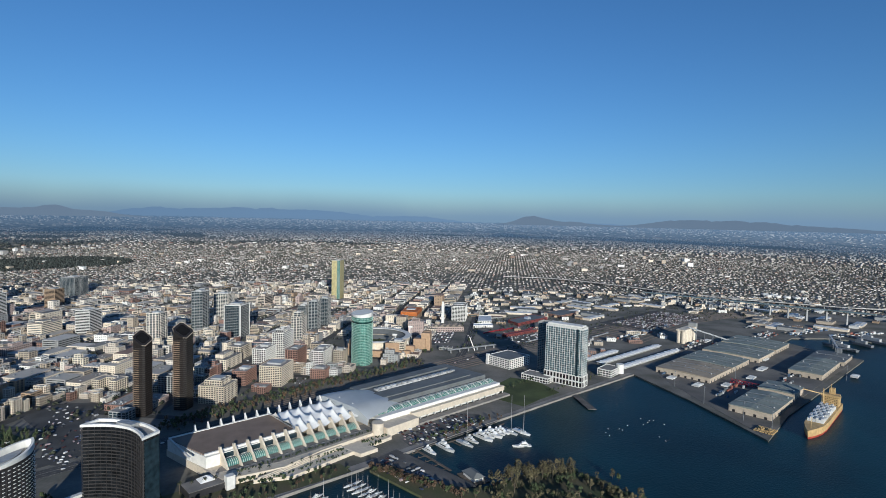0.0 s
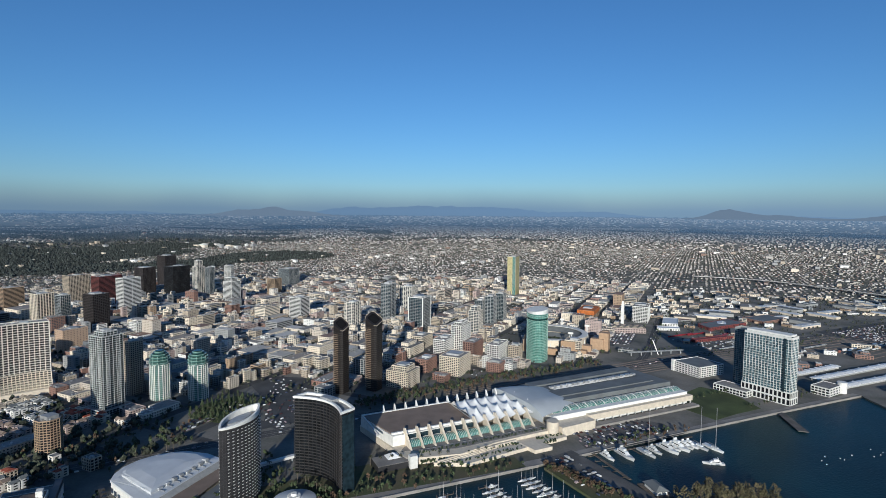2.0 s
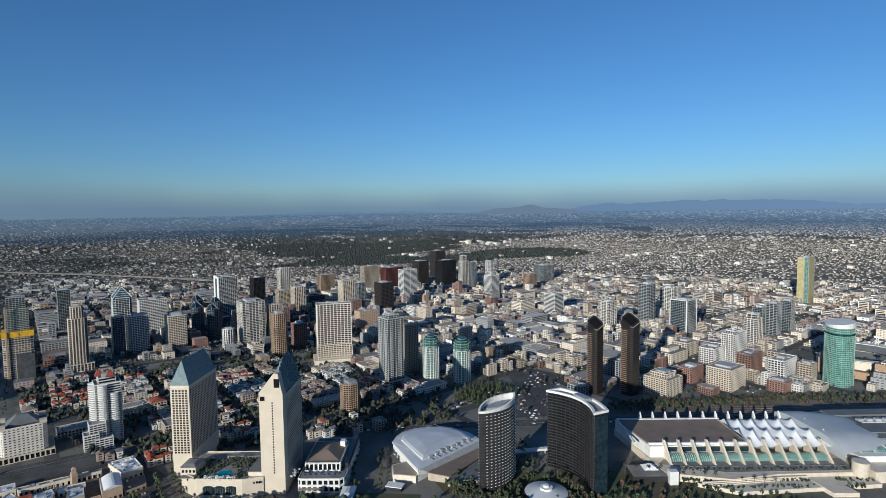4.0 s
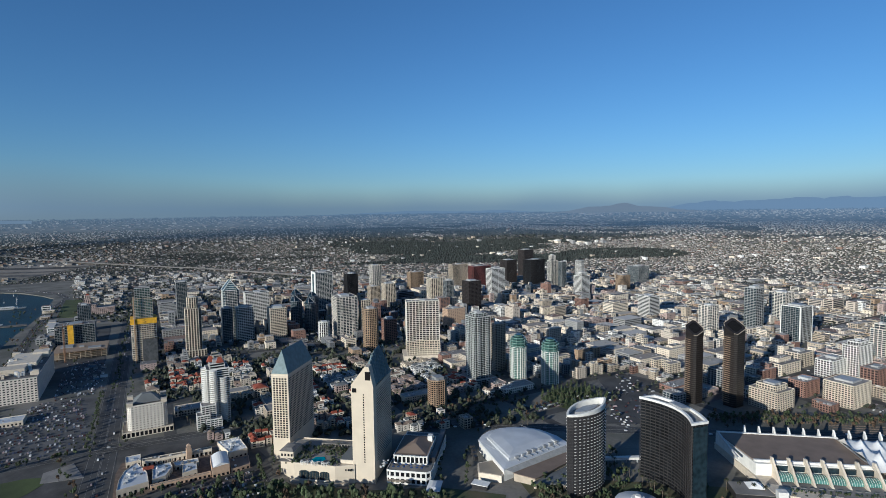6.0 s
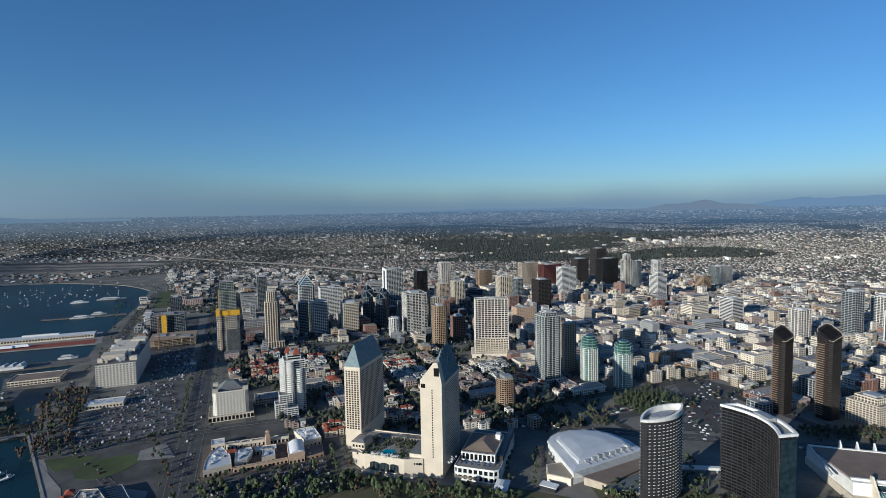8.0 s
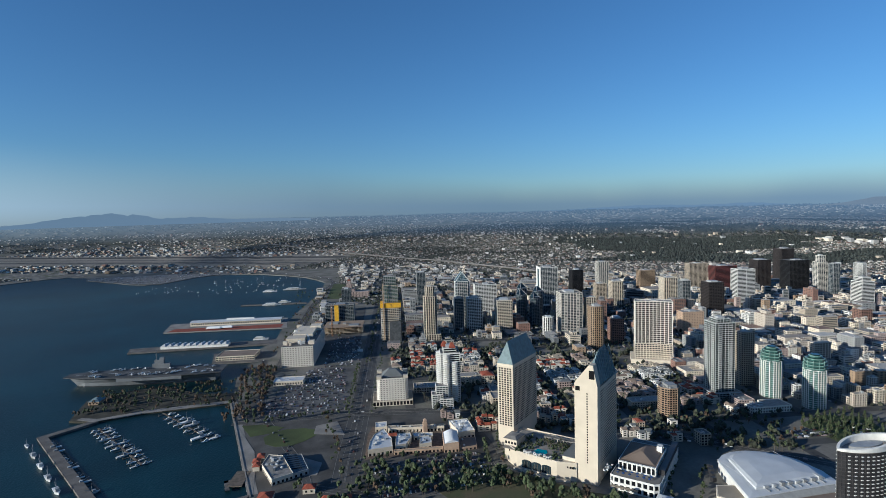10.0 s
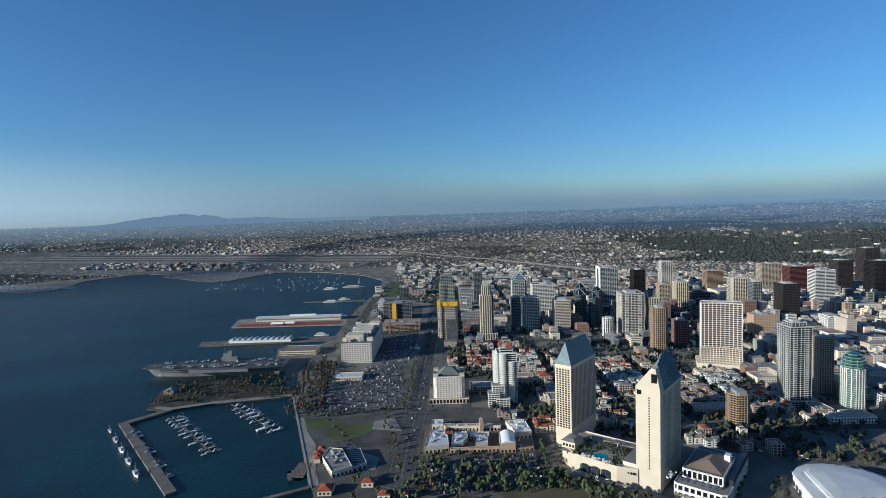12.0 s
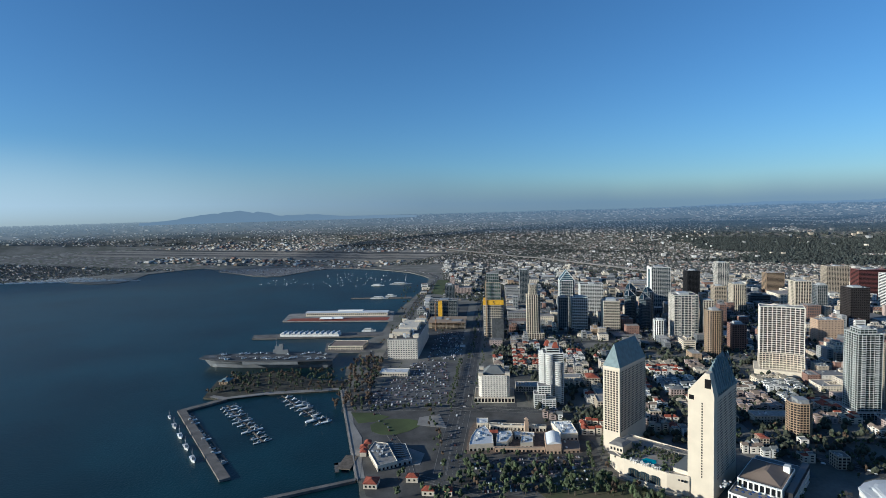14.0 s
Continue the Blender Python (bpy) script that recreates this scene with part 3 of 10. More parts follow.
def ivory_hotel():
    # slab tower with a hipped blue-green roof
    t = thing("hotel_tower", -675, 238, 0, 44, "ivory hotel slab tower with a blue-green hipped roof", "hotel")
    w, l, h = 23, 76, 113
    part("wall", Geo().box(-w, 0, 0, l, 0, h), M["ivory"], t)
    window_grid(t, "y", 0, -w + 1.5, -1.5, 28, 108, 5, 26, 2.7, 2.1, M["glass"])
    window_grid(t, "x", 0, 2, l - 2, 28, 108, 18, 26, 2.2, 1.9, M["glass"])
    window_grid(t, "x", -w, 2, l - 2, 28, 108, 18, 26, 2.2, 1.9, M["glass"])
    r = Geo()
    gable_prism(r, w + 0.6, l, h, h + 29, 8)
    r.v = [(x - w / 2, y, z) for x, y, z in r.v]
    part("roof", r, M["copper"], t)
    part("cornice", Geo().box(-w - 0.4, 0.4, -0.4, l + 0.4, h - 2.6, h - 1.4), M["cream"], t)
    # taller slab with a chisel top
    t = thing("hotel_tower", -552, 295, 0, 44, "tall ivory hotel slab tower with a steep chisel roof", "hotel")
    w, l, h = 27, 78, 118
    def outline(y):
        return [(-w, y, 0), (0, y, 0), (0, y, 116), (-5, y, 140), (-9.5, y, 140.5), (-w, y, h)]
    part("wall", Geo().loft([outline(0), outline(11)]), M["ivory"], t)
    part("body", Geo().loft([[(-w + 1, 11, 0), (-1, 11, 0), (-1, 11, 112), (-w + 1, 11, 112)], [(-w + 1, l, 0), (-1, l, 0), (-1, l, 112), (-w + 1, l, 112)]]), M["ivory"], t)
    r = Geo()
    r.loft([[(0, 8, 116), (-7, 12, 142), (-w, 8, 112)], [(0, 30, 116), (-9, 34, 151), (-w, 30, 112)], [(0, l, 112), (-11, l - 16, 151), (-w, l, 112)]])
    part("roof", r, M["copper"], t)
    for k in range(9):
        y = 16 + k * 6.5
        part("roof_rib", Geo().beam((0.3, y, 115), (-8.4, y + 2, 150), 0.7), M["copper"], t)
    # Black panels on the wall paint the shade of two loggias.
    part("niche", Geo().box(-9.6, -3.2, -0.15, 0.4, 124, 134), M["shade"], t, "dark square loggia opening")
    part("niche", Geo().box(-w + 1.2, -w + 6.5, -0.15, 0.4, 109, 114), M["shade"], t)
    window_grid(t, "y", 0, -12.9, -11.3, 24, 108, 1, 28, 1.3, 1.9, M["glass"])
    window_grid(t, "x", -1, 12, l - 2, 20, 108, 15, 28, 2.0, 1.7, M["glass"])
    window_grid(t, "x", -w + 1, 12, l - 2, 20, 108, 15, 28, 2.0, 1.7, M["glass"])
    # podium with the pool deck
    p = thing("hotel_podium", -600, 252, 0, 44, "cream hotel podium with three arched windows and a pool terrace", "hotel")
    part("wall", Geo().prism([(-60, 8), (-34, -9), (18, -11), (40, -4), (40, 62), (-62, 62)], 0, 21), M["ivory"], p)
    part("parapet", Geo().loft([[(x, y, z) for x, y in o] for o, z in (
        ([(-60, 8), (-34, -9), (18, -11), (40, -4), (40, 62), (-62, 62)], 21), ([(-60, 8), (-34, -9), (18, -11), (40, -4), (40, 62), (-62, 62)], 22.3),
        ([(-59, 8.5), (-33.6, -8), (18, -10), (39, -3.4), (39, 61), (-61, 61)], 22.3), ([(-59, 8.5), (-33.6, -8), (18, -10), (39, -3.4), (39, 61), (-61, 61)], 21.05))], cap=False), M["cream"], p)
    part("terrace", Geo().box(-56, 22, -6, 55, 21, 21.4), M["pave"], p)
    for x in (-21, -8, 5):
        arch = [(x - 5.6, 4.5), (x + 5.6, 4.5), (x + 5.6, 13.0), (x + 3.4, 14.0), (x, 14.4), (x - 3.4, 14.0), (x - 5.6, 13.0)]
        part("bay_window", Geo().loft([[(q, -11.5, z) for q, z in arch], [(q, -9, z) for q, z in arch]]), M["blueglass"], p, "large dark blue window")
        for k in range(5):
            part("glazing_bar", Geo().box(x - 4 + k * 2 - 0.12, x - 4 + k * 2 + 0.12, -11.75, -11.5, 4.5, 13), M["bronze2"], p)
        part("balcony", Geo().box(x - 5.6, x + 5.6, -13.2, -11.2, 3.2, 4.6), M["cream"], p)
        ring = Geo()
        for k in range(9):
            t0, t1 = math.pi * (1 + k / 9), math.pi * (1 + (k + 1) / 9)
            for r_ in (5.6, 3.4):
                ring.beam((x + r_ * math.cos(t0), -6 + r_ * math.sin(t0), 24.6), (x + r_ * math.cos(t1), -6 + r_ * math.sin(t1), 24.6), 0.5)
            ring.beam((x + 5.6 * math.cos(t0), -6 + 5.6 * math.sin(t0), 21), (x + 5.6 * math.cos(t0), -6 + 5.6 * math.sin(t0), 24.6), 0.35)
            ring.beam((x + 5.6 * math.cos(t0), -6 + 5.6 * math.sin(t0), 24.7), (x + 3.4 * math.cos(t0), -6 + 3.4 * math.sin(t0), 24.7), 0.3)
        part("pergola", ring, M["white"], p, "curved white garden pergola")
    for k in range(4):
        for x in (-50, 26):
            part("window", Geo().box(x + k * 3.2, x + 1.6 + k * 3.2, -7.4 if x > 0 else 0.2, -4 if x > 0 else 4, 15.5, 17.5), M["glass"], p)
    part("ledge", Geo().prism([(-38, -13), (18, -16), (34, -10), (34, -8), (-36, -8)], 0, 2.6), M["ivory"], p)
    part("pavilion", Geo().box(-58, -40, 2, 26, 21, 30), M["ivory"], p)
    part("pavilion_roof", Geo().loft([[(x, y, 30) for x, y in rect(19, 25, -49, 14)], [(x, y, 32) for x, y in rect(9, 12, -49, 14)]]), M["roof"], p)
    for k in range(4):
        part("window", Geo().box(-56 + k * 4.2, -53.6 + k * 4.2, 1.8, 2.6, 24, 27), M["glass"], p)
    part("pavilion", Geo().box(21, 39, 0, 38, 21, 25.6), M["cream"], p)
    part("pavilion_roof", Geo().box(20.5, 39.5, -0.5, 38.5, 25.6, 26.2), M["roofgrey"], p)
    part("gallery_roof", Geo().box(-20, 30, 41, 47, 24.6, 25.6), M["roof"], p)
    for k in range(12):
        part("gallery_post", Geo().box(-19 + k * 4.2, -18.5 + k * 4.2, 41.4, 42, 21, 24.6), M["cream"], p)
    part("pool", Geo().prism([(-18, -2), (-4, -2), (0, 5), (-4, 12), (-15, 10)], 21.4, 21.7), M["pool"], p, "turquoise swimming pool")
    rn = random.Random(4)
    shrubs = Geo()
    v, f = clump(61)
    for _ in range(260):
        x, y, s = rn.uniform(-40, 20), rn.uniform(-8, 40), rn.uniform(1.2, 3.6)
        if -20 < x < 3 and -4 < y < 14 or (-20 < x < 20 and 14 < y < 18):
            continue
        k = len(shrubs.v)
        shrubs.v += [(x + q[0] * s, y + q[1] * s, 21.2 + q[2] * s) for q in v]
        shrubs.f += [tuple(i + k for i in t_) for t_ in f]
    tagged(part("planting", shrubs, M["leaf"], p, "dense green roof garden planting"), kind="stuff")
    for _ in range(16):
        x, y = rn.uniform(-38, 16), rn.uniform(-6, 38)
        if not (-20 < x < 3 and -4 < y < 14):
            palm(x, y, 21.4, rn.uniform(4.5, 7), rn, p)
    # lower wing beyond the tower
    q = thing("hotel_wing", -547, 305, 0, 45, "white low hotel wing with square windows and a brown hipped roof", "hotel")
    storeys(q, [(2, 2), (6, 0), (50, -1), (55, 3), (56, 8), (56, 112), (2, 112)], 0, 15.5, M["white"], M["glass"], floor=7.7, band=2.6, bay=6.4, pier=2.0, depth=0.9, crown=1.0, roof=M["roofgrey"])
    part("terrace", Geo().box(4, 54, 2, 18, 15.6, 16), M["pave"], q)
    storeys(q, rect(42, 60, 27, 49), 15.5, 25.5, M["white"], M["glass"], floor=10, band=2.6, bay=5.4, pier=1.4, depth=1.2, crown=0.8, roof=M["roofbrown"])
    part("hip_roof", Geo().loft([[(x, y, 26) for x, y in rect(36, 50, 27, 50)], [(x, y, 31) for x, y in rect(3, 22, 27, 54)]]), M["roofbrown"], q, "brown hipped roof")
    part("rear_wall", Geo().box(49, 56, 26, 112, 15.5, 22), M["dark"], q)
    part("stair_head", Geo().box(40, 46, 62, 70, 25.5, 33), M["white"], q)
    for k in range(10):
        part("pergola_beam", Geo().box(8 + k * 4, 8.5 + k * 4, 15.5, 19.5, 26.2, 26.8), M["white"], q)
    for k in range(12):
        x, y = 9 + (k % 6) * 7 + rn.uniform(-1, 1), 6 + (k // 6) * 6
        part("sunshade", Geo().cyl(x, y, 1.9, 18.2, 19.2, 8, 0.2).cyl(x, y, 0.1, 16, 18.2, 5), M["umbrella"], q, "blue terrace sunshade")
    part("porch_roof", Geo().loft([[(x, y, 8) for x, y in rect(16, 26, 62, -14)], [(x, y, 10.5) for x, y in rect(4, 14, 62, -14)]]), M["roofpale"], q)
    part("porch_wall", Geo().box(56, 68, -25, -3, 0, 8), M["grey"], q)
    for k in range(6):
        part("awning", Geo().box(4 + k * 5, 8.5 + k * 5, -5, -0.6, 5, 5.5), M["rooftan"], q)
    roof_clutter(q, 10, 30, 22, rn, 3, 0.2)


def palm(x, y, z, h, rn, parent=None):
    """A palm as one small thing: trunk and a tuft of arching fronds."""
    t = thing("palm_tree", x, y, z, rn.uniform(0, 360), "tall palm with a tuft of fronds", "palm", "palms of the waterfront")
    if parent:
        t.matrix_world = parent.matrix_world @ t.matrix_world
    s = h / 10
    part("trunk", Geo().cyl(0, 0, 0.32, 0, h, 6, 0.22), M["bark"], t)
    f = Geo()
    for k in range(11):
        a = k * 2.4
        c, s_ = math.cos(a), math.sin(a)
        up = 0.9 if k % 2 else 0.2
        rr = 2.6
        p0, p1, p2 = Vector((0, 0, h)), Vector((c * rr * 0.6, s_ * rr * 0.6, h + up)), Vector((c * rr, s_ * rr, h + up - 1.6))
        q = Vector((-s_, c, 0)) * 0.45
        f.face(p0 - q * 0.3, p1 - q, p1 + q, p0 + q * 0.3).face(p1 - q, p2 - q * 0.2, p2 + q * 0.2, p1 + q)
    part("fronds", f, M["frond"], t)
    return t


def lens_outline(l, w, n=14):
    """A pointed oval along y."""
    a = [(w / 2 * math.sin(math.pi * i / n) ** 0.75, -l / 2 + l * i / n) for i in range(n + 1)]
    b = [(-x, y) for x, y in a[::-1]]
    return a + b[1:-1]


def bay_hotel():
    t = thing("hotel_tower", -393, 480, 0, 1, "dark mirrored hotel tower of oval plan with a white rim", "hotel")
    fp = lens_outline(66, 27)
    storeys(t, fp, 0, 92, M["slate"], M["dark"], floor=3.6, band=0.5, bay=3.2, pier=0.3, depth=0.4, crown=0.4)
    g = Geo()
    up = lambda y: 95 + (y + 36) * 0.085
    o, i = grown(fp, 0.5), grown(fp, -1.8)
    g.loft([[(x, y, 93.4) for x, y in o], [(x, y, up(y)) for x, y in o], [(x, y, up(y)) for x, y in i], [(x, y, 92.2) for x, y in i]], cap=False)
    part("rim", g, M["white"], t, "white sloping crown ring")
    part("plant_room", Geo().prism([(x * 0.45, y * 0.6) for x, y in fp], 92, 95.5), M["unit"], t)
    b = Geo()
    for k in range(1, 25):
        z = 3 + k * 3.6
        for j in range(13):
            for s in (-1, 1):
                p, q = Vector(fp[1 + j]), Vector(fp[2 + j] if j < 12 else fp[13])
                for f in (0.5,):
                    c = p.lerp(q, f)
                    b.box(s * c.x - 0.5, s * c.x + 0.5, c.y - 1.2, c.y + 1.0, z - 0.2, z + 0.3)
    tagged(part("balcony_facing", b, M["white"], t, "white balcony fronts"), kind="stuff")
    # crescent tower
    t = thing("hotel_tower", -332, 552, 0, -20, "dark mirrored hotel tower of crescent plan with a white rim", "hotel")
    front, back = [], []
    for k in range(17):
        s = k / 16
        x = -43 + 86 * s
        front.append((x, -11 + 15 * (1 - (x / 43) ** 2)))
        back.append((x, 9 + 10 * (1 - (x / 43) ** 2)))
    fp = front + back[::-1]
    storeys(t, fp, 0, 94, M["slate"], M["glass"], floor=3.6, band=1.0, bay=5.3, pier=0.3, depth=0.6, crown=0.5)
    rim = Geo()
    o, i = grown(fp, 0.6), grown(fp, -2.2)
    rim.loft([[(x, y, 94.4) for x, y in o], [(x, y, 97) for x, y in o], [(x, y, 97) for x, y in i], [(x, y, 94.2) for x, y in i]], cap=False)
    part("rim", rim, M["white"], t, "white roof rim")
    part("plant_room", Geo().box(-14, 8, 6, 15, 94, 98.5), M["unit"], t)
    part("end_glass", Geo().box(43.1, 43.9, -9, 8, 0, 92), M["blueglass"], t)
    rn = random.Random(8)
    # ballroom hall between the towers
    b = thing("ballroom_hall", -500, 480, 0, 0, "cream hotel ballroom hall with a pale grey vaulted roof", "hall")
    at = lambda pts: [(x + 500, y - 480) for x, y in pts]
    hall = at([(-464, 419), (-465, 532), (-491, 538), (-520, 535), (-533, 528), (-547, 515), (-556, 496), (-558, 476), (-553, 460), (-544, 447)])
    part("wall", Geo().prism(hall, 0, 13), M["white"], b)
    part("eave_roof", Geo().loft([[(x, y, 13) for x, y in grown(hall, 0.8)], [(x, y, 15.4) for x, y in grown(hall, 0.8)], [(x, y, 16.2) for x, y in grown(hall, -7)]]), M["roofpale"], b, "pale metal eave band")
    deck = at([(-474, 436), (-474, 524), (-494, 530), (-517, 527), (-530, 519), (-541, 507), (-548, 492), (-549, 478), (-545, 464), (-538, 456)])
    part("roof", Geo().loft([[(x, y, 15) for x, y in deck], [(x, y, 18.6) for x, y in deck], [(x * 0.9 - 1, y * 0.9, 20) for x, y in deck], [(x * 0.5 - 2, y * 0.5, 21.2) for x, y in deck]]), M["roofpale"], b)
    for k in range(7):
        y = 440 + k * 13
        part("roof_seam", Geo().beam((-38, y - 480, 20.1), (22, y - 480, 18.9), 0.25), M["unit"], b)
    for k in range(8):
        y = 446 + k * 10 + rn.uniform(-1, 1)
        part("roof_unit", Geo().box(19, 27, y - 480, y - 476 + rn.uniform(0, 2), 15.5, 19 + rn.uniform(0, 1.5)), M["unit"], b)
        part("duct", Geo().box(27, 33, y - 478.6, y - 477.6, 15.4, 16.8), M["steel"], b)
    part("apron_roof", Geo().loft([[(36, -61, 15), (36, 52, 15), (36, 52, 8), (36, -61, 8)], [(42, -52, 11), (43, 46, 11), (43, 46, 8), (42, -52, 8)]]), M["grey"], b)
    part("low_wing", Geo().prism(at([(-458, 429), (-434, 440), (-440, 504), (-457, 526)]), 0, 9.6), M["beige"], b)
    part("wing_roof", Geo().prism(at([(-459, 427), (-432, 438), (-438, 506), (-457, 528)]), 9.6, 10.4), M["roofbrown"], b, "flat brown roof")
    part("canopy", Geo().prism(at([(-432, 432), (-404, 462), (-412, 486), (-436, 500)]), 6, 7.4), M["roofgrey"], b)
    for x, y in ((-430, 436), (-420, 447), (-408, 460)):
        part("canopy_pier", Geo().box(x + 499, x + 501.4, y - 481, y - 479, 0, 6), M["cream"], b)
    part("terrace_wall", Geo().prism(at([(-486, 398), (-463, 414), (-466, 424), (-499, 436), (-506, 413)]), 0, 8.6), M["cream"], b)
    part("terrace_gravel", Geo().prism(at([(-486, 400), (-465, 414), (-468, 422), (-498, 433), (-504, 413)]), 8.6, 8.9), M["rooftan"], b)
    for k in range(4):
        part("opening", Geo().box(-49.5 + k * 9, -44.5 + k * 9, -44.5 - k * 5.6, -40 - k * 5.6, 5, 10), M["dark"], b)
    r = thing("service_kiosk", -470, 388, 0, 30, "small dark garden kiosk with a white canopy", "kiosk")
    part("wall", Geo().box(-9, 9, -5, 5, 0, 5), M["dark"], r)
    part("roof", Geo().box(-10, 10, -6, 6, 5, 5.8), M["white"], r)
    w = thing("skybridge", -420, 552, 0, -35, "long low white link between hotel buildings", "bridge")
    part("deck", Geo().box(-3, 3, -20, 44, 5, 8), M["white"], w)
    for k in range(5):
        part("pier", Geo().box(-1, 1, -18 + k * 14, -16.5 + k * 14, 0, 5), M["grey"], w)
    # round garden pavilion
    r = thing("pavilion", -335, 494, 0, 0, "round white pavilion with a conical roof", "pavilion")
    part("wall", Geo().cyl(0, 0, 20, 0, 6, 28), M["glass"], r)
    part("roof", Geo().cyl(0, 0, 24, 6, 9.4, 28, 8), M["roofpale"], r)
    part("lantern", Geo().cyl(0, 0, 7.4, 9.2, 11.6, 24, 7).cyl(0, 0, 3.5, 11.6, 14, 16, 3), M["white"], r)


def bayfront_hotel():
    t = thing("hotel_tower", 253, 1078, 0, 52, "blue-grey glass hotel slab with a white frame and base", "hotel")
    storeys(t, rect(25, 78, -12, 0), 22, 112, M["white"], M["hotelglass"], floor=4.2, band=0.45, bay=5.2, pier=0.6, depth=0.3, crown=4)
    storeys(t, rect(27, 82, -12, 0), 0, 22, M["white"], M["glass"], floor=11, band=2.4, bay=6.8, pier=2.2, depth=0.6, crown=1)
    part("glass_slot", Geo().box(-26, 1.2, -30.5, -27, 22, 113), M["blueglass"], t, "dark blue glass slot")
    part("crown_frame", Geo().box(-23, -2, -36, 36, 116, 119), M["white"], t)
    s = thing("hotel_tower", 212, 1124, 0, 52, "narrow glass wing of the bayfront hotel", "hotel")
    storeys(s, rect(22, 18), 0, 110, M["grey"], M["hotelglass"], floor=3.6, band=0.5, bay=4.2, pier=0.45, depth=0.3, crown=3)
    p = thing("hotel_podium", 224, 1062, 0, 52, "low white hotel podium with a terrace", "hotel")
    storeys(p, rect(34, 60, 2, 38), 0, 10, M["white"], M["glass"], floor=5, band=1.4, bay=6, pier=1)
    q = thing("hotel_podium", 352, 1136, 0, -40, "white curved hotel annex by the quay", "hotel")
    storeys(q, rect(30, 46), 0, 14, M["white"], M["glass"], floor=4.7, band=1.6, bay=6, pier=1)
    part("drum", Geo().cyl(14, 26, 8, 0, 20, 20), M["white"], q)
    g = thing("parking_garage", 148, 1200, 0, QUAYS, "cream parking garage with open decks", "garage")
    storeys(g, rect(62, 70), 0, 20, M["white"], M["dark"], floor=4, band=1.8, bay=7, pier=1.2, roof=M["roofgrey"])
    part("stair_tower", Geo().box(-34, -28, -38, -31, 0, 23), M["white"], g)


def cc(u, v):
    """Metres along and inland of the convention hall's front to the world."""
    return -268 + u * 0.719 - v * 0.695, 650 + u * 0.695 + v * 0.719


def convention_hall():
    x, y = cc(0, 0)
    root = thing("convention_hall", x, y, 0, QUAYS, "long white convention hall with buttress fins", "hall")
    # local y runs along the front, local -x inland
    def pr(name, pts, z0, z1, m, label=""):
        return part(name, Geo().prism([(-v, u) for u, v in pts][::1], z0, z1), m, root, label)
    pr("base_wall", [(-32, 100), (225, 100), (225, -30), (120, -34), (60, -46), (-10, -30)], 0, 9, M["cream"])
    pr("terrace", [(-10, -8), (60, -30), (215, -26), (215, 4), (0, 4)], 9, 9.4, M["pave"])
    pr("wall", [(-32, 96), (112, 96), (112, 14), (-14, 10)], 9, 23, M["white"])
    pr("roof", [(-30, 94), (108, 94), (108, 18), (-14, 18)], 23, 24.4, M["roofbrown"], "brown flat roof")
    for a, b, c, d in ((-31, 92, -31, 96), (-14, 15, 108, 18), (-31, 94, 112, 97)):
        pr("roof_edge", [(a, b), (c, b), (c, d), (a, d)][:4] if a != c else [(a, 18), (a + 2, 18), (a + 2, 96), (a, 96)], 23, 25.5, M["white"])
    rn = random.Random(2)
    for k in range(12):
        u = 4 + k * 17.6
        fin = Geo()
        prof = [(16, 8), (16, 30), (12, 30.5), (-12, 10), (-12, 8)]
        fin.loft([[(-v, u - 1.1, z) for v, z in prof], [(-v, u + 1.1, z) for v, z in prof]])
        part("buttress", fin, M["cream"], root, "sloping concrete buttress fin")
        back = Geo()
        prof = [(96, 9), (96, 27), (101, 33), (104, 9)]
        back.loft([[(-v, u - 1, z) for v, z in prof], [(-v, u + 1, z) for v, z in prof]])
        part("buttress", back, M["white"], root)
        if k < 11:
            g = Geo()
            arc = [(4 - 9 * math.sin(a), 10 + 7 * math.cos(a)) for a in (0, 0.5, 1.0, 1.5)]
            g.loft([[(-v, u + 1.2, z) for v, z in arc + [(4, 10)]], [(-v, u + 16.4, z) for v, z in arc + [(4, 10)]]])
            part("glass_vault", g, M["greenglass"], root, "green glass barrel vault")
            for j in range(6):
                uu = u + 2.2 + j * 2.5
                rib = Geo()
                for (v0, z0), (v1, z1) in zip(arc, arc[1:]):
                    rib.beam((-v0, uu, z0 + 0.15), (-v1, uu, z1 + 0.15), 0.25)
                part("vault_rib", rib, M["white"], root)
            if k < 6:
                pr("clerestory", [(u + 1.5, 10.5), (u + 16, 10.5), (u + 16, 13.6), (u + 1.5, 13.6)], 16, 22, M["blueglass"])
    # sail roof: five rows of peaks
    nu, nv = 60, 25
    g = Geo()
    for i in range(nu + 1):
        for j in range(nv + 1):
            u, v = 106 + 108 * i / nu, 8 + 84 * j / nv
            ph = (i / nu * 6) % 1.0
            crest = 1 - 2 * min(ph, 1 - ph)
            along = math.sin(math.pi * (0.12 + 0.76 * j / nv))
            cusp = max(math.exp(-abs(j / nv - p_) / 0.13) for p_ in (0.28, 0.72))
            z = 20 + 5 * along + crest ** 1.7 * (2.2 + 9 * cusp)
            g.v.append((-v, u, z))
    for i in range(nu):
        for j in range(nv):
            a = i * (nv + 1) + j
            g.f.append((a, a + 1, a + nv + 2, a + nv + 1))
    sails = part("sail_roof", g, M["sail"], root, "white tensile sail roof with peaks")
    for f in sails.data.polygons:
        f.use_smooth = True
    # eastern half with the pale vault and the glazed gallery
    pr("east_wall", [(226, 112), (500, 126), (508, -14), (226, -14)], 0, 20, M["white"])
    pr("east_roof", [(250, 112), (498, 126), (506, 20), (236, 20)], 20, 28, M["roofgrey"], "grey flat roof")
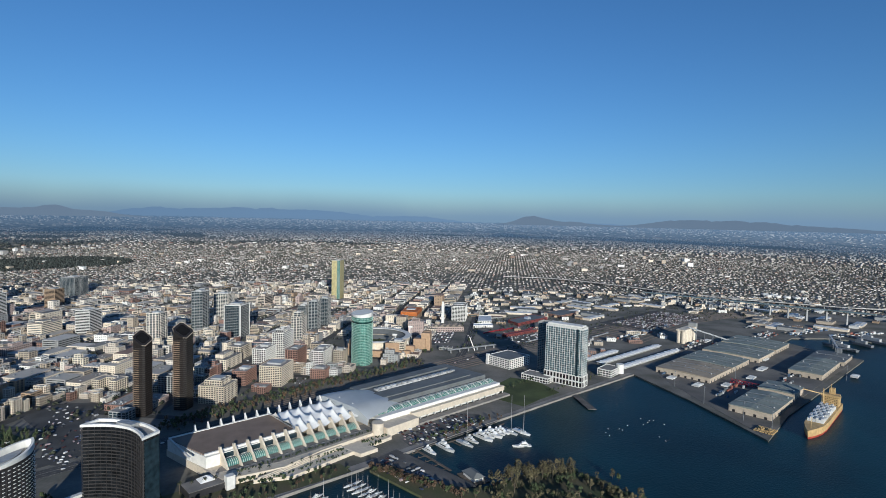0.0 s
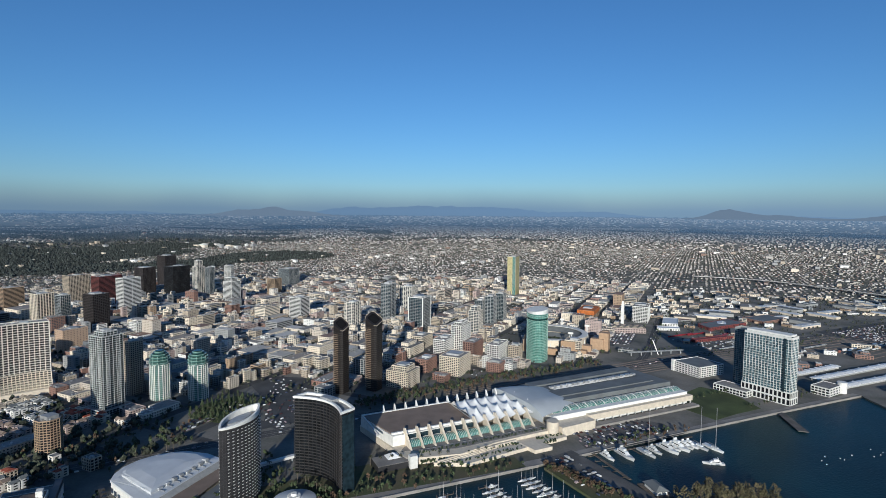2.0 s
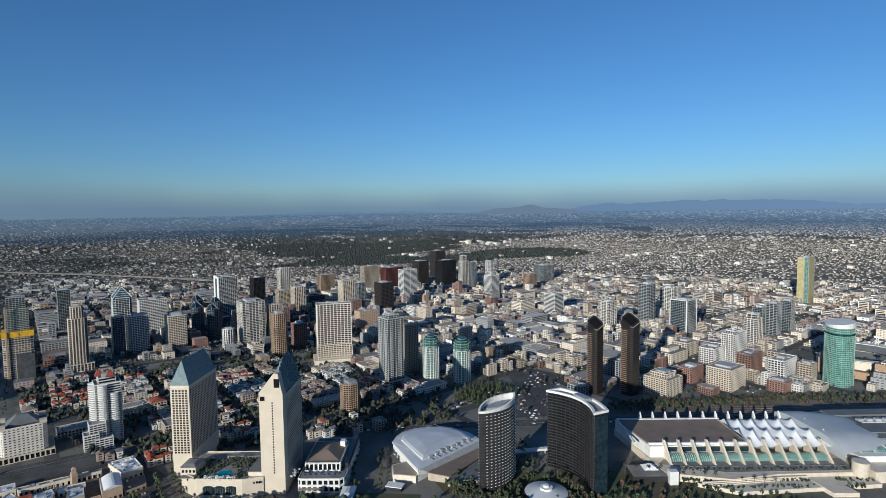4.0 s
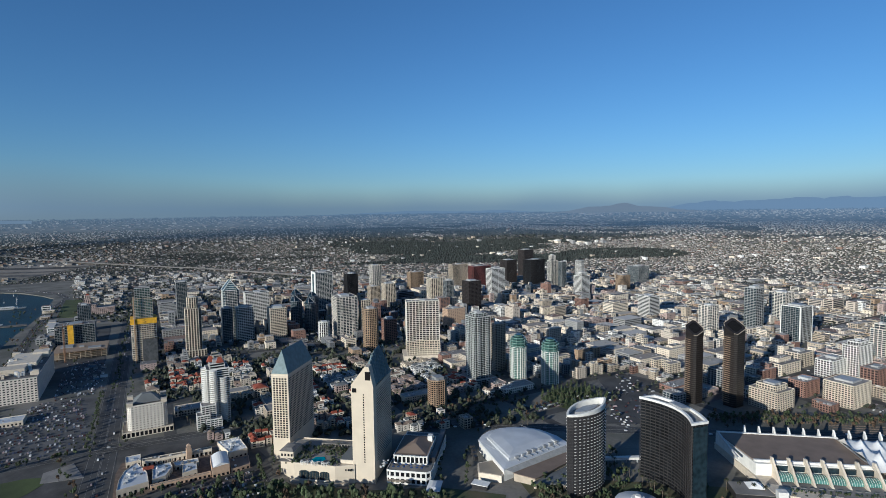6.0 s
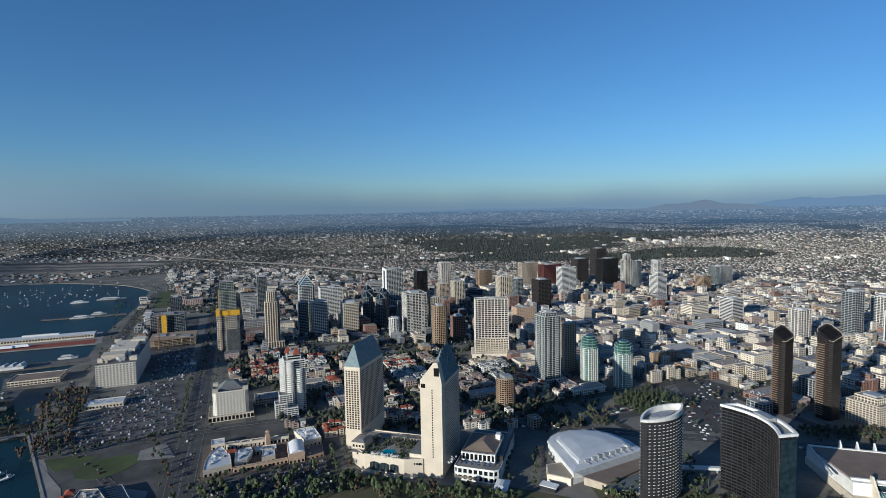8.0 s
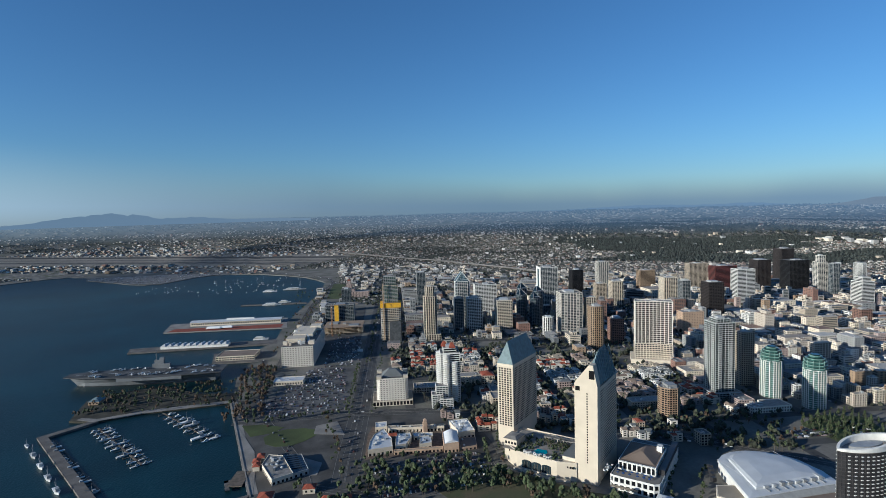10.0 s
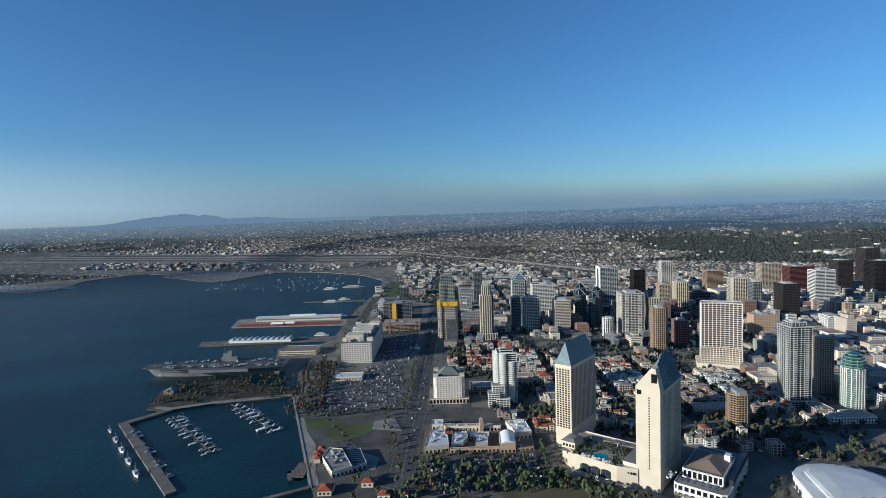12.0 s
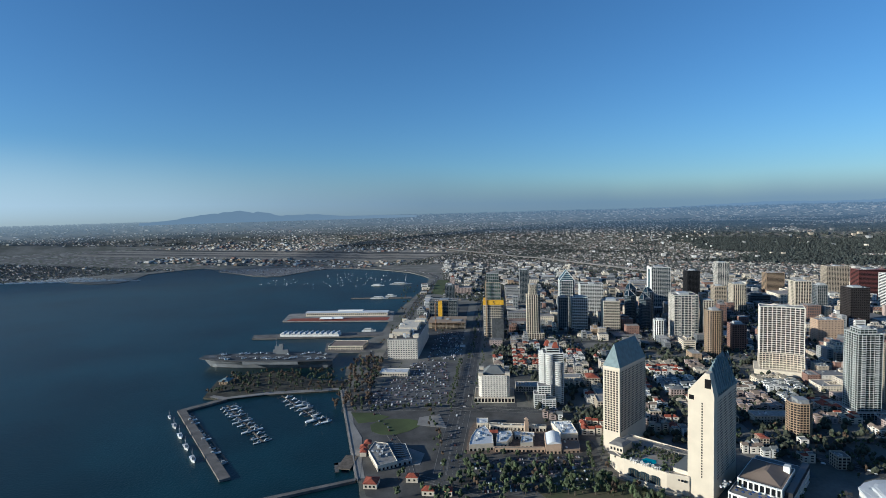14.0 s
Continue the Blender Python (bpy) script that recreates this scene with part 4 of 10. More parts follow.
    pr("roof_well", [(290, 66), (470, 72), (470, 84), (290, 80)], 28, 30, M["unit"])
    pr("roof_step", [(262, 90), (480, 96), (480, 118), (262, 110)], 28, 30.5, M["roofgrey"])
    pr("roof_step", [(262, 34), (480, 34), (480, 62), (262, 62)], 28, 29.6, M["roofgrey"])
    for k in range(16):
        u = 285 + k * 12
        pr("roof_unit", [(u, 68), (u + 7, 68), (u + 7, 74), (u, 74)], 30, 33, M["unit"])
    v, skirt, nu, nv = Geo(), Geo(), 28, 20
    for i in range(nu + 1):
        s = i / nu
        for j in range(nv + 1):
            t_ = j / nv
            drop = 11 * max(0.0, 1 - t_ / 0.3) ** 2 + 6 * max(0.0, (t_ - 0.75) / 0.25) ** 2
            z = 34.5 - 15 * (s - 0.22) ** 2 * (1.0 if s > 0.22 else 2.0) - drop
            v.v.append((-(-14 + 22 * s + (128 - 30 * s) * t_), 210 + 84 * s - 10 * t_ * (1 - s), z))
    for i in range(nu):
        for j in range(nv):
            k = i * (nv + 1) + j
            v.f.append((k, k + 1, k + nv + 2, k + nv + 1))
    for j in range(nv):
        p, q = v.v[j], v.v[j + 1]
        skirt.face(p, q, (q[0], q[1], 14), (p[0], p[1], 14))
    vault = part("vault_roof", v, M["roofvault"], root, "smooth grey curved roof")
    for f in vault.data.polygons:
        f.use_smooth = True
    part("vault_skirt", skirt, M["roofvault"], root, "grey curved end wall")
    for k in range(16):
        u = 236 + k * 16.8
        g = Geo()
        arc = [(6 - 10 * math.sin(a), 18.5 + 5.5 * math.cos(a)) for a in (-0.5, 0, 0.4, 0.8, 1.2, 1.55)]
        g.loft([[(-a, u + 0.8, z) for a, z in arc + [(6, 18)]], [(-a, u + 16.2, z) for a, z in arc + [(6, 18)]]])
        part("gallery_glass", g, M["greenglass"], root, "green glazed gallery vault")
        for j in range(7):
            rib = Geo()
            uu = u + j * 2.5
            for (v0, z0), (v1, z1) in zip(arc, arc[1:]):
                rib.beam((-v0, uu, z0 + 0.15), (-v1, uu, z1 + 0.15), 1.0 if j == 0 else 0.22)
            part("gallery_rib", rib, M["white"], root)
    pr("dock_wall", [(226, -14), (290, -14), (290, -36), (226, -40)], 0, 13, M["cream"], "cream blank wall")
    pr("dock_wall", [(290, -14), (512, -14), (512, -22), (290, -22)], 7, 15.5, M["cream"], "cream blank wall")
    for k in range(15):
        u = 292 + k * 15.5
        pr("pillar", [(u, -21), (u + 1.2, -21), (u + 1.2, -19), (u, -19)], 0, 7, M["white"])
    pr("promenade", [(292, -23), (512, -23), (512, -36), (292, -36)], 0, 3.4, M["pave"])
    part("drum", Geo().cyl(30, 216, 9, 0, 22, 24), M["cream"], root, "round cream stair drum")
    pr("stair", [(150, -34), (178, -34), (186, -70), (158, -70)], 0, 5, M["cream"])
    pr("lower_terrace", [(20, -46), (120, -34), (226, -30), (226, -50), (60, -66)], 0, 4.6, M["cream"])
    rn = random.Random(12)
    shrubs = Geo()
    sv, sf = clump(70)
    for _ in range(420):
        u = rn.uniform(5, 222)
        v_, z, s = rn.choice(((rn.uniform(-26, -20), 9.4, 2.0), (rn.uniform(-44, -36), 4.6, 2.6), (rn.uniform(-58, -50), 4.0, 2.4)))
        if u > 205 and v_ < -44 or (150 < u < 182 and v_ < -30):
            continue
        s *= rn.uniform(0.6, 1.4)
        k = len(shrubs.v)
        shrubs.v += [(-v_ + q[0] * s, u + q[1] * s, z - 0.3 + q[2] * s) for q in sv]
        shrubs.f += [tuple(i + k for i in t_) for t_ in sf]
    tagged(part("terrace_planting", shrubs, M["leaf"], root, "green planters on the terraces"), kind="stuff")
    for k in range(22):
        pr("terrace_bench", [(14 + k * 9, -16), (19 + k * 9, -16), (19 + k * 9, -14.5), (14 + k * 9, -14.5)], 9.4, 10.4, M["roofgrey"])
    for k in range(3):
        pr("terrace_step", [(24 + k * 4, -48 - k * 2), (118, -37 - k * 1.2), (150, -34.5 - k), (150, -37 - k), (118, -39 - k * 1.2), (24 + k * 4, -50 - k * 2)], 4.6, 7.6 - k * 1.0, M["cream"])
    # small white pavilions by the west end
    k = thing("pavilion", *cc(-28, -22), 0, QUAYS, "dark glazed terrace pavilion with a white peaked tent", "pavilion")
    part("wall", Geo().box(-14, 14, -22, 22, 0, 8), M["dark"], k)
    part("deck", Geo().box(-14, 14, -22, 22, 8, 8.4), M["pave"], k)
    part("tent", Geo().loft([[(x, y, 9) for x, y in rect(16, 18, -6, 4)], [(x, y, 14) for x, y in rect(0.6, 0.6, -6, 4)]]), M["sail"], k)
    part("white_wall", Geo().box(12, 20, 18, 28, 0, 16), M["white"], k)


ivory_hotel()
bay_hotel()
bayfront_hotel()
convention_hall()
# ---- downtown towers ----
TAKEN = [(-600, 706, 62), (-520, 730, 60), (-575, 820, 60), (-610, 870, 30), (-640, 590, 45), (-690, 520, 36), (-600, 540, 50), (-720, 440, 25)]   # footprints built on or kept free, as centre and half size


def style(**k):
    return k


STYLES = {
    "twin": style(wall="white", glass="teal2", band=0.5, bay=5.2, pier=1.2),
    "octa": style(wall="tan", glass="glass", band=0.9, bay=4.2, pier=0.8),
    "condo_pale": style(wall="palegrey", glass="condoglass", band=0.55, bay=5.4, pier=0.55),
    "blue_grid": style(wall="white", glass="blueglass", band=0.45, bay=4.6, pier=0.5),
    "strips": style(wall="cream", glass="glass", band=0.35, bay=5.0, pier=2.0),
    "punched": style(wall="offwhite", glass="glass", band=1.9, bay=4.6, pier=2.4),
    "maroon_bands": style(wall="maroon", glass="glass", band=1.5, bay=60, pier=1.0),
    "bronze": style(wall="bronze3", glass="bronze", band=0.8, bay=60, pier=0),
    "white_grid": style(wall="white", glass="glass", band=1.05, bay=4.2, pier=1.0),
    "white_bands": style(wall="white", glass="glass", band=1.45, bay=30, pier=1.0),
    "beige_grid": style(wall="beige", glass="glass", band=1.2, bay=4.2, pier=1.1),
    "cream_grid": style(wall="cream", glass="glass", band=1.2, bay=4.4, pier=1.2),
    "tan_fins": style(wall="tan", glass="glass", band=0.7, bay=3.6, pier=1.4),
    "beige_fins": style(wall="cream", glass="glass", band=0.6, bay=5.4, pier=2.1),
    "brick_grid": style(wall="brick", glass="glass", band=1.3, bay=4.2, pier=1.3),
    "brown_grid": style(wall="brown", glass="glass", band=1.4, bay=4.0, pier=1.3),
    "black_glass": style(wall="dark", glass="glass", band=0.6, bay=4.0, pier=0.3),
    "slate_glass": style(wall="greymetal", glass="blueglass", band=0.6, bay=4.0, pier=0.9),
    "white_fins": style(wall="white", glass="glass", band=0.25, bay=5.2, pier=2.2),
    "peach_plain": style(wall="peach", glass="glass", band=2.5, bay=6.0, pier=3.6),
    "blue_glass": style(wall="grey", glass="blueglass", band=0.45, bay=4.5, pier=0.35),
    "green_glass": style(wall="grey", glass="greenglass", band=0.5, bay=4.5, pier=0.4),
    "grey_condo": style(wall="grey", glass="blueglass", band=0.8, bay=6.4, pier=1.1),
    "white_condo": style(wall="offwhite", glass="blueglass", band=0.9, bay=6.5, pier=1.2),
    "sandy_grid": style(wall="sandy", glass="glass", band=1.3, bay=4.4, pier=1.4),
    "rose_grid": style(wall="rose", glass="glass", band=1.3, bay=4.6, pier=1.6),
    "offwhite_grid": style(wall="offwhite", glass="glass", band=1.3, bay=4.4, pier=1.4),
    "tan_bands": style(wall="tan", glass="glass", band=1.6, bay=40, pier=2.0),
}


def tower(name, x, y, w, d, h, kind, label, yaw=GRID, seed=0, setback=0, podium=0, roof=None, category="tower", balconies=False, cut=0.0):
    """A street-grid building: w runs north-south, d east-west."""
    s = STYLES[kind]
    rn = random.Random(seed + int(x * 7 + y * 3))
    if len(label.split()) < 4:
        label += " with a flat roof"
    t = thing(name, x, y, 0, yaw, label, category)
    TAKEN.append((x, y, max(w, d) * 0.52))
    a = dict(wall=M[s["wall"]], glass=M[s["glass"]], floor=s.get("floor", 3.4 if math.hypot(x, y) < 1150 else 4.1), band=s["band"] * (1 if math.hypot(x, y) < 1150 else 1.15), bay=s["bay"] * (1 if math.hypot(x, y) < 1150 else 1.2), pier=s["pier"])
    fp = rect(w, d)
    if cut:
        c = cut * min(w, d)
        fp = [(-w / 2 + c, -d / 2), (w / 2 - c, -d / 2), (w / 2, -d / 2 + c), (w / 2, d / 2 - c), (w / 2 - c, d / 2), (-w / 2 + c, d / 2), (-w / 2, d / 2 - c), (-w / 2, -d / 2 + c)]
    if podium:
        storeys(t, rect(w * 1.45, d * 1.45), 0, podium, **a, roof=M["roof"])
    top = h - (setback or 0)
    storeys(t, fp, podium, top, **a, roof=roof)
    if setback:
        storeys(t, [(p * 0.68, q * 0.68) for p, q in fp], top, h, **a, roof=roof)
    if balconies:
        n = int((top - podium) / 3.4)
        for sx in (-0.28, 0.28):
            g = Geo()
            for k in range(1, n):
                z = podium + k * (top - podium) / n
                g.box(sx * w - 2.4, sx * w + 2.4, -d / 2 - 1.6, -d / 2, z - 0.2, z + 0.9)
                g.box(-w / 2 - 1.6, -w / 2, sx * d - 2.4, sx * d + 2.4, z - 0.2, z + 0.9)
                g.box(w / 2, w / 2 + 1.6, sx * d - 2.4, sx * d + 2.4, z - 0.2, z + 0.9)
            tagged(part("balcony_facing", g, a["wall"], t), kind="stuff")
    k = 0.62 if setback else 1
    roof_clutter(t, w * k, d * k, h + 0.2, rn, 3)
    return t


def landmark_towers():
    T = tower
    y = T("tower_under_construction", -1342, 156, 42, 48, 88, "beige_grid", "condominium tower under construction with a yellow safety band", setback=0, cut=0.12)
    part("safety_net", Geo().box(-22.4, 22.4, -25.4, 25.4, 86, 97), M["yellow"], y, "yellow safety netting")
    storeys(y, rect(33, 38), 88, 140, M["beige"], M["teal2"], floor=3.4, band=0.9, bay=5, pier=0.9)
    storeys(y, rect(26, 30), 140, 162, M["grey"], M["darkgreen"], floor=3.4, band=0.9, bay=5, pier=0.8)
    for k in range(13):
        part("slab_edge", Geo().box(-21.6, 21.6, -24.6, 24.6, 20 + k * 5.0, 20.5 + k * 5.0), M["palegrey"], y)
    part("hoist", Geo().box(22.6, 24.2, -18, -16, 0, 146), M["sand"], y, "slim rusty hoist mast")
    part("debris_net", Geo().box(21.7, 22.3, -4, 24.4, 0, 52), M["netting"], y, "dark debris netting")
    part("debris_net", Geo().box(-16, 21.4, 24.7, 25.2, 0, 52), M["netting"], y)
    for k in range(12):
        part("platform", Geo().box(16.2, 18.4, -19, 19, 99 + k * 3.4, 99.5 + k * 3.4), M["palegrey"], y)
    num = bpy.data.curves.new("band_number", "FONT")
    num.body, num.size, num.align_x, num.extrude = "5", 11, "CENTER", 0.05
    num.materials.append(M["dark"])
    tag = new("band_number", num)
    tag.parent = y
    tag.matrix_parent_inverse = Matrix.Identity(4)
    tag.matrix_local = pose(22.5, 2, 87.6, 90, 0, 90)
    T("apartment_tower", -1327, 253, 30, 34, 132, "strips", "slender cream stepped apartment tower with curved front", setback=24, podium=14, cut=0.2)
    a = T("office_tower", -1456, 369, 38, 40, 124, "blue_grid", "dark blue glass office tower with a pointed pyramid top", cut=0.15)
    part("spire_roof", Geo().face((-19, -20, 124), (19, -20, 124), (14, 0, 150), (-14, 0, 150)).face((19, 20, 124), (-19, 20, 124), (-14, 0, 150), (14, 0, 150)).face((19, -20, 124), (19, 20, 124), (14, 0, 150)).face((-19, 20, 124), (-19, -20, 124), (-14, 0, 150)), M["hotelglass"], a, "pointed glass crown")
    for p, q in rect(38, 40):
        part("crown_rib", Geo().beam((p, q, 124), (math.copysign(14, p), 0, 150.3), 1.3), M["white"], a)
    for k in range(1, 5):
        z, q = 124 + k * 5.2, 20 - k * 4.0
        part("crown_bar", Geo().beam((19.1 - k, -q, z), (19.1 - k, q, z), 0.8), M["white"], a)
    T("office_tower", -1790, 313, 30, 30, 117, "blue_glass", "slim blue glass tower")
    T("office_tower", -1402, 388, 30, 40, 85, "white_grid", "white gridded office tower with dark windows")
    T("office_tower", -1404, 346, 25, 25, 86, "blue_glass", "dark glass office slab")
    T("office_tower", -1601, 479, 40, 66, 91, "white_grid", "white office block with greenish glass")
    T("office_tower", -1366, 459, 40, 40, 80, "cream_grid", "cream stone hotel tower with square windows")
    for k, (x, q, h) in enumerate(((-1404, 524, 84), (-1385, 556, 76), (-1440, 540, 96), (-1420, 580, 88), (-1450, 585, 70))):
        e = T("hotel_tower", x, q, 26, 26, h, "slate_glass", "dark hexagonal glass hotel tower with a sloped glass top", cut=0.28, yaw=GRID + 20)
        part("crown", Geo().loft([[(p, r, h) for p, r in rect(22, 22)], [(p * 0.3 - 6, r * 0.3, h + 13) for p, r in rect(22, 22)]]), M["blueglass"], e)
        part("crown_rim", Geo().beam((-11, -11, h + 0.5), (-9.3, -3.3, h + 13), 0.9).beam((11, -11, h + 0.5), (-2.7, -3.3, h + 13), 0.9).beam((-9.3, -3.3, h + 13), (-2.7, -3.3, h + 13), 0.9).beam((11, 11, h + 0.5), (-2.7, 3.3, h + 13), 0.9), M["grey"], e)
    # Blue glass imitates the slab's blue-grey shaded side; the sunlit end is white.
    sl = T("courthouse_tower", -1660, 710, 50, 56, 127, "blue_grid", "white-framed slab tower with a blue glass side")
    part("end_wall", Geo().box(-25.6, 25.6, -29.2, -28.1, 0, 129), M["white"], sl, "plain white end wall")
    part("end_glass", Geo().box(-9, 9, -29.5, -29.2, 10, 122), M["hotelglass"], sl)
    T("apartment_tower", -1272, 603, 46, 54, 105, "white_condo", "white condominium tower with green glass balconies", balconies=True)
    T("apartment_tower", -1255, 652, 20, 24, 92, "beige_fins", "cream slab beside the condominium")
    T("office_block", -1261, 541, 27, 27, 48, "white_fins", "small white round-cornered tower", cut=0.28)
    T("apartment_tower", -1116, 594, 32, 32, 96, "tan_fins", "tan apartment tower with vertical fins", cut=0.22)
    T("office_block", -1150, 663, 29, 29, 57, "brick_grid", "reddish brown brick block")
    f = thing("hotel_tower", -988, 654, 0, GRID - 22, "cream gridded hotel slab that flares at its base", "tower")
    TAKEN.append((-984, 660, 48))
    bow = lambda q: 5.5 * (q / 36) ** 2
    edge = [q * 7.2 - 36 for q in range(11)]
    fp = [(11 + bow(q), q) for q in edge] + [(-11 - bow(q), q) for q in edge[::-1]]
    storeys(f, fp, 36, 124, M["offwhite"], M["glass"], floor=4.2, band=1.0, bay=7.2, pier=2.5, depth=1.4, roof=M["roof"])
    part("core", Geo().prism([(x * 0.94, y * 0.97) for x, y in fp], 0, 36), M["glass"], f)
    fl, ribs = Geo(), Geo()
    out = lambda z: 17 * max(0.0, 1 - z / 40) ** 1.8
    for k in range(10):
        z = 3 + k * 3.8
        fl.prism([(x + math.copysign(out(z), x), y) for x, y in fp], z - 0.7, z + 0.7)
    for q in range(14):
        y_ = -36 + 72 * q / 13
        for s_ in (1, -1):
            for z in range(0, 36, 6):
                a_, b_ = s_ * (11 + bow(y_) + out(z)), s_ * (11 + bow(y_) + out(z + 6))
                ribs.beam((a_, y_, z), (b_, y_, z + 6), 1.2)
    tagged(part("flared_deck", fl, M["cream"], f, "flaring balcony decks at the base"), kind="stuff")
    tagged(part("flared_ribbing", ribs, M["cream"], f), kind="stuff")
    roof_clutter(f, 20, 60, 124.2, random.Random(9), 5)
    fz = Geo()
    fz.box(-30, 30, -44, 44, 0, 9)
    part("podium", fz, M["cream"], f)
    T("office_tower", -1871, 916, 42, 42, 87, "black_glass", "black glass office tower")
    T("apartment_tower", -1972, 1077, 40, 40, 101, "white_condo", "white apartment tower")
    T("office_tower", -1580, 911, 36, 36, 79, "beige_fins", "beige office tower with vertical stripes")
    T("office_tower", -1618, 876, 34, 34, 69, "beige_grid", "beige office tower")
    T("office_block", -1851, 1194, 35, 59, 73, "tan_bands", "brown office block")
    T("office_tower", -1525, 1062, 40, 42, 90, "beige_fins", "cream hotel tower with dark vertical strips")
    T("office_tower", -1435, 1055, 26, 26, 91, "blue_glass", "blue glass office slab")
    T("office_tower", -1741, 1329, 36, 68, 103, "beige_grid", "beige bank tower with horizontal bands")
    T("hotel_tower", -1692, 1401, 42, 82, 95, "maroon_bands", "dark red hotel block with banded windows")
    T("office_tower", -1458, 1281, 36, 58, 112, "white_bands", "white and blue banded office tower")
    T("office_tower", -1697, 1564, 50, 50, 109, "brown_grid", "brown office tower with dark windows")
    T("office_tower", -1863, 1828, 52, 52, 129, "brown_grid", "dark brown granite tower")
    T("office_tower", -1611, 1629, 50, 74, 112, "black_glass", "black glass office slab")
    T("apartment_tower", -1531, 1653, 30, 32, 132, "white_condo", "white tower with a stepped crown", setback=22)
    T("apartment_tower", -1490, 1666, 22, 24, 108, "blue_glass", "blue glass apartment tower")
    T("apartment_tower", -1735, 2064, 42, 42, 69, "white_bands", "white round apartment tower", cut=0.28)
    T("office_tower", -1280, 1534, 40, 40, 93, "white_bands", "white banded office tower with stepped sides", setback=12)
    T("office_block", -1287, 1783, 38, 38, 62, "tan_bands", "patterned grey and white block")
    T("courthouse", -1396, 2040, 60, 66, 72, "blue_glass", "pale blue glass civic building")
    T("office_block", -1115, 1337, 28, 30, 40, "brick_grid", "red brick building")
    T("office_tower", -1324, 1064, 42, 44, 100, "brown_grid", "dark brown office tower")
    T("office_block", -1187, 890, 32, 54, 52, "peach_plain", "peach hotel block with small windows")
    T("apartment_tower", -774, 636, 33, 34, 130, "condo_pale", "grey glass condominium tower with pale balconies", balconies=True, setback=6, podium=10)
    T("apartment_tower", -810, 716, 22, 24, 93, "beige_grid", "beige slab behind the condominium")
    for x, q in ((-747, 713), (-686, 735)):
        t = T("apartment_tower", x, q, 31, 31, 60, "twin", "round white and green apartment tower with a teal crown", cut=0.29)
        for k, (r0, r1, z0, z1) in enumerate(((17.0, 17.0, 60.5, 63.4), (16.6, 16.6, 65.2, 68.2), (15.6, 15.6, 70, 73), (13.6, 13.6, 74.6, 77.4), (9.0, 8.4, 79, 81.5))):
            part("crown_tier", Geo().cyl(0, 0, r0, z0, z1, 8, r1), M["teal"], t, "teal glazed crown tier")
            part("crown_recess", Geo().cyl(0, 0, r0 - 2.4, z1, z1 + 1.8, 8), M["darkgreen"], t, "dark recessed crown windows")
            part("crown_ring", Geo().cyl(0, 0, r0 + 0.5, z1 - 0.4, z1 + 0.1, 8), M["palegreen"], t)
        for k in range(12):
            a = k * math.pi / 6 + 0.2
            part("crown_post", Geo().beam((16.0 * math.cos(a), 16.0 * math.sin(a), 60), (15.0 * math.cos(a), 15.0 * math.sin(a), 75.5), 0.6), M["palegreen"], t)
        TAKEN.append((x, q, 30))
    for x, q, h, w in ((-472, 845, 124, 21), (-425, 880, 130, 24)):
        t = T("apartment_tower", x, q, w, w + 3, h - 12, "bronze", "dark bronze and tan banded condominium tower with a sloping crown", cut=0.16)
        a0, b0, c = w / 2, (w + 3) / 2, 0.16 * w
        ring = [(-a0 + c, -b0), (a0 - c, -b0), (a0, -b0 + c), (a0, b0 - c), (a0 - c, b0), (-a0 + c, b0), (-a0, b0 - c), (-a0, -b0 + c)]
        tilt = lambda a, b: h - 12.5 + (1 - 0.62 * a / a0 + 0.38 * b / b0) * 11.5
        part("crown", Geo().loft([[(a, b, h - 12.8) for a, b in ring], [(a, b, tilt(a, b)) for a, b in ring]]), M["bronze"], t, "dark sloping crown")
        rim, edge = Geo(), [(a, b, tilt(a, b) + 0.2) for a, b in grown(ring, 0.15)]
        for a, b in zip(edge[1:], edge[2:] + edge[:1]):
            rim.beam(a, b, 0.8)
        part("crown_rim", rim, M["beige"], t, "pale rim of the sloping crown")
        part("roof_well", Geo().loft([[(a * 0.7, b * 0.7, tilt(a * 0.7, b * 0.7) - 0.5) for a, b in ring], [(a * 0.7, b * 0.7, tilt(a * 0.7, b * 0.7) + 0.12) for a, b in ring]]), M["shade"], t)
        # Tan fronts make the sunlit sides lighter; the shaded sides get none.
        balcony = Geo()
        for k in range(2, int((h - 14) / 3.4)):
            z = k * 3.4
            balcony.box(-a0 - 1.3, -a0 + 0.3, -b0 * 0.75, b0 * 0.6, z - 0.2, z + 0.4).box(-a0 * 0.7, a0 * 0.2, -b0 - 1.3, -b0 + 0.3, z - 0.2, z + 0.4)
        tagged(part("balcony_facing", balcony, M["tan"], t, "tan curved balcony fronts"), kind="stuff")
    T("apartment_tower", -699, 1315, 32, 34, 77, "white_condo", "white apartment tower with dark window columns", balconies=True)
    T("apartment_tower", -667, 1480, 32, 33, 108, "grey_condo", "grey-green glass condominium tower")
    T("apartment_tower", -664, 1635, 44, 44, 82, "white_condo", "white and blue glass condominium tower")
    g = T("office_tower", -544, 1421, 44, 50, 84, "blue_glass", "dark blue glass block with a pale frame")
    part("frame", Geo().box(22.3, 23.2, -25.6, -23.4, 0, 84).box(22.3, 23.2, 23.4, 25.6, 0, 84).box(22.3, 23.2, -25.6, 25.6, 84, 86).box(-22.6, -20.6, -25.8, -25.3, 0, 84).box(20.6, 22.6, -25.8, -25.3, 0, 84).box(-22.6, 22.6, -25.8, -25.3, 84, 86), M["white"], g, "pale edge frame")
    T("apartment_tower", -363, 1223, 28, 52, 64, "white_grid", "bright white hotel tower", setback=6)
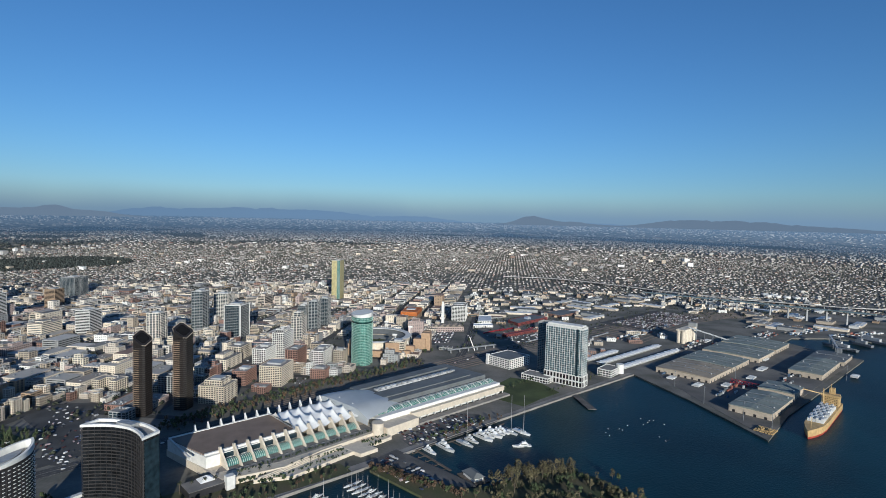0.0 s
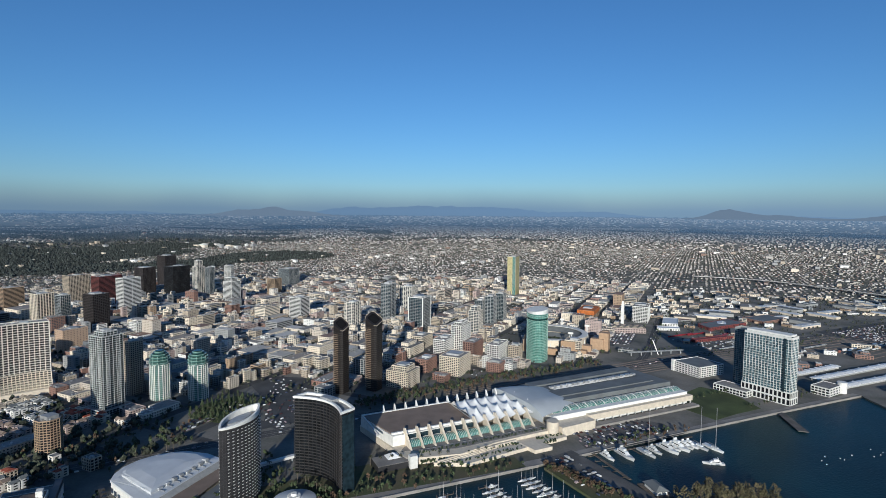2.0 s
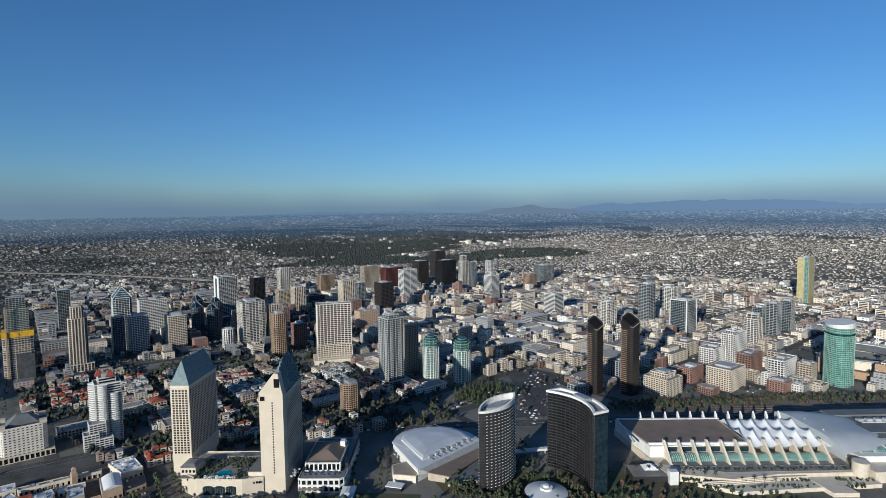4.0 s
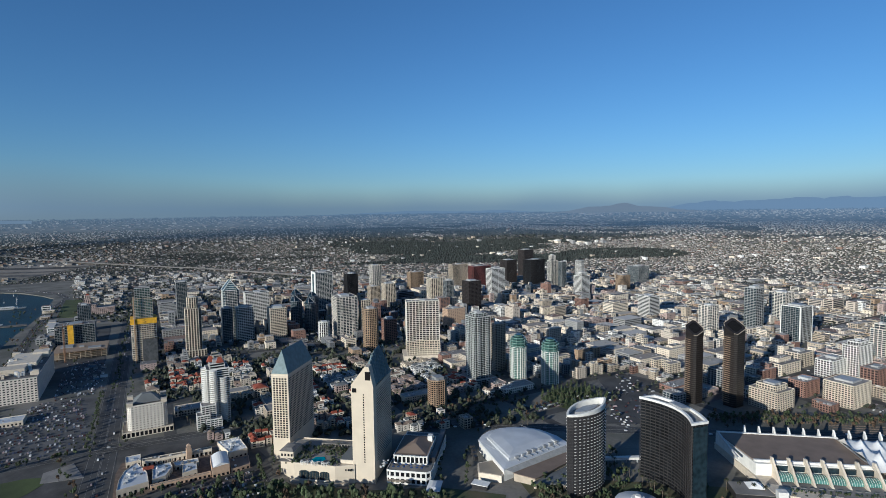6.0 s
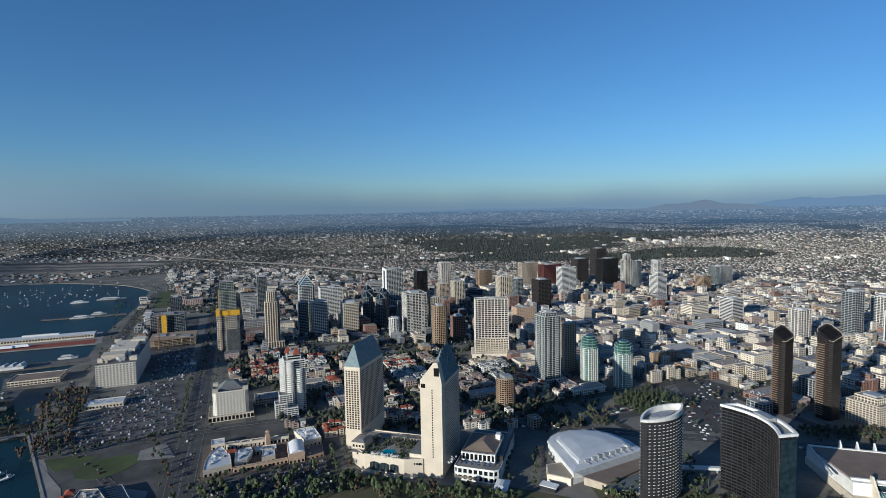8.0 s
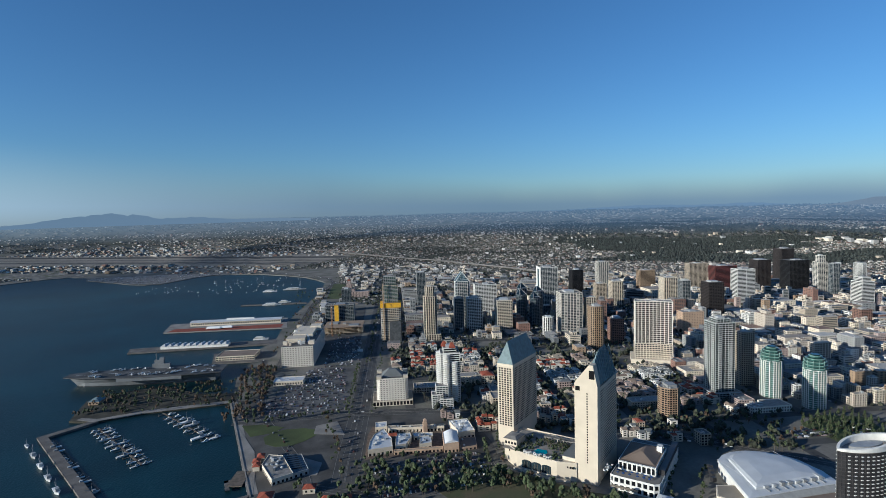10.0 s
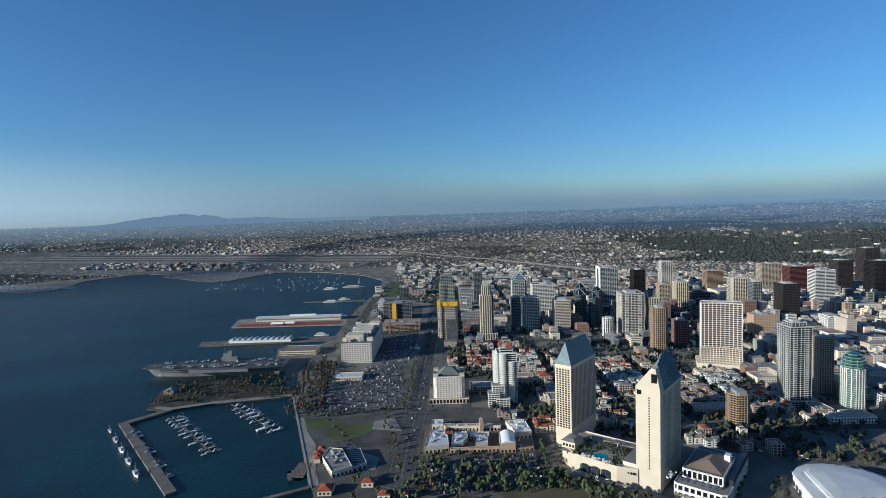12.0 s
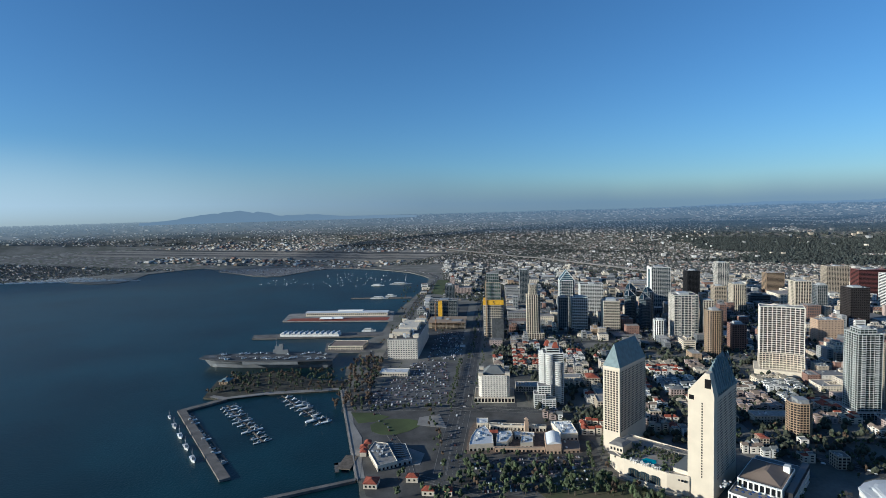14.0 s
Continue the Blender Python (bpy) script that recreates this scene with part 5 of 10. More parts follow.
    T("apartment_tower", -358, 1337, 28, 30, 82, "white_condo", "slim white and green glass tower", setback=10)
    T("apartment_tower", -398, 1534, 24, 24, 66, "blue_glass", "dark blue glass condominium tower")
    T("apartment_tower", -368, 1543, 26, 28, 78, "grey_condo", "grey glass condominium tower")
    T("apartment_tower", -352, 1607, 26, 26, 78, "blue_glass", "pale blue glass tower")
    y = T("apartment_tower", -417, 2128, 33, 52, 150, "green_glass", "yellow and green glass tower near completion")
    part("facade_panel", Geo().box(-16.8, 4, -26.6, -25.9, 0, 150), M["gold"], y, "yellow facade panels")
    part("facade_panel", Geo().box(16.5, 17.2, -26, 20, 0, 150), M["gold"], y)
    # green oval hotel
    o = thing("hotel_tower", -182, 1187, 0, GRID + 25, "green glass hotel tower of oval plan with a white sloped top", "hotel")
    fp = [(27 * math.cos(a) * (1 if math.cos(a) > 0 else 0.7), 33 * math.sin(a)) for a in [2 * math.pi * i / 24 for i in range(24)]]
    storeys(o, fp, 0, 104, M["palegreen"], M["greenglass"], floor=3.5, band=0.7, bay=4, pier=0.3, depth=0.35, crown=0.5)
    part("dark_band", Geo().prism(grown(fp, 0.12), 91, 94.5), M["darkgreen"], o, "dark band of taller windows")
    part("crown", Geo().loft([[(x, y, 104) for x, y in fp], [(x, y, 111 + x * 0.12) for x, y in fp]]), M["white"], o, "white sloped crown")
    TAKEN.append((-172, 1185, 34))
    T("apartment_block", -457, 1208, 34, 50, 28, "cream_grid", "cream apartment block", category="building")
    T("hotel_block", -318, 1031, 44, 56, 37, "cream_grid", "cream hotel block with tall dark windows", category="building")
    T("office_block", -378, 1026, 28, 44, 26, "brick_grid", "dark red brick block", category="building")
    T("apartment_block", -389, 1179, 30, 60, 33, "white_grid", "white apartment block", category="building")
    T("apartment_block", -314, 1153, 27, 52, 38, "brick_grid", "brick and white loft block", category="building")
    T("apartment_block", -258, 1152, 27, 60, 38, "white_grid", "white loft block with dark windows", category="building")
    T("apartment_block", -219, 1152, 24, 26, 36, "beige_grid", "grey and beige corner block", category="building")
    T("office_block", -243, 1070, 30, 30, 18, "brick_grid", "low brick warehouse", category="building")
    T("apartment_block", -385, 921, 46, 46, 38, "cream_grid", "cream stepped apartment block", setback=8, category="building")
    T("stadium_office", -105, 1266, 36, 32, 32, "cream_grid", "sandstone ballpark building", category="building")
    part("tower_wall", Geo().box(-11, 11, -12, 12, 0, 42), M["sand"], thing("stadium_tower", -40, 1322, 0, GRID, "plain sandstone ballpark tower", "building"))
    z = T("building_under_construction", -102, 1731, 50, 96, 28, "tan_bands", "half-built block wrapped in orange netting", category="building")
    part("netting", Geo().box(-25.4, 25.4, -48.4, 48.4, 16, 28.6), M["orange"], z)
    part("tower_wall", Geo().box(-4, 4, -4, 4, 0, 58).prism(rect(5, 5), 58, 66), M["white"], thing("clock_tower", -1, 1667, 0, GRID, "slim pale stone clock tower", "tower"))
    T("office_block", 52, 1735, 44, 80, 47, "white_grid", "pale gridded transit office block", category="building")
    n = T("office_block", -1268, -52, 200, 66, 42, "punched", "large white navy office building", category="building")
    TAKEN.append((-1200, -60, 70))
    rn_ = random.Random(6)
    for _ in range(46):
        p, q, r_ = rn_.uniform(-92, 92), rn_.uniform(-28, 28), rn_.uniform(1.2, 4)
        part("roof_unit", Geo().box(p - r_, p + r_, q - r_ * 0.7, q + r_ * 0.7, 42, 42 + rn_.uniform(2, 12)), M[rn_.choice(("white", "unit", "cream"))], n)
    for a, b, c, d, h in ((-80, 10, -24, 20, 50), (30, 62, -30, 10, 52), (-90, -60, 4, 30, 53), (70, 80, -33, -24, 50), (70, 80, 24, 33, 50), (-100, -92, -33, -20, 50)):
        part("upper_block", Geo().box(a, b, c, d, 42, h), M["cream"], n)
    e = T("hotel_block", -905, 104, 42, 52, 44, "punched", "cream hotel block with a grey pyramid roof", cut=0.12)
    storeys(e, rect(50, 66), 0, 8, M["cream"], M["glass"], floor=8, band=1.6, bay=5.5, pier=1.6, roof=M["rooftan"])
    for sx in (-1, 1):
        for sy in (-1, 1):
            part("corner_turret", Geo().box(sx * 17 - 4, sx * 17 + 4, sy * 22 - 4, sy * 22 + 4, 44, 49), M["cream"], e)
    part("pyramid_roof", Geo().loft([[(p, q, 45.5) for p, q in rect(30, 36)], [(p, q, 56) for p, q in rect(8, 12)]]), M["roofgrey"], e)
    b = T("apartment_tower", -878, 198, 32, 32, 92, "white_bands", "white condominium tower with stacked curved balconies and red roofs", setback=8)
    bal = Geo()
    for k in range(1, 28):
        z = k * 3.15
        for cx, cy, r, top in ((-7, -16, 7, 84), (8, -16, 6, 78), (-16, -6, 6, 80), (16, -7, 6.5, 84), (16, 7, 6, 70)):
            if z < top:
                bal.cyl(cx, cy, r * 0.9, z - 0.2, z + 1.15, 12)
    tagged(part("balcony_facing", bal, M["white"], b, "white rounded balcony fronts"), kind="stuff")
    for dx, dy, w_, d_, h_ in ((20, -16, 20, 20, 34), (26, -24, 18, 18, 22), (30, -10, 16, 22, 15), (-2, -24, 30, 14, 12)):
        storeys(b, rect(w_, d_, dx, dy), 0, h_, M["white"], M["condoglass"], floor=3.2, band=1.1, bay=5, pier=0.6)
    for dx, dy in ((-6, -8), (7, 4)):
        part("hip_roof", Geo().loft([[(p, q, 92.5) for p, q in rect(11, 11, dx, dy)], [(p, q, 101) for p, q in rect(1, 4, dx, dy)]]), M["redroof"], b, "red pointed roof")
    T("office_block", -1640, 40, 46, 84, 50, "blue_glass", "grey glass block under construction", category="building")
    part("panel", Geo().box(-6, 6, -1, 1, 0, 52), M["yellow"], thing("stair_core", -1612, 28, 0, GRID + 90, "bright yellow stair core wall", "wall"))
    T("apartment_block", -712, 498, 29, 29, 47, "octa", "octagonal tan apartment block", cut=0.29, category="building")
    T("apartment_tower", -925, 1404, 42, 42, 64, "white_bands", "white stepped office tower")


landmark_towers()
# ---- zones ----
def to_en(x, y):
    e, n = way(GRID), way(GRID + 90)
    return x * e[0] + y * e[1], x * n[0] + y * n[1]


def is_downtown(e, n):
    """Blocks inland of the harbour drive and the coast highway."""
    if n < 560:
        lim = 760 + (560 - n) * 1.30
        if e < lim:
            return False
        if n < 190 or e < 0:
            return False
    elif n < 1020:
        if e < 60 + max(0, (800 - n)) * 2.6:
            return False
    elif e < -10:
        return False
    return True


def free(x, y, r):
    return all((x - a) ** 2 + (y - b) ** 2 > (r * 0.62 + c) ** 2 for a, b, c in TAKEN)


# ---- cargo terminal ----
def shed(x, y, l, w, h, yaw, roof, label, bays=4, category="warehouse"):
    """A wide low transit shed: ribbed wall, shallow gabled bays, roof seams, doors."""
    t = thing("warehouse", x, y, 0, yaw, label, category)
    part("wall", Geo().box(-w / 2, w / 2, -l / 2, l / 2, 0, h), M["beige"], t)
    r = Geo()
    b = w / 2
    r.loft([[(-w / 2 - 1, -l / 2 - 1, h), (0, -l / 2 - 1, h + 2.4), (w / 2 + 1, -l / 2 - 1, h), (w / 2 + 1, -l / 2 - 1, h - 0.5), (-w / 2 - 1, -l / 2 - 1, h - 0.5)],
            [(-w / 2 - 1, l / 2 + 1, h), (0, l / 2 + 1, h + 2.4), (w / 2 + 1, l / 2 + 1, h), (w / 2 + 1, l / 2 + 1, h - 0.5), (-w / 2 - 1, l / 2 + 1, h - 0.5)]])
    part("roof", r, roof, t)
    for k in range(1, bays):
        y0 = -l / 2 + l * k / bays
        part("roof_seam", Geo().beam((-w / 2, y0, h + 0.4), (0, y0, h + 2.8), 0.9).beam((0, y0, h + 2.8), (w / 2, y0, h + 0.4), 0.9), M["steel"], t)
    n = int(l / 16)
    for k in range(n):
        y0 = -l / 2 + (k + 0.5) * l / n
        part("dock_door", Geo().box(w / 2 - 0.05, w / 2 + 0.12, y0 - 2.2, y0 + 2.2, 0, 4.6), M["dark"], t)
    m = int(w / 14)
    for k in range(m):
        x0 = -w / 2 + (k + 0.5) * w / m
        part("dock_door", Geo().box(x0 - 2.2, x0 + 2.2, -l / 2 - 0.12, -l / 2 + 0.05, 0, 4.6), M["dark"], t)
    for k in range(6):
        part("roof_vent", Geo().cyl(w * (0.12 + 0.3 * (k % 2)) * (1 if k % 4 < 2 else -1), -l * 0.4 + k * l * 0.16, 1.2, h + 0.5, h + 3, 8), M["unit"], t)
    return t


def terminal():
    q = QUAYS
    shed(545, 1166, 118, 112, 11, q, M["rooftan"], "long cargo shed with a tan flat roof", 3)
    shed(632, 1249, 110, 112, 11.5, q, M["roofshed"], "cargo shed with a grey-green roof", 3)
    shed(738, 1345, 120, 128, 11, q, M["roofshed"], "wide cargo shed with a grey-green roof", 3)
    shed(832, 1436, 118, 128, 11.5, q, M["roofshed"], "wide grey-green cargo shed", 3)
    shed(566, 948, 128, 66, 12, q, M["roofshed"], "quayside cargo shed with a green-grey roof", 4)
    shed(650, 1030, 66, 60, 13, q, M["roofshed"], "short quayside shed beside the red gantry", 2)
    shed(834, 1205, 170, 62, 12, q, M["roofshed"], "quayside shed near the conveyor", 4)
    shed(940, 1306, 100, 70, 10, q, M["roofgrey"], "tall dusty grey cargo shed", 2)
    tagged(Geo().prism([(455, 1130), (470, 985), (494, 815), (580, 918), (1010, 1315), (930, 1470), (640, 1440)], 0.02, 0.3).obj("terminal_pavement", M["yard"]),
           "worn dark asphalt yard of the cargo terminal", "pavement", kind="structure")
    # storage silos
    s = thing("grain_silos", 668, 1478, 0, q, "row of tall cream grain silos with a gantry", "silo")
    for k in range(7):
        for j in range(2):
            part("silo", Geo().cyl(-8 + j * 12, -33 + k * 11, 5.6, 0, 33, 16), M["cream"], s)
    part("headhouse", Geo().box(-14, 10, -38, 38, 33, 37), M["cream"], s)
    part("headhouse", Geo().box(-12, 8, 38, 50, 0, 46), M["grey"], s)
    part("conveyor", Geo().beam((4, 0, 40), (90, 60, 10), 3.5), M["steel"], s, "sloping grey conveyor bridge")
    for k in range(4):
        f = (k + 1) / 5
        part("trestle", Geo().beam((4 + 86 * f, 60 * f, 38 - 30 * f), (4 + 86 * f, 60 * f, 0), 1.2), M["steel"], s)
    # bulk loader on the outer quay
    c = thing("bulk_loader", 985, 1372, 0, q, "pale grey quay conveyor and loading tower", "conveyor")
    part("gallery", Geo().beam((-30, 150, 22), (26, -30, 14), 4), M["unit"], c)
    for k in range(5):
        part("trestle", Geo().beam((-30 + 12 * k, 150 - 40 * k, 21), (-30 + 12 * k, 150 - 40 * k, 0), 1.6), M["steel"], c)
    part("tower", Geo().box(20, 30, -36, -24, 0, 24), M["steel"], c)
    part("boom", Geo().beam((25, -30, 22), (60, -36, 27), 2.2), M["steel"], c)
    # red gantry cranes between the sheds
    g = thing("gantry_crane", 612, 1072, 0, q, "folded dark red lattice gantry crane", "crane")
    for k in range(10):
        part("lattice", Geo().beam((-30 + 6 * k, -10, 4), (-27 + 6 * k, -10, 11), 0.7).beam((-27 + 6 * k, -10, 11), (-24 + 6 * k, -10, 4), 0.7), M["redsteel"], g)
    for z in (4, 11):
        part("chord", Geo().beam((-30, -10, z), (34, -10, z), 1.1), M["redsteel"], g)
    for x in (-30, 0, 30):
        part("leg", Geo().beam((x, -14, 0), (x, -10, 5), 1.2).beam((x, -6, 0), (x, -10, 5), 1.2), M["redsteel"], g)
    # white platform roofs
    for a, b in (((354, 1212), (562, 1405)), ((385, 1174), (592, 1359)), ((330, 1240), (430, 1335))):
        m_, d = ((a[0] + b[0]) / 2, (a[1] + b[1]) / 2), (b[0] - a[0], b[1] - a[1])
        l = math.hypot(*d)
        t = thing("rail_shed", *m_, 0, math.degrees(math.atan2(-d[0], d[1])), "long white freight platform roof", "shed")
        part("wall", Geo().box(-6, 6, -l / 2 + 2, l / 2 - 2, 0, 5), M["grey"], t)
        part("roof", Geo().loft([[(-9, s * l / 2, 5), (0, s * l / 2, 6.4), (9, s * l / 2, 5), (9, s * l / 2, 4.6), (-9, s * l / 2, 4.6)] for s in (-1, 1)]), M["sail"], t)
        for k in range(8):
            part("skylight", Geo().box(-8.4, 8.4, -l / 2 + (k + 0.5) * l / 8 - 0.6, -l / 2 + (k + 0.5) * l / 8 + 0.6, 5.2, 6.6), M["roofpale"], t)
    # trailers on the yard
    rn = random.Random(3)
    proto = None
    for x0, y0, n in ((700, 1188, 9), (560, 1065, 6), (760, 1280, 7), (500, 1060, 6), (470, 1110, 5), (880, 1150, 6), (640, 1120, 6), (720, 1480, 6)):
        for k in range(n):
            m = pose(x0 + k * 3.4, y0 + k * 3.3 - rn.uniform(0, 2), 0, 0, 0, q + 90 + rn.uniform(-4, 4))
            if proto is None:
                proto = thing("truck_trailer", 0, 0, 0, 0, "white box trailer parked in a row", "trailer", "trailers of the terminal")
                part("body", Geo().box(-1.3, 1.3, -6.5, 6.5, 1.1, 4), M["hull"], proto)
                part("chassis", Geo().box(-1.1, 1.1, -6, 6, 0.7, 1.1), M["dark"], proto)
                for yy in (-5, -4, 4):
                    part("wheels", Geo().box(-1.25, 1.25, yy - 0.45, yy + 0.45, 0, 0.9), M["dark"], proto)
                proto.matrix_world = m
            else:
                copy_thing(proto, m)
    for x, y in ((497, 880), (520, 840), (470, 960), (600, 1100), (690, 1250), (850, 1130), (460, 1060)):
        t = thing("light_mast", x, y, 0, 0, "tall grey yard floodlight mast", "lamp", "yard masts")
        part("pole", Geo().cyl(0, 0, 0.4, 0, 30, 8, 0.25), M["steel"], t)
        part("lamp_head", Geo().cyl(0, 0, 1.6, 30, 31, 8), M["steel"], t)
    lum = thing("lumber_stacks", 510, 838, 0, q, "stacks of yellow timber on the quay end", "timber")
    for i in range(7):
        for j in range(4):
            part("stack", Geo().box(i * 4 - 14, i * 4 - 11, j * 7 - 14, j * 7 - 9, 0, 2 + (i * j) % 3), M["buff"], lum)
    # moored cargo ship
    s = thing("cargo_ship", 630, 886, -2.6, -44.5, "buff cargo ship with a red waterline and white containers", "ship")
    def ring(z, k):
        pts = [(-14 * k, -96), (14 * k, -96), (14.5 * k, 40), (12 * k, 66), (6 * k, 88), (0, 100 + (z * 0.4)), (-6 * k, 88), (-12 * k, 66), (-14.5 * k, 40)]
        return [(a, -b, z) for a, b in pts]
    part("hull", Geo().loft([ring(3, 0.98), ring(12, 1), ring(14, 1.02)]), M["buff"], s)
    part("waterline", Geo().loft([ring(-1, 0.93), ring(3.2, 0.985)]), M["redhull"], s, "red antifouling")
    part("bridge_house", Geo().box(-12, 12, 62, 84, 14, 32), M["buff"], s)
    part("bridge_wing", Geo().box(-15, 15, 60, 66, 30, 33.5), M["buff"], s)
    part("funnel", Geo().box(-4, 4, 76, 84, 32, 42), M["buff"], s)
    window_grid(s, "y", 62, -11, 11, 16, 30, 8, 5, 1.4, 1.0, M["glass"], "porthole_grid")
    for i in range(6):
        for j in range(8):
            part("container", Geo().box(-11 + i * 3.7, -7.7 + i * 3.7, -52 + j * 13, -40 + j * 13, 14, 19 + (i + j) % 2 * 2.4), M["hull"], s)
    part("crane_post", Geo().cyl(-9, 56, 1.6, 14, 44, 8, 1), M["buff"], s)
    part("crane_boom", Geo().beam((-9, 56, 34), (-36, 40, 40), 1.6), M["buff"], s)
    part("mast", Geo().cyl(0, 66, 0.8, 33, 52, 6, 0.4), M["buff"], s)
    part("foremast", Geo().cyl(0, -84, 0.6, 14, 30, 6, 0.3), M["buff"], s)
    # warships across the inlet
    for x, y, l in ((1060, 1440, 90), (1150, 1485, 60), (1210, 1530, 110)):
        w = thing("warship", x, y, -2.6, 20, "grey moored naval ship with a mast", "ship")
        part("hull", Geo().loft([[(-6, -l / 2, 1), (6, -l / 2, 1), (6, l * 0.3, 1), (0, l / 2, 1), (-6, l * 0.3, 1)], [(-7, -l / 2, 7), (7, -l / 2, 7), (7, l * 0.3, 8), (0, l * 0.55, 9), (-7, l * 0.3, 8)]]), M["navy"], w)
        part("superstructure", Geo().box(-5, 5, -l * 0.25, l * 0.2, 7, 15).box(-4, 4, -l * 0.05, l * 0.15, 15, 20), M["unit"], w)
        part("mast", Geo().cyl(0, 0, 0.7, 20, 34, 6, 0.3), M["navy"], w)
    # trolley trains and freight wagons in the rail yard
    proto = {}
    for kind, pts in (("redroof", [(150, 1470), (180, 1500), (205, 1530), (235, 1565), (120, 1520), (260, 1600), (170, 1560)]), ("unit", [(225, 1420), (260, 1460), (300, 1500), (340, 1540), (380, 1580), (250, 1500), (420, 1500)])):
        for x0, y0 in pts:
            for k in range(5):
                x, y = x0 + 18.5 * k * 0.70, y0 + 18.5 * k * 0.715
                m = pose(x, y, 0.3, 0, 0, -44.4)
                if kind in proto:
                    copy_thing(proto[kind], m)
                    continue
                t = thing("rail_car", 0, 0, 0, 0, "red trolley car standing in the yard" if kind == "redroof" else "grey freight wagon on a siding", "rail car", "cars in the rail yard")
                t.matrix_world = m
                proto[kind] = t
                part("body", Geo().loft([[(-1.4, s * 8.6, 1), (1.4, s * 8.6, 1), (1.4, s * 8.6, 3.4), (1.0, s * 8.6, 3.9), (-1.0, s * 8.6, 3.9), (-1.4, s * 8.6, 3.4)] for s in (-1, 1)]), M[kind if kind == "unit" else "redcar"], t)
                part("window_band", Geo().box(-1.45, 1.45, -8, 8, 2.1, 2.9), M["glass"], t)
                for yy in (-6, 6):
                    part("bogie", Geo().box(-1.1, 1.1, yy - 1.5, yy + 1.5, 0, 1), M["dark"], t)
    rn = random.Random(23)
    for _ in range(110):
        x, y = rn.uniform(130, 1000), rn.uniform(1560, 2350)
        e_, n_ = to_en(x, y)
        if free(x, y, 24) and not (560 < x < 900 and 1600 < y < 1990) and abs((x - 63) - (y - 1381) * 0.112) > 45 and abs((x - 420) - (y - 1600) * 1.0) * 0.7 > 26 and (x - 130) * 0.69 - (y - 1345) * 0.72 < -60:
            shed_small(x, y, rn, GRID if x < 420 else QUAYS)
            TAKEN.append((x, y, 30))
    # rows of freight boxes on the aprons
    rn = random.Random(41)
    fp, fy = [], []
    for x0, y0, n, m, yaw in ((520, 1010, 3, 9, -46), (470, 1150, 2, 8, -46), (700, 1110, 3, 12, -46), (760, 1180, 2, 10, -46), (900, 1260, 3, 8, -46), (600, 1380, 3, 14, -46), (720, 1440, 4, 10, -46),
                              (860, 1520, 5, 12, -46), (470, 1480, 3, 14, -45), (560, 1560, 3, 16, -45), (1020, 1620, 5, 16, -60), (1150, 1600, 4, 14, -70), (950, 1700, 4, 12, -50), (300, 1640, 2, 10, -45)):
        u, v = way(yaw), way(yaw - 90)
        for i in range(n):
            for j in range(m):
                if rn.random() < 0.6:
                    p = np.array((x0, y0)) + u * (j * 14.5) + v * (i * 4.2 + (i // 2) * 9)
                    fp.append((p[0], p[1], 0.3))
                    fy.append(radians(yaw) + rn.uniform(-0.04, 0.04))
    k = np.array([(2.6, rn.choice((6.5, 12.5, 13.5)), rn.choice((2.8, 3.4, 5.4))) for _ in fp])
    scatter("freight_boxes", BOX_V, BOX_F, fp, k, np.array(fy), M["boxes"], "white, rusty and blue freight boxes and trailers in rows")
    # freeway viaduct
    v = thing("freeway_viaduct", 0, 0, 0, 0, "curved concrete freeway viaduct on columns", "bridge", kind="structure")
    line = [(330, 2990), (560, 2950), (703, 2860), (860, 2680), (1053, 2435), (1250, 2260), (1560, 2100), (1900, 2020)]
    for a, b in zip(line, line[1:]):
        n = max(1, int(math.dist(a, b) / 60))
        part("deck", Geo().beam((*a, 12), (*b, 12), 26, 2.2), M["pave"], v)
        part("guard_rail", Geo().beam((a[0], a[1] - 13, 13.6), (b[0], b[1] - 13, 13.6), 0.6, 1.2), M["white"], v)
        for k in range(n):
            x, y = a[0] + (b[0] - a[0]) * k / n, a[1] + (b[1] - a[1]) * k / n
            part("column", Geo().cyl(x, y, 2, 0, 11, 8), M["grey"], v)
    # shipyard and industry across the inlet
    rn = random.Random(21)
    for k in range(34):
        x, y = 1010 + rn.uniform(0, 620), 1640 + rn.uniform(0, 420)
        if y < 1560 + (x - 1000) * 0.05:
            continue
        shed_small(x, y, rn)
    for x, y in ((1460, 2440), (1490, 2420), (1520, 2400), (1550, 2380), (1475, 2490), (1505, 2470)):
        t = thing("storage_tank", x, y, 0, 0, "white cylindrical fuel tank", "tank", "tank farm")
        part("shell", Geo().cyl(0, 0, 14, 0, 12, 24), M["white"], t)
        part("roof", Geo().cyl(0, 0, 14, 12, 13.5, 24, 2), M["white"], t)
    # the high bridge on slim piers
    b = thing("road_bridge", 0, 0, 0, 0, "pale blue road bridge on slim concrete piers", "bridge", kind="structure")
    p0, d = Vector((880, 2290, 0)), Vector((0.635, -0.773, 0))
    for k in range(13):
        p = p0 + d * (k * 57)
        zt = 26 + k * 1.6
        part("pier", Geo().loft([[(p.x + a * 3, p.y + c * 1.6, 0) for a, c in ((-1, -1), (1, -1), (1, 1), (-1, 1))], [(p.x + a * 2, p.y + c * 1.4, zt) for a, c in ((-1, -1), (1, -1), (1, 1), (-1, 1))]]), M["grey"], b)
    for k in range(14):
        p, q_ = p0 + d * (k * 57 - 40), p0 + d * (k * 57 + 17)
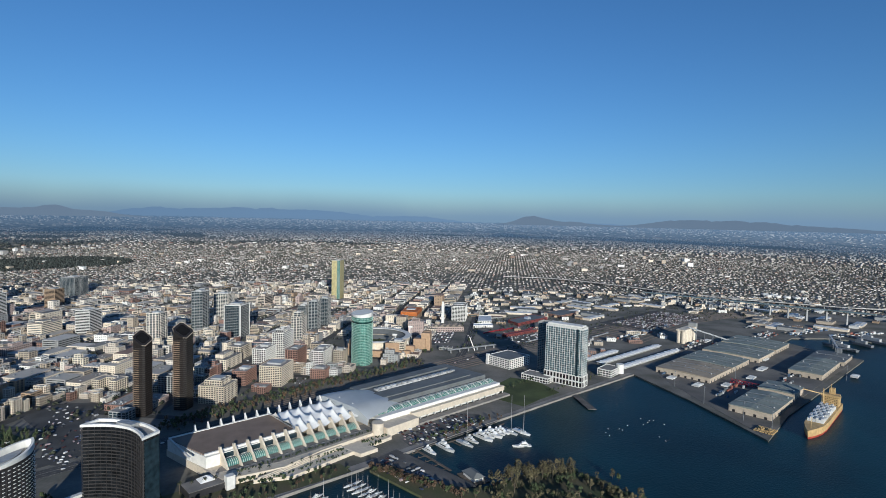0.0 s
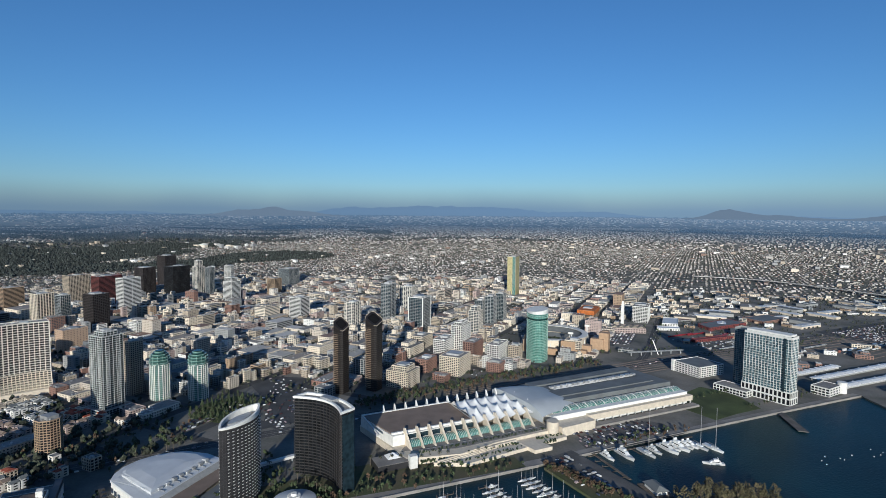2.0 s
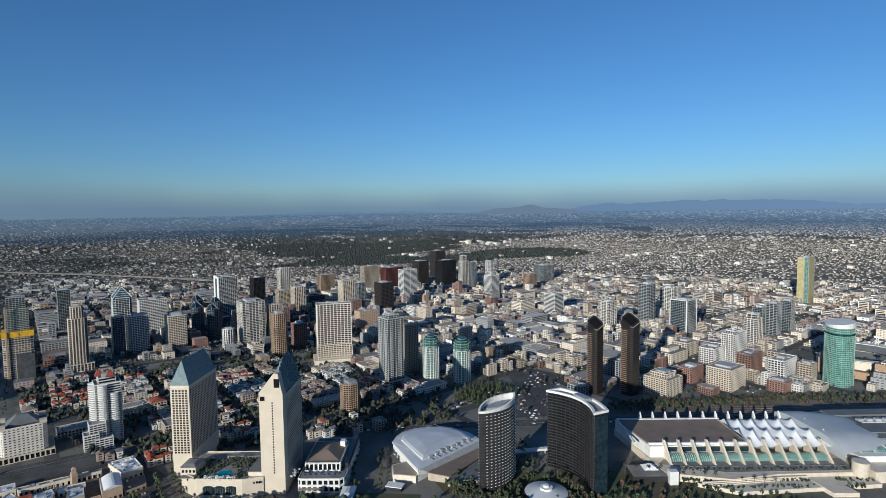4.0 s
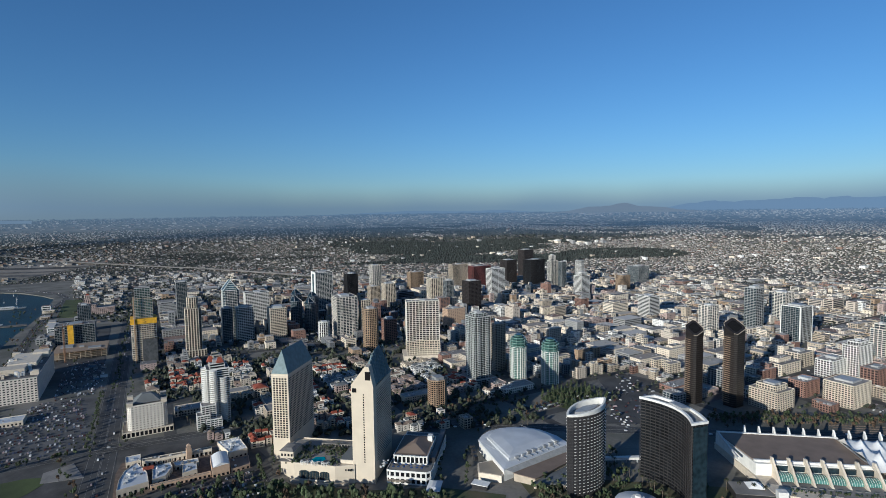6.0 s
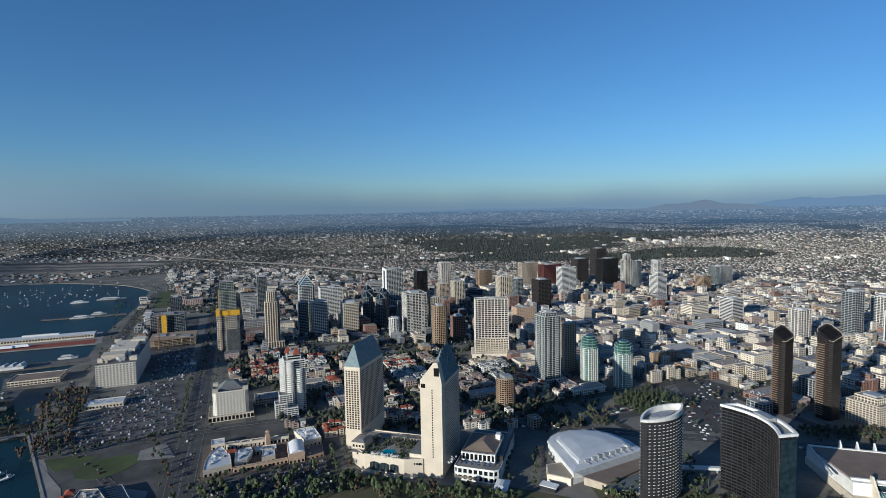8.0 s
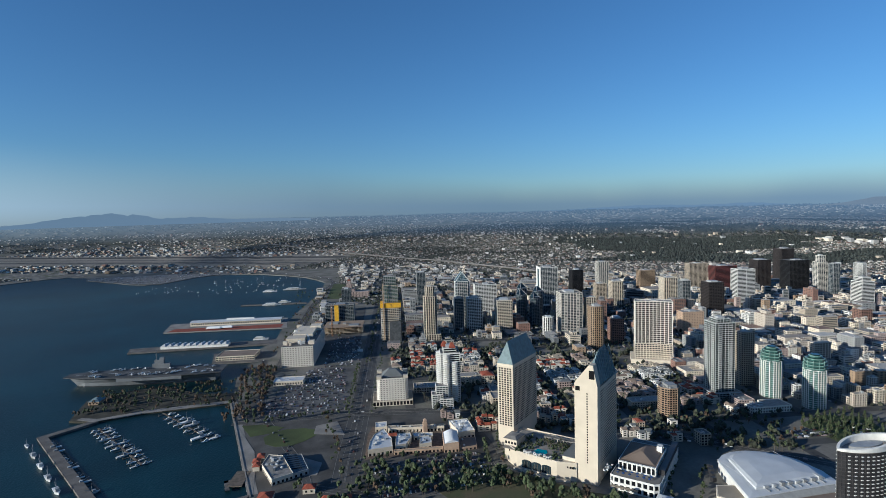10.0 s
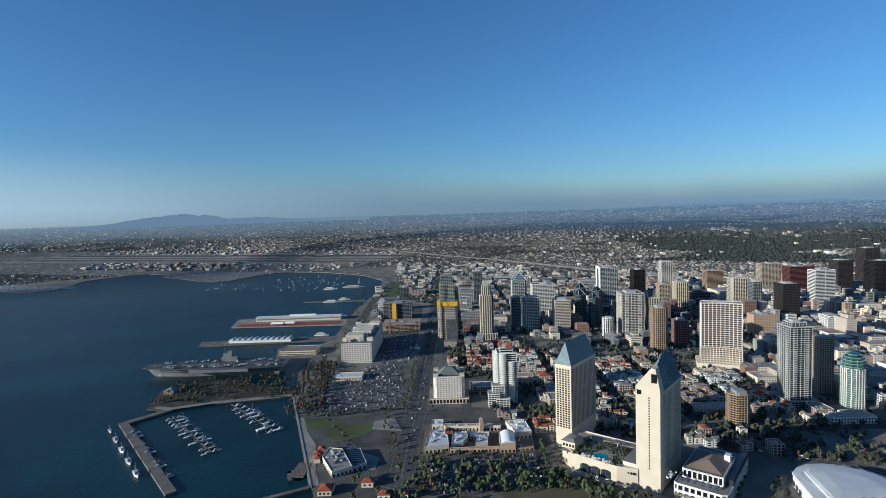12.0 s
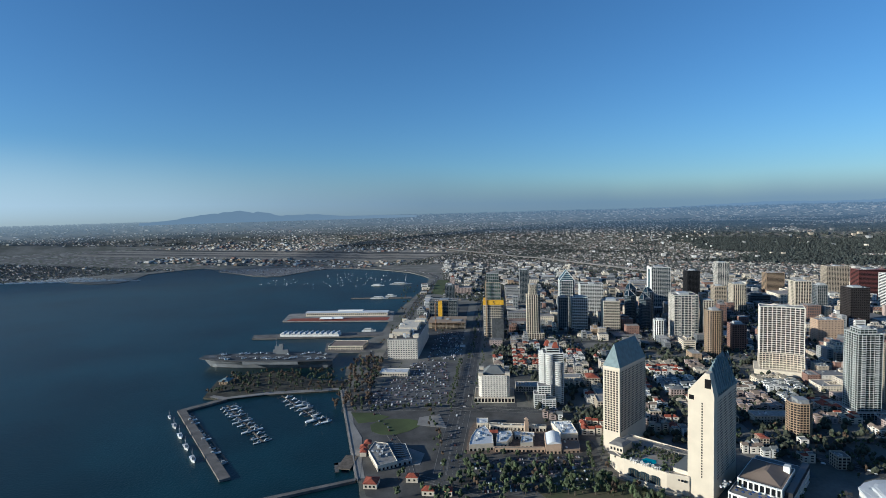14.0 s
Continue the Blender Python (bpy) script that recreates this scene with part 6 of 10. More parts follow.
        part("deck", Geo().beam((p.x, p.y, 27 + k * 1.6), (q_.x, q_.y, 28.6 + k * 1.6), 18, 3), M["copper"], b)


SMALL = {}


def shed_small(x, y, rn, yaw=None):
    """Industrial sheds: three shapes, shared."""
    k = rn.randrange(5)
    m = pose(x, y, 0, 0, 0, (QUAYS if yaw is None else yaw) + rn.choice((0, 90)))
    if k in SMALL:
        return copy_thing(SMALL[k], m)
    w, l, h = ((24, 40, 8), (34, 70, 10), (18, 26, 6), (44, 60, 9), (28, 90, 7))[k]
    t = thing("industrial_shed", x, y, 0, 0, ("white metal industrial shed", "long grey industrial shed with skylights", "small tan industrial building", "broad pale-roofed warehouse building", "long low tan freight shed")[k], "shed")
    t.matrix_world = m
    part("wall", Geo().box(-w / 2, w / 2, -l / 2, l / 2, 0, h), (M["white"], M["grey"], M["tan"], M["beige"], M["cream"])[k], t)
    part("roof", Geo().loft([[(-w / 2 - .5, s * l / 2, h), (0, s * l / 2, h + 1.8), (w / 2 + .5, s * l / 2, h), (w / 2 + .5, s * l / 2, h - .3), (-w / 2 - .5, s * l / 2, h - .3)] for s in (-1, 1)]),
         (M["roofpale"], M["roofgrey"], M["roofbrown"], M["roof"], M["roofpale"])[k], t)
    for j in range(4):
        part("roof_unit", Geo().box(w * 0.1, w * 0.25, -l * 0.4 + j * l * 0.22, -l * 0.33 + j * l * 0.22, h + 0.5, h + 2.6), M["unit"], t)
        part("door", Geo().box(w / 2 - 0.05, w / 2 + 0.1, -l * 0.4 + j * l * 0.22, -l * 0.3 + j * l * 0.22, 0, 4), M["dark"], t)
    TAKEN.append((x, y, max(w, l) * 0.5))
    SMALL[k] = t
    return t


terminal()
# ---- boats, piers and the carrier ----
def hull_rings(l, w, h, bow=0.35):
    lo = [(-w * 0.36, -l / 2, 0), (w * 0.36, -l / 2, 0), (w * 0.38, l * (0.5 - bow), 0), (0, l * 0.44, 0), (-w * 0.38, l * (0.5 - bow), 0)]
    hi = [(-w * 0.46, -l / 2, h * 0.85), (w * 0.46, -l / 2, h * 0.85), (w / 2, l * (0.5 - bow), h), (0, l / 2, h * 1.25), (-w / 2, l * (0.5 - bow), h)]
    return [lo, hi]


def motor_yacht(l, label, group):
    t = thing("motor_yacht", 0, 0, -2.8, 0, label, "boat", group)
    w, h = l * 0.24, l * 0.10
    part("hull", Geo().loft(hull_rings(l, w, h)), M["hull"], t)
    c = Geo().loft([[(-w * .36, -l * .36, h * .9), (w * .36, -l * .36, h * .9), (w * .34, l * .18, h), (-w * .34, l * .18, h)],
                    [(-w * .34, -l * .32, h * 1.9), (w * .34, -l * .32, h * 1.9), (w * .28, l * .06, h * 1.9), (-w * .28, l * .06, h * 1.9)]])
    cabin = part("cabin", c, M["hull"], t)
    part("cabin_windows", Geo().box(-w * .37, w * .37, -l * .26, l * .06, h * 1.3, h * 1.6), M["glass"], cabin, "dark cabin windows")
    bridge = part("flybridge", Geo().box(-w * .28, w * .28, -l * .24, -l * .02, h * 1.9, h * 2.6), M["hull"], t)
    part("arch", Geo().box(-w * .26, w * .26, -l * .22, -l * .18, h * 2.6, h * 3.3), M["hull"], bridge)
    return t


def sail_boat(l, label, group, mast=1.3):
    t = thing("sailing_boat", 0, 0, -2.8, 0, label, "boat", group)
    w, h = l * 0.26, l * 0.09
    part("hull", Geo().loft(hull_rings(l, w, h, 0.5)), M["hull"], t)
    part("cabin", Geo().box(-w * .22, w * .22, -l * .1, l * .18, h, h * 1.6), M["hull"], t)
    pole = part("mast", Geo().cyl(0, l * .08, l * .012, h, l * mast, 6, l * .006), M["unit"], t)
    part("boom", Geo().beam((0, l * .08, h * 2.2), (0, -l * .3, h * 2.2), l * .02), M["navy"], pole, "boom with a furled navy sail")
    return t


def fishing_boat(l, label, group):
    t = thing("fishing_boat", 0, 0, -2.8, 0, label, "boat", group)
    w, h = l * 0.28, l * 0.12
    part("hull", Geo().loft(hull_rings(l, w, h)), M["hull"], t)
    part("wheelhouse", Geo().box(-w * .3, w * .3, l * .02, l * .24, h, h * 2.4), M["unit"], t)
    pole = part("mast", Geo().cyl(0, 0, l * .014, h, l * .75, 6, l * .008), M["steel"], t)
    part("boom", Geo().beam((0, 0, h * 2), (0, -l * .4, h * 3.5), l * .018), M["steel"], pole)
    return t


class Fleet:
    def __init__(self, make):
        self.make, self.used = make, [False] * len(make)

    def at(self, k, x, y, yaw):
        if not self.used[k]:
            self.used[k] = True
            self.make[k].matrix_world = pose(x, y, -2.8, 0, 0, yaw)
        else:
            copy_thing(self.make[k], pose(x, y, -2.8, 0, 0, yaw))


def dock(a, b, w=2.4, fingers=0, reach=9, side=(-1, 1), name="floating_dock"):
    d = Vector(b) - Vector(a)
    l = d.length
    t = thing(name, a[0], a[1], 0, math.degrees(math.atan2(-d.x, d.y)), "grey timber floating dock with finger berths", "dock", kind="structure")
    part("walkway", Geo().box(-w / 2, w / 2, 0, l, -2.5, -1.9), M["timber"], t)
    for k in range(fingers):
        y = (k + 0.5) * l / fingers
        for s in side:
            berth = part("finger", Geo().box(min(0, s * reach), max(0, s * reach), y - 0.5, y + 0.5, -2.5, -2.0), M["timber"], t)
            part("pile", Geo().cyl(s * reach, y, 0.25, -4, 0.6, 6), M["timber"], berth)
    return t, l


def harbour():
    rn = random.Random(17)
    g = "boats of the fishing harbour"
    fl = Fleet([fishing_boat(17, "white fishing boat with a tall mast", g), fishing_boat(12, "small white fishing boat", g), motor_yacht(13, "small white motor cruiser at a dock", g), fishing_boat(24, "large blue-grey fishing vessel at the jetty", g)])
    for a, b, n, ks in (((-922, -354), (-763, -245), 12, (0, 1, 2)), ((-963, -272), (-823, -171), 9, (0, 1, 2, 3)), ((-890, -400), (-700, -272), 12, (1, 0))):
        d = Vector(b) - Vector(a)
        yaw = math.degrees(math.atan2(-d.x, d.y))
        t, l = dock(a, b, 2.4, n, 11, (-1, 1) if ks != (1, 0) else (1,))
        u, q = d.normalized(), Vector((d.y, -d.x)).normalized()
        for k in range(n):
            for s in ((-1, 1) if ks != (1, 0) else (1,)):
                if rn.random() < 0.86:
                    p = Vector(a) + u * ((k + 0.85) * l / n) + q * s * 7.5
                    fl.at(rn.choice(ks), p.x, p.y, yaw - 90 * s + rn.choice((0, 180)))
    for k in range(5):
        p = Vector((-885, -428)) + Vector((0.835, 0.55)) * (k * 48 + 8) + Vector((0.55, -0.835)) * -0
        fl.at(3 if k else 0, p.x + 4, p.y - 5.5, -57)
    # gardens pier at the quay
    t = thing("small_pier", -664, -112, 0, 12, "small concrete viewing pier on piles", "pier", kind="structure")
    part("deck", Geo().box(-22, 4, -14, -9, -0.6, 0.4).box(-22, -16, -14, 8, -0.6, 0.4), M["quay"], t)
    # west marina below the convention hall
    g2 = "boats of the marina"
    f2 = Fleet([sail_boat(13, "white sloop with bare mast at its berth", g2), motor_yacht(14, "white motor cruiser in the marina", g2), sail_boat(17, "long white sailing yacht at its berth", g2, 1.45)])
    for a, b in (((-110, 645), (-35, 570)), ((-150, 610), (-75, 535)), ((-190, 575), (-115, 500))):
        d = Vector(b) - Vector(a)
        yaw = math.degrees(math.atan2(-d.x, d.y))
        t, l = dock(a, b, 2.4, 11, 11)
        u, q = d.normalized(), Vector((d.y, -d.x)).normalized()
        for k in range(11):
            for s in (-1, 1):
                if rn.random() < 0.9:
                    p = Vector(a) + u * ((k + 0.75) * l / 11) + q * s * 7
                    f2.at(rn.choice((0, 0, 1, 2)), p.x, p.y, yaw - 90 * s)
    # landing with the large yachts
    g3 = "large yachts at the landing"
    big = Fleet([motor_yacht(38, "large white motor yacht moored at the landing", g3), motor_yacht(28, "white motor yacht moored at the landing", g3), sail_boat(34, "long sailing yacht with a very tall mast", g3, 1.75)])
    dock((-34, 743), (14, 682), 4, 5, 12, (1,))
    dock((4, 764), (100, 848), 3, 4, 20, (1,))
    for k, x, y, yaw in ((0, 8, 748, -140), (2, 36, 765, -140), (1, 46, 776, -138), (0, 64, 787, -138), (1, 71, 796, -138), (0, 79, 800, -137), (1, 88, 808, -138), (1, 95, 813, -138),
                         (2, 105, 812, -140), (2, 124, 812, -140), (1, -14, 736, -140), (1, 116, 762, 100)):
        big.at(k, x, y, yaw)
    bp, by = [], []
    for i in range(5):
        for j in range(12):
            if rn.random() < 0.6:
                p = Vector((-78, 698)) + Vector((0.735, -0.678)) * (j * 8.2) + Vector((0.678, 0.735)) * (i * 8.5 - 14)
                bp.append((p.x, p.y, 0.4))
                by.append(radians(rn.choice((47, 137))) + rn.uniform(-0.1, 0.1))
    k = np.random.RandomState(3).uniform(0.6, 1.3, (len(bp), 1))
    scatter("trailer_boats", CAR_V, CAR_F, bp, np.tile((7.5, 2.5, 2.0), (len(bp), 1)) * k, np.array(by), M["cars"], "white and dark boats and vans parked in the yard")
    r = thing("boathouse", 42, 664, -2.0, -60, "grey-roofed floating ferry landing house", "building")
    part("float", Geo().box(-18, 18, -13, 13, -0.8, 0.4), M["timber"], r)
    part("wall", Geo().box(-12, 12, -7, 7, 0.4, 5), M["white"], r)
    part("roof", Geo().loft([[(-14, -9, 5), (14, -9, 5), (14, 9, 5), (-14, 9, 5)], [(-8, -1, 9.5), (8, -1, 9.5), (8, 1, 9.5), (-8, 1, 9.5)]]), M["roofgrey"], r)
    for k in range(6):
        part("rail_post", Geo().box(-17 + k * 6.6, -16.6 + k * 6.6, 12.4, 12.8, 0.4, 1.6), M["white"], r)
    # south embarcadero pier and buoys
    p = thing("fishing_pier", 255, 963, 0, -45, "low grey concrete fishing pier", "pier", kind="structure")
    part("deck", Geo().prism([(-26, 22), (-26, 8), (30, -34), (40, -24)], -0.7, 0.3), M["quay"], p)
    bproto = None
    for k in range(14):
        x, y = 260 + rn.uniform(-60, 110), 850 + rn.uniform(-70, 60)
        if bproto is None:
            bproto = thing("buoy", x, y, -2.6, 0, "small white mooring buoy", "buoy", "mooring buoys")
            part("float", Geo().cyl(0, 0, 0.9, -0.2, 0.9, 8, 0.5), M["hull"], bproto)
        else:
            copy_thing(bproto, pose(x, y, -2.6))
    # anchorage
    g4 = "boats at anchor"
    f4 = Fleet([sail_boat(12, "white sailing boat at anchor", g4, 1.3), sail_boat(15, "larger white sailing boat at anchor", g4, 1.3), motor_yacht(13, "white motor boat at anchor", g4)])
    n = 0
    while n < 90:
        a, b = rn.uniform(-2960, -2380), rn.uniform(-800, -90)
        if b > -90 or (a < -2750 and b < -600) or (a > -2500 and b < -560) or (b + 0.9 * (a + 2400) > 120 and a < -2700 and b > -150):
            continue
        f4.at(rn.choice((0, 0, 1, 2)), a, b, rn.uniform(60, 120))
        n += 1
    pos, size = [], []
    for _ in range(620):
        u, v = rn.random(), rn.random()
        a, b = -2880 - 380 * u * v - 60 * u, -1580 - 820 * u + 60 * v
        pos.append((a, b, -2.6))
        size.append((5.0, 14, 3.6))
    scatter("marina_boats", BOX_V, BOX_F, pos, size, np.full(len(pos), radians(20)), M["hull"], "rows of white boats in a far marina")
    pos = [(x, y, -1) for x, y, z in pos]
    scatter("marina_masts", BOX_V, BOX_F, pos, np.full((len(pos), 3), (0.4, 0.4, 12.0)), np.zeros(len(pos)), M["hull"], "bare masts of a far marina")


def carrier():
    t = thing("aircraft_carrier", -1160, -345, -2.6, GRID, "grey museum aircraft carrier with a dark flight deck", "ship")
    # bow towards local -y
    def ring(z, k, bow):
        return [(-16 * k, 128), (16 * k, 128), (17 * k, 40), (17 * k, -70), (10 * k, -120), (0, -bow), (-10 * k, -120), (-17 * k, -70), (-17 * k, 40)]
    part("hull", Geo().loft([[(x, y, z) for x, y in ring(z, k, b)][::-1] for z, k, b in ((-1, 0.9, 138), (8, 1, 146), (15, 1.35, 152), (19, 1.6, 156))]), M["navy"], t)
    part("flight_deck", Geo().prism([(-30, 140), (26, 142), (33, 90), (36, 0), (31, -70), (18, -140), (12, -157), (-14, -157), (-24, -110), (-34, -40), (-42, 20), (-40, 90)][::-1], 19, 20.4), M["deck"], t)
    part("sponson", Geo().box(-38, -24, -20, 80, 13, 19), M["navy"], t)
    part("sponson", Geo().box(24, 34, -50, 70, 13, 19), M["navy"], t)
    part("waterline", Geo().loft([[(x * 0.93, y, z) for x, y in ring(0, 1, 139)][::-1] for z in (-1, 1.2)]), M["dark"], t)
    # island on the starboard side, away from the town's quay
    part("island", Geo().box(-30, -22, -6, 28, 20.4, 30).box(-29, -23, -2, 16, 30, 37), M["navy"], t, "grey superstructure island")
    part("funnel", Geo().box(-28, -23, 8, 17, 37, 42), M["navy"], t)
    part("mast", Geo().cyl(-25, 2, 0.8, 37, 58, 6, 0.4), M["navy"], t)
    part("mast_yard", Geo().beam((-31, 2, 50), (-19, 2, 50), 0.6), M["navy"], t)
    for k in range(9):
        part("deck_line", Geo().box(-1 + k * 0.1, 0.2 + k * 0.1, -140 + k * 30, -122 + k * 30, 20.41, 20.45), M["hull"], t)
    rn = random.Random(6)
    proto = None
    for k in range(30):
        x, y = rn.choice((-1, 1)) * rn.uniform(12, 30), -120 + k * 8.4
        if -34 < x < -16 and -16 < y < 40:
            x = 24
        m = t.matrix_world @ pose(x * 0.9, y, 20.45, 0, 0, rn.choice((60, 120, 90, 240)))
        if proto is None:
            proto = thing("parked_aircraft", 0, 0, 0, 0, "pale grey naval aircraft parked on the flight deck", "aircraft", "aircraft on the deck")
            part("fuselage", Geo().loft([[(-0.2, 7, 2), (0.2, 7, 2), (0.2, 7, 2.3), (-0.2, 7, 2.3)], [(-1.1, 2, 1.2), (1.1, 2, 1.2), (0.8, 2, 3.2), (-0.8, 2, 3.2)], [(-0.9, -6, 1.6), (0.9, -6, 1.6), (0.6, -6, 2.9), (-0.6, -6, 2.9)]]), M["hull"], proto)
            part("wing", Geo().prism([(-6, -2.5), (0, 1.5), (6, -2.5), (6, -4), (0, -2.5), (-6, -4)][::-1], 2, 2.3), M["unit"], proto)
            part("tail_fin", Geo().prism([(-0.1, -6.5), (0.1, -6.5), (0.1, -4), (-0.1, -4)], 2.8, 5.2), M["unit"], proto)
            part("landing_gear", Geo().box(-1.6, -1.3, -1, -0.6, 0, 2).box(1.3, 1.6, -1, -0.6, 0, 2).box(-0.15, 0.15, 4, 4.4, 0, 1.8), M["dark"], proto)
            proto.matrix_world = m
        else:
            copy_thing(proto, m)


def piers():
    def pier(name, pts, label, m="quay"):
        t = tagged(Geo().prism(pts, -2.4, 0.2).obj(name, M[m]), label, "pier", kind="structure")
        return t
    pier("cruise_pier", [(-1762, -459), (-1640, -450), (-1592, -113), (-1747, -119)], "broad cruise pier with reddish paving", "pave")
    pier("harbour_pier", [(-1462, -478), (-1415, -470), (-1400, -125), (-1450, -130)], "narrow concrete harbour pier")
    pier("navy_pier", [(-1345, -262), (-1255, -250), (-1240, -150), (-1335, -150)], "navy pier beside the carrier")
    pier("old_pier", [(-2060, -300), (-2045, -300), (-2015, -70), (-2040, -70)], "narrow old harbour pier")
    tagged(Geo().prism([(-1640, -440), (-1602, -130), (-1650, -126), (-1680, -430)], 0.2, 0.3).obj("pier_paving", M["redroof"]), "red brick pier paving", "pavement", kind="structure")
    t = thing("cruise_terminal", -1708, -262, 0, GRID, "long cruise terminal shed with a pale roof", "terminal")
    part("wall", Geo().box(-17, 17, -130, 130, 0, 11), M["cream"], t)
    part("roof", Geo().loft([[(-19, s * 132, 11), (0, s * 132, 14), (19, s * 132, 11), (19, s * 132, 10.5), (-19, s * 132, 10.5)] for s in (-1, 1)]), M["roofpale"], t)
    part("clerestory", Geo().box(-4, 4, -30, 50, 13.5, 17), M["white"], t)
    window_grid(t, "x", 17, -128, 128, 2, 10, 40, 1, 4, 4, M["glass"])
    for y in (-120, -40):
        e = thing("event_tent", -1650 + 5, -310 + y * 0.4 + 40, 0, GRID, "white peaked event tent on the pier", "tent")
        part("canopy", Geo().loft([[(p, q, 3) for p, q in rect(14, 40)], [(p, q, 8) for p, q in rect(2, 34)]]), M["sail"], e)
        for sx in (-6.5, 6.5):
            part("pole", Geo().box(sx - 0.2, sx + 0.2, -19, -18.6, 0, 3), M["white"], e)
    t = thing("pier_pavilion", -1430, -300, 0, GRID, "white pier building with a zigzag roof", "pavilion")
    part("wall", Geo().box(-10, 12, -100, 60, 0.2, 7), M["white"], t)
    for k in range(11):
        part("roof_fold", Geo().loft([[(-12, -100 + k * 14.5, 7), (14, -100 + k * 14.5, 7), (14, -88 + k * 14.5, 7), (-12, -88 + k * 14.5, 7)], [(-12, -91 + k * 14.5, 11), (14, -91 + k * 14.5, 13), (14, -88 + k * 14.5, 13), (-12, -88 + k * 14.5, 11)]]), M["roofpale"], t)
    t = thing("navy_shed", -1292, -200, 0, GRID, "flat pale navy pier building", "building")
    storeys(t, rect(54, 84), 0, 9, M["cream"], M["glass"], floor=4.5, band=2, bay=6, pier=1.2, roof=M["roofbrown"])
    for x, y, l in ((-1470, -170, 40), (-2030, -190, 70), (-2420, -130, 100), (-2390, -230, 60), (-2075, -150, 45)):
        f = thing("harbour_ship", x, y, -2.6, GRID, "white harbour excursion ship at its pier", "ship", "ships along the embarcadero")
        part("hull", Geo().loft(hull_rings(l, l * 0.16, 4)), M["hull"], f)
        part("deckhouse", Geo().box(-l * .06, l * .06, -l * .38, l * .25, 3.5, 7).box(-l * .05, l * .05, -l * .3, l * .15, 7, 9.5), M["hull"], f)
        part("window_band", Geo().box(-l * .062, l * .062, -l * .36, l * .23, 4.6, 5.8), M["glass"], f)


harbour()
carrier()
piers()
# ---- roads, lots, parks ----
def road(name, pts, w, label, material="asphalt", z=0.12):
    """A road along a line of points, with pale edge lines."""
    g = Geo()
    ps = [Vector(p) for p in pts]
    left, right = [], []
    for i, p in enumerate(ps):
        d = (ps[min(i + 1, len(ps) - 1)] - ps[max(i - 1, 0)]).normalized()
        q = Vector((d.y, -d.x)) * w / 2
        left.append(p - q)
        right.append(p + q)
    for i in range(len(ps) - 1):
        g.loft([[(*left[i], 0), (*right[i], 0), (*right[i], z), (*left[i], z)], [(*left[i + 1], 0), (*right[i + 1], 0), (*right[i + 1], z), (*left[i + 1], z)]])
    ob = tagged(g.obj(name, M[material]), label, "road", kind="structure")
    if w > 12:
        lines = Geo()
        for off in ([-0.46, -0.23, -0.02, 0.02, 0.23, 0.46] if w > 20 else [-0.42, 0, 0.42]):
            for i in range(len(ps) - 1):
                a, b = left[i].lerp(right[i], off + 0.5), left[i + 1].lerp(right[i + 1], off + 0.5)
                k = 1 if abs(off) in (0.46, 0.42, 0.02) else max(1, int((b - a).length / 9))
                for j in range(k):
                    p, q = a.lerp(b, j / k), a.lerp(b, (j + (1 if k == 1 else 0.5)) / k)
                    lines.beam((*p, z + 0.01), (*q, z + 0.01), 0.45, 0.06)
        tagged(lines.obj("road_marking", M["pave"], ob), kind="stuff")
    return ob


AREAS = []


def area(name, pts, material, label, z=0.06, category="pavement"):
    AREAS.append(name)
    z += 0.012 * len(AREAS)
    return tagged(Geo().prism(pts, -0.5, z).obj(name, M[material]), label, category, kind="structure")


road("road_coast", [(-640, 12), (-703, 20), (-850, 43), (-1400, 116), (-2379, 245), (-3100, 330)], 34, "wide dark coast highway")
road("road_harbour", [(-880, -150), (-866, 33), (-817, 262), (-740, 380), (-560, 560), (-440, 690), (-392, 742), (-200, 960), (146, 1327), (420, 1600), (760, 1930)], 26, "harbour drive with several lanes", z=0.16)
road("road_avenue", [(40, 1250), (63, 1381), (159, 2236), (206, 2782), (240, 3150)], 24, "straight avenue running inland", z=0.2)
road("road_quay", [(-1250, -140), (-900, -110), (-700, -40), (-640, -30), (-590, 60)], 14, "embarcadero road by the water", z=0.2)
road("road_bayside", [(-1180, -100), (-1420, -88), (-1900, -50), (-2300, -6), (-2560, 40), (-2740, 14), (-2880, -50), (-3080, -220), (-3230, -460), (-3290, -640)], 24, "curving bayside boulevard", z=0.24)
road("road_hillside", [(-2300, 330), (-2650, 520), (-3000, 560), (-3180, 420), (-3230, 200)], 16, "curving link road below the freeway", z=0.26)
road("road_market", [(-676, 30), (-650, 196), (-600, 190)], 18, "street behind the waterfront market", z=0.22)
for k in range(7):
    road("rail_track", [(-300 + k * 7, 905 - k * 5), (130 + k * 9, 1345 - k * 9), (520 + k * 14, 1690 - k * 12)], 3.2, "rusty railway track in dark ballast", "roofbrown", 0.3)
for k in range(10):
    road("rail_track", [(430 + k * 12, 1560 - k * 12), (560 + k * 13, 1690 - k * 10), (740 + k * 10, 1850 - k * 9), (980, 1985 - k * 13), (1250, 2030 - k * 16)], 3.0, "rusty railway track in dark ballast", "roofbrown", 0.3 + k * 0.01)
area("waterfront_paving", [(-985, -164), (-860, -138), (-645, -92), (-598, -80), (-560, 0), (-520, 80), (-600, 100), (-660, 210), (-700, 215), (-820, 210), (-880, 60), (-890, -20), (-960, -100)], "wornpave", "worn dark waterfront paving", 0.02)
area("parking_lot", [(-937, -113), (-874, -42), (-877, 26), (-1130, 58), (-1145, -20), (-1060, -78)], "lot", "large asphalt parking lot")
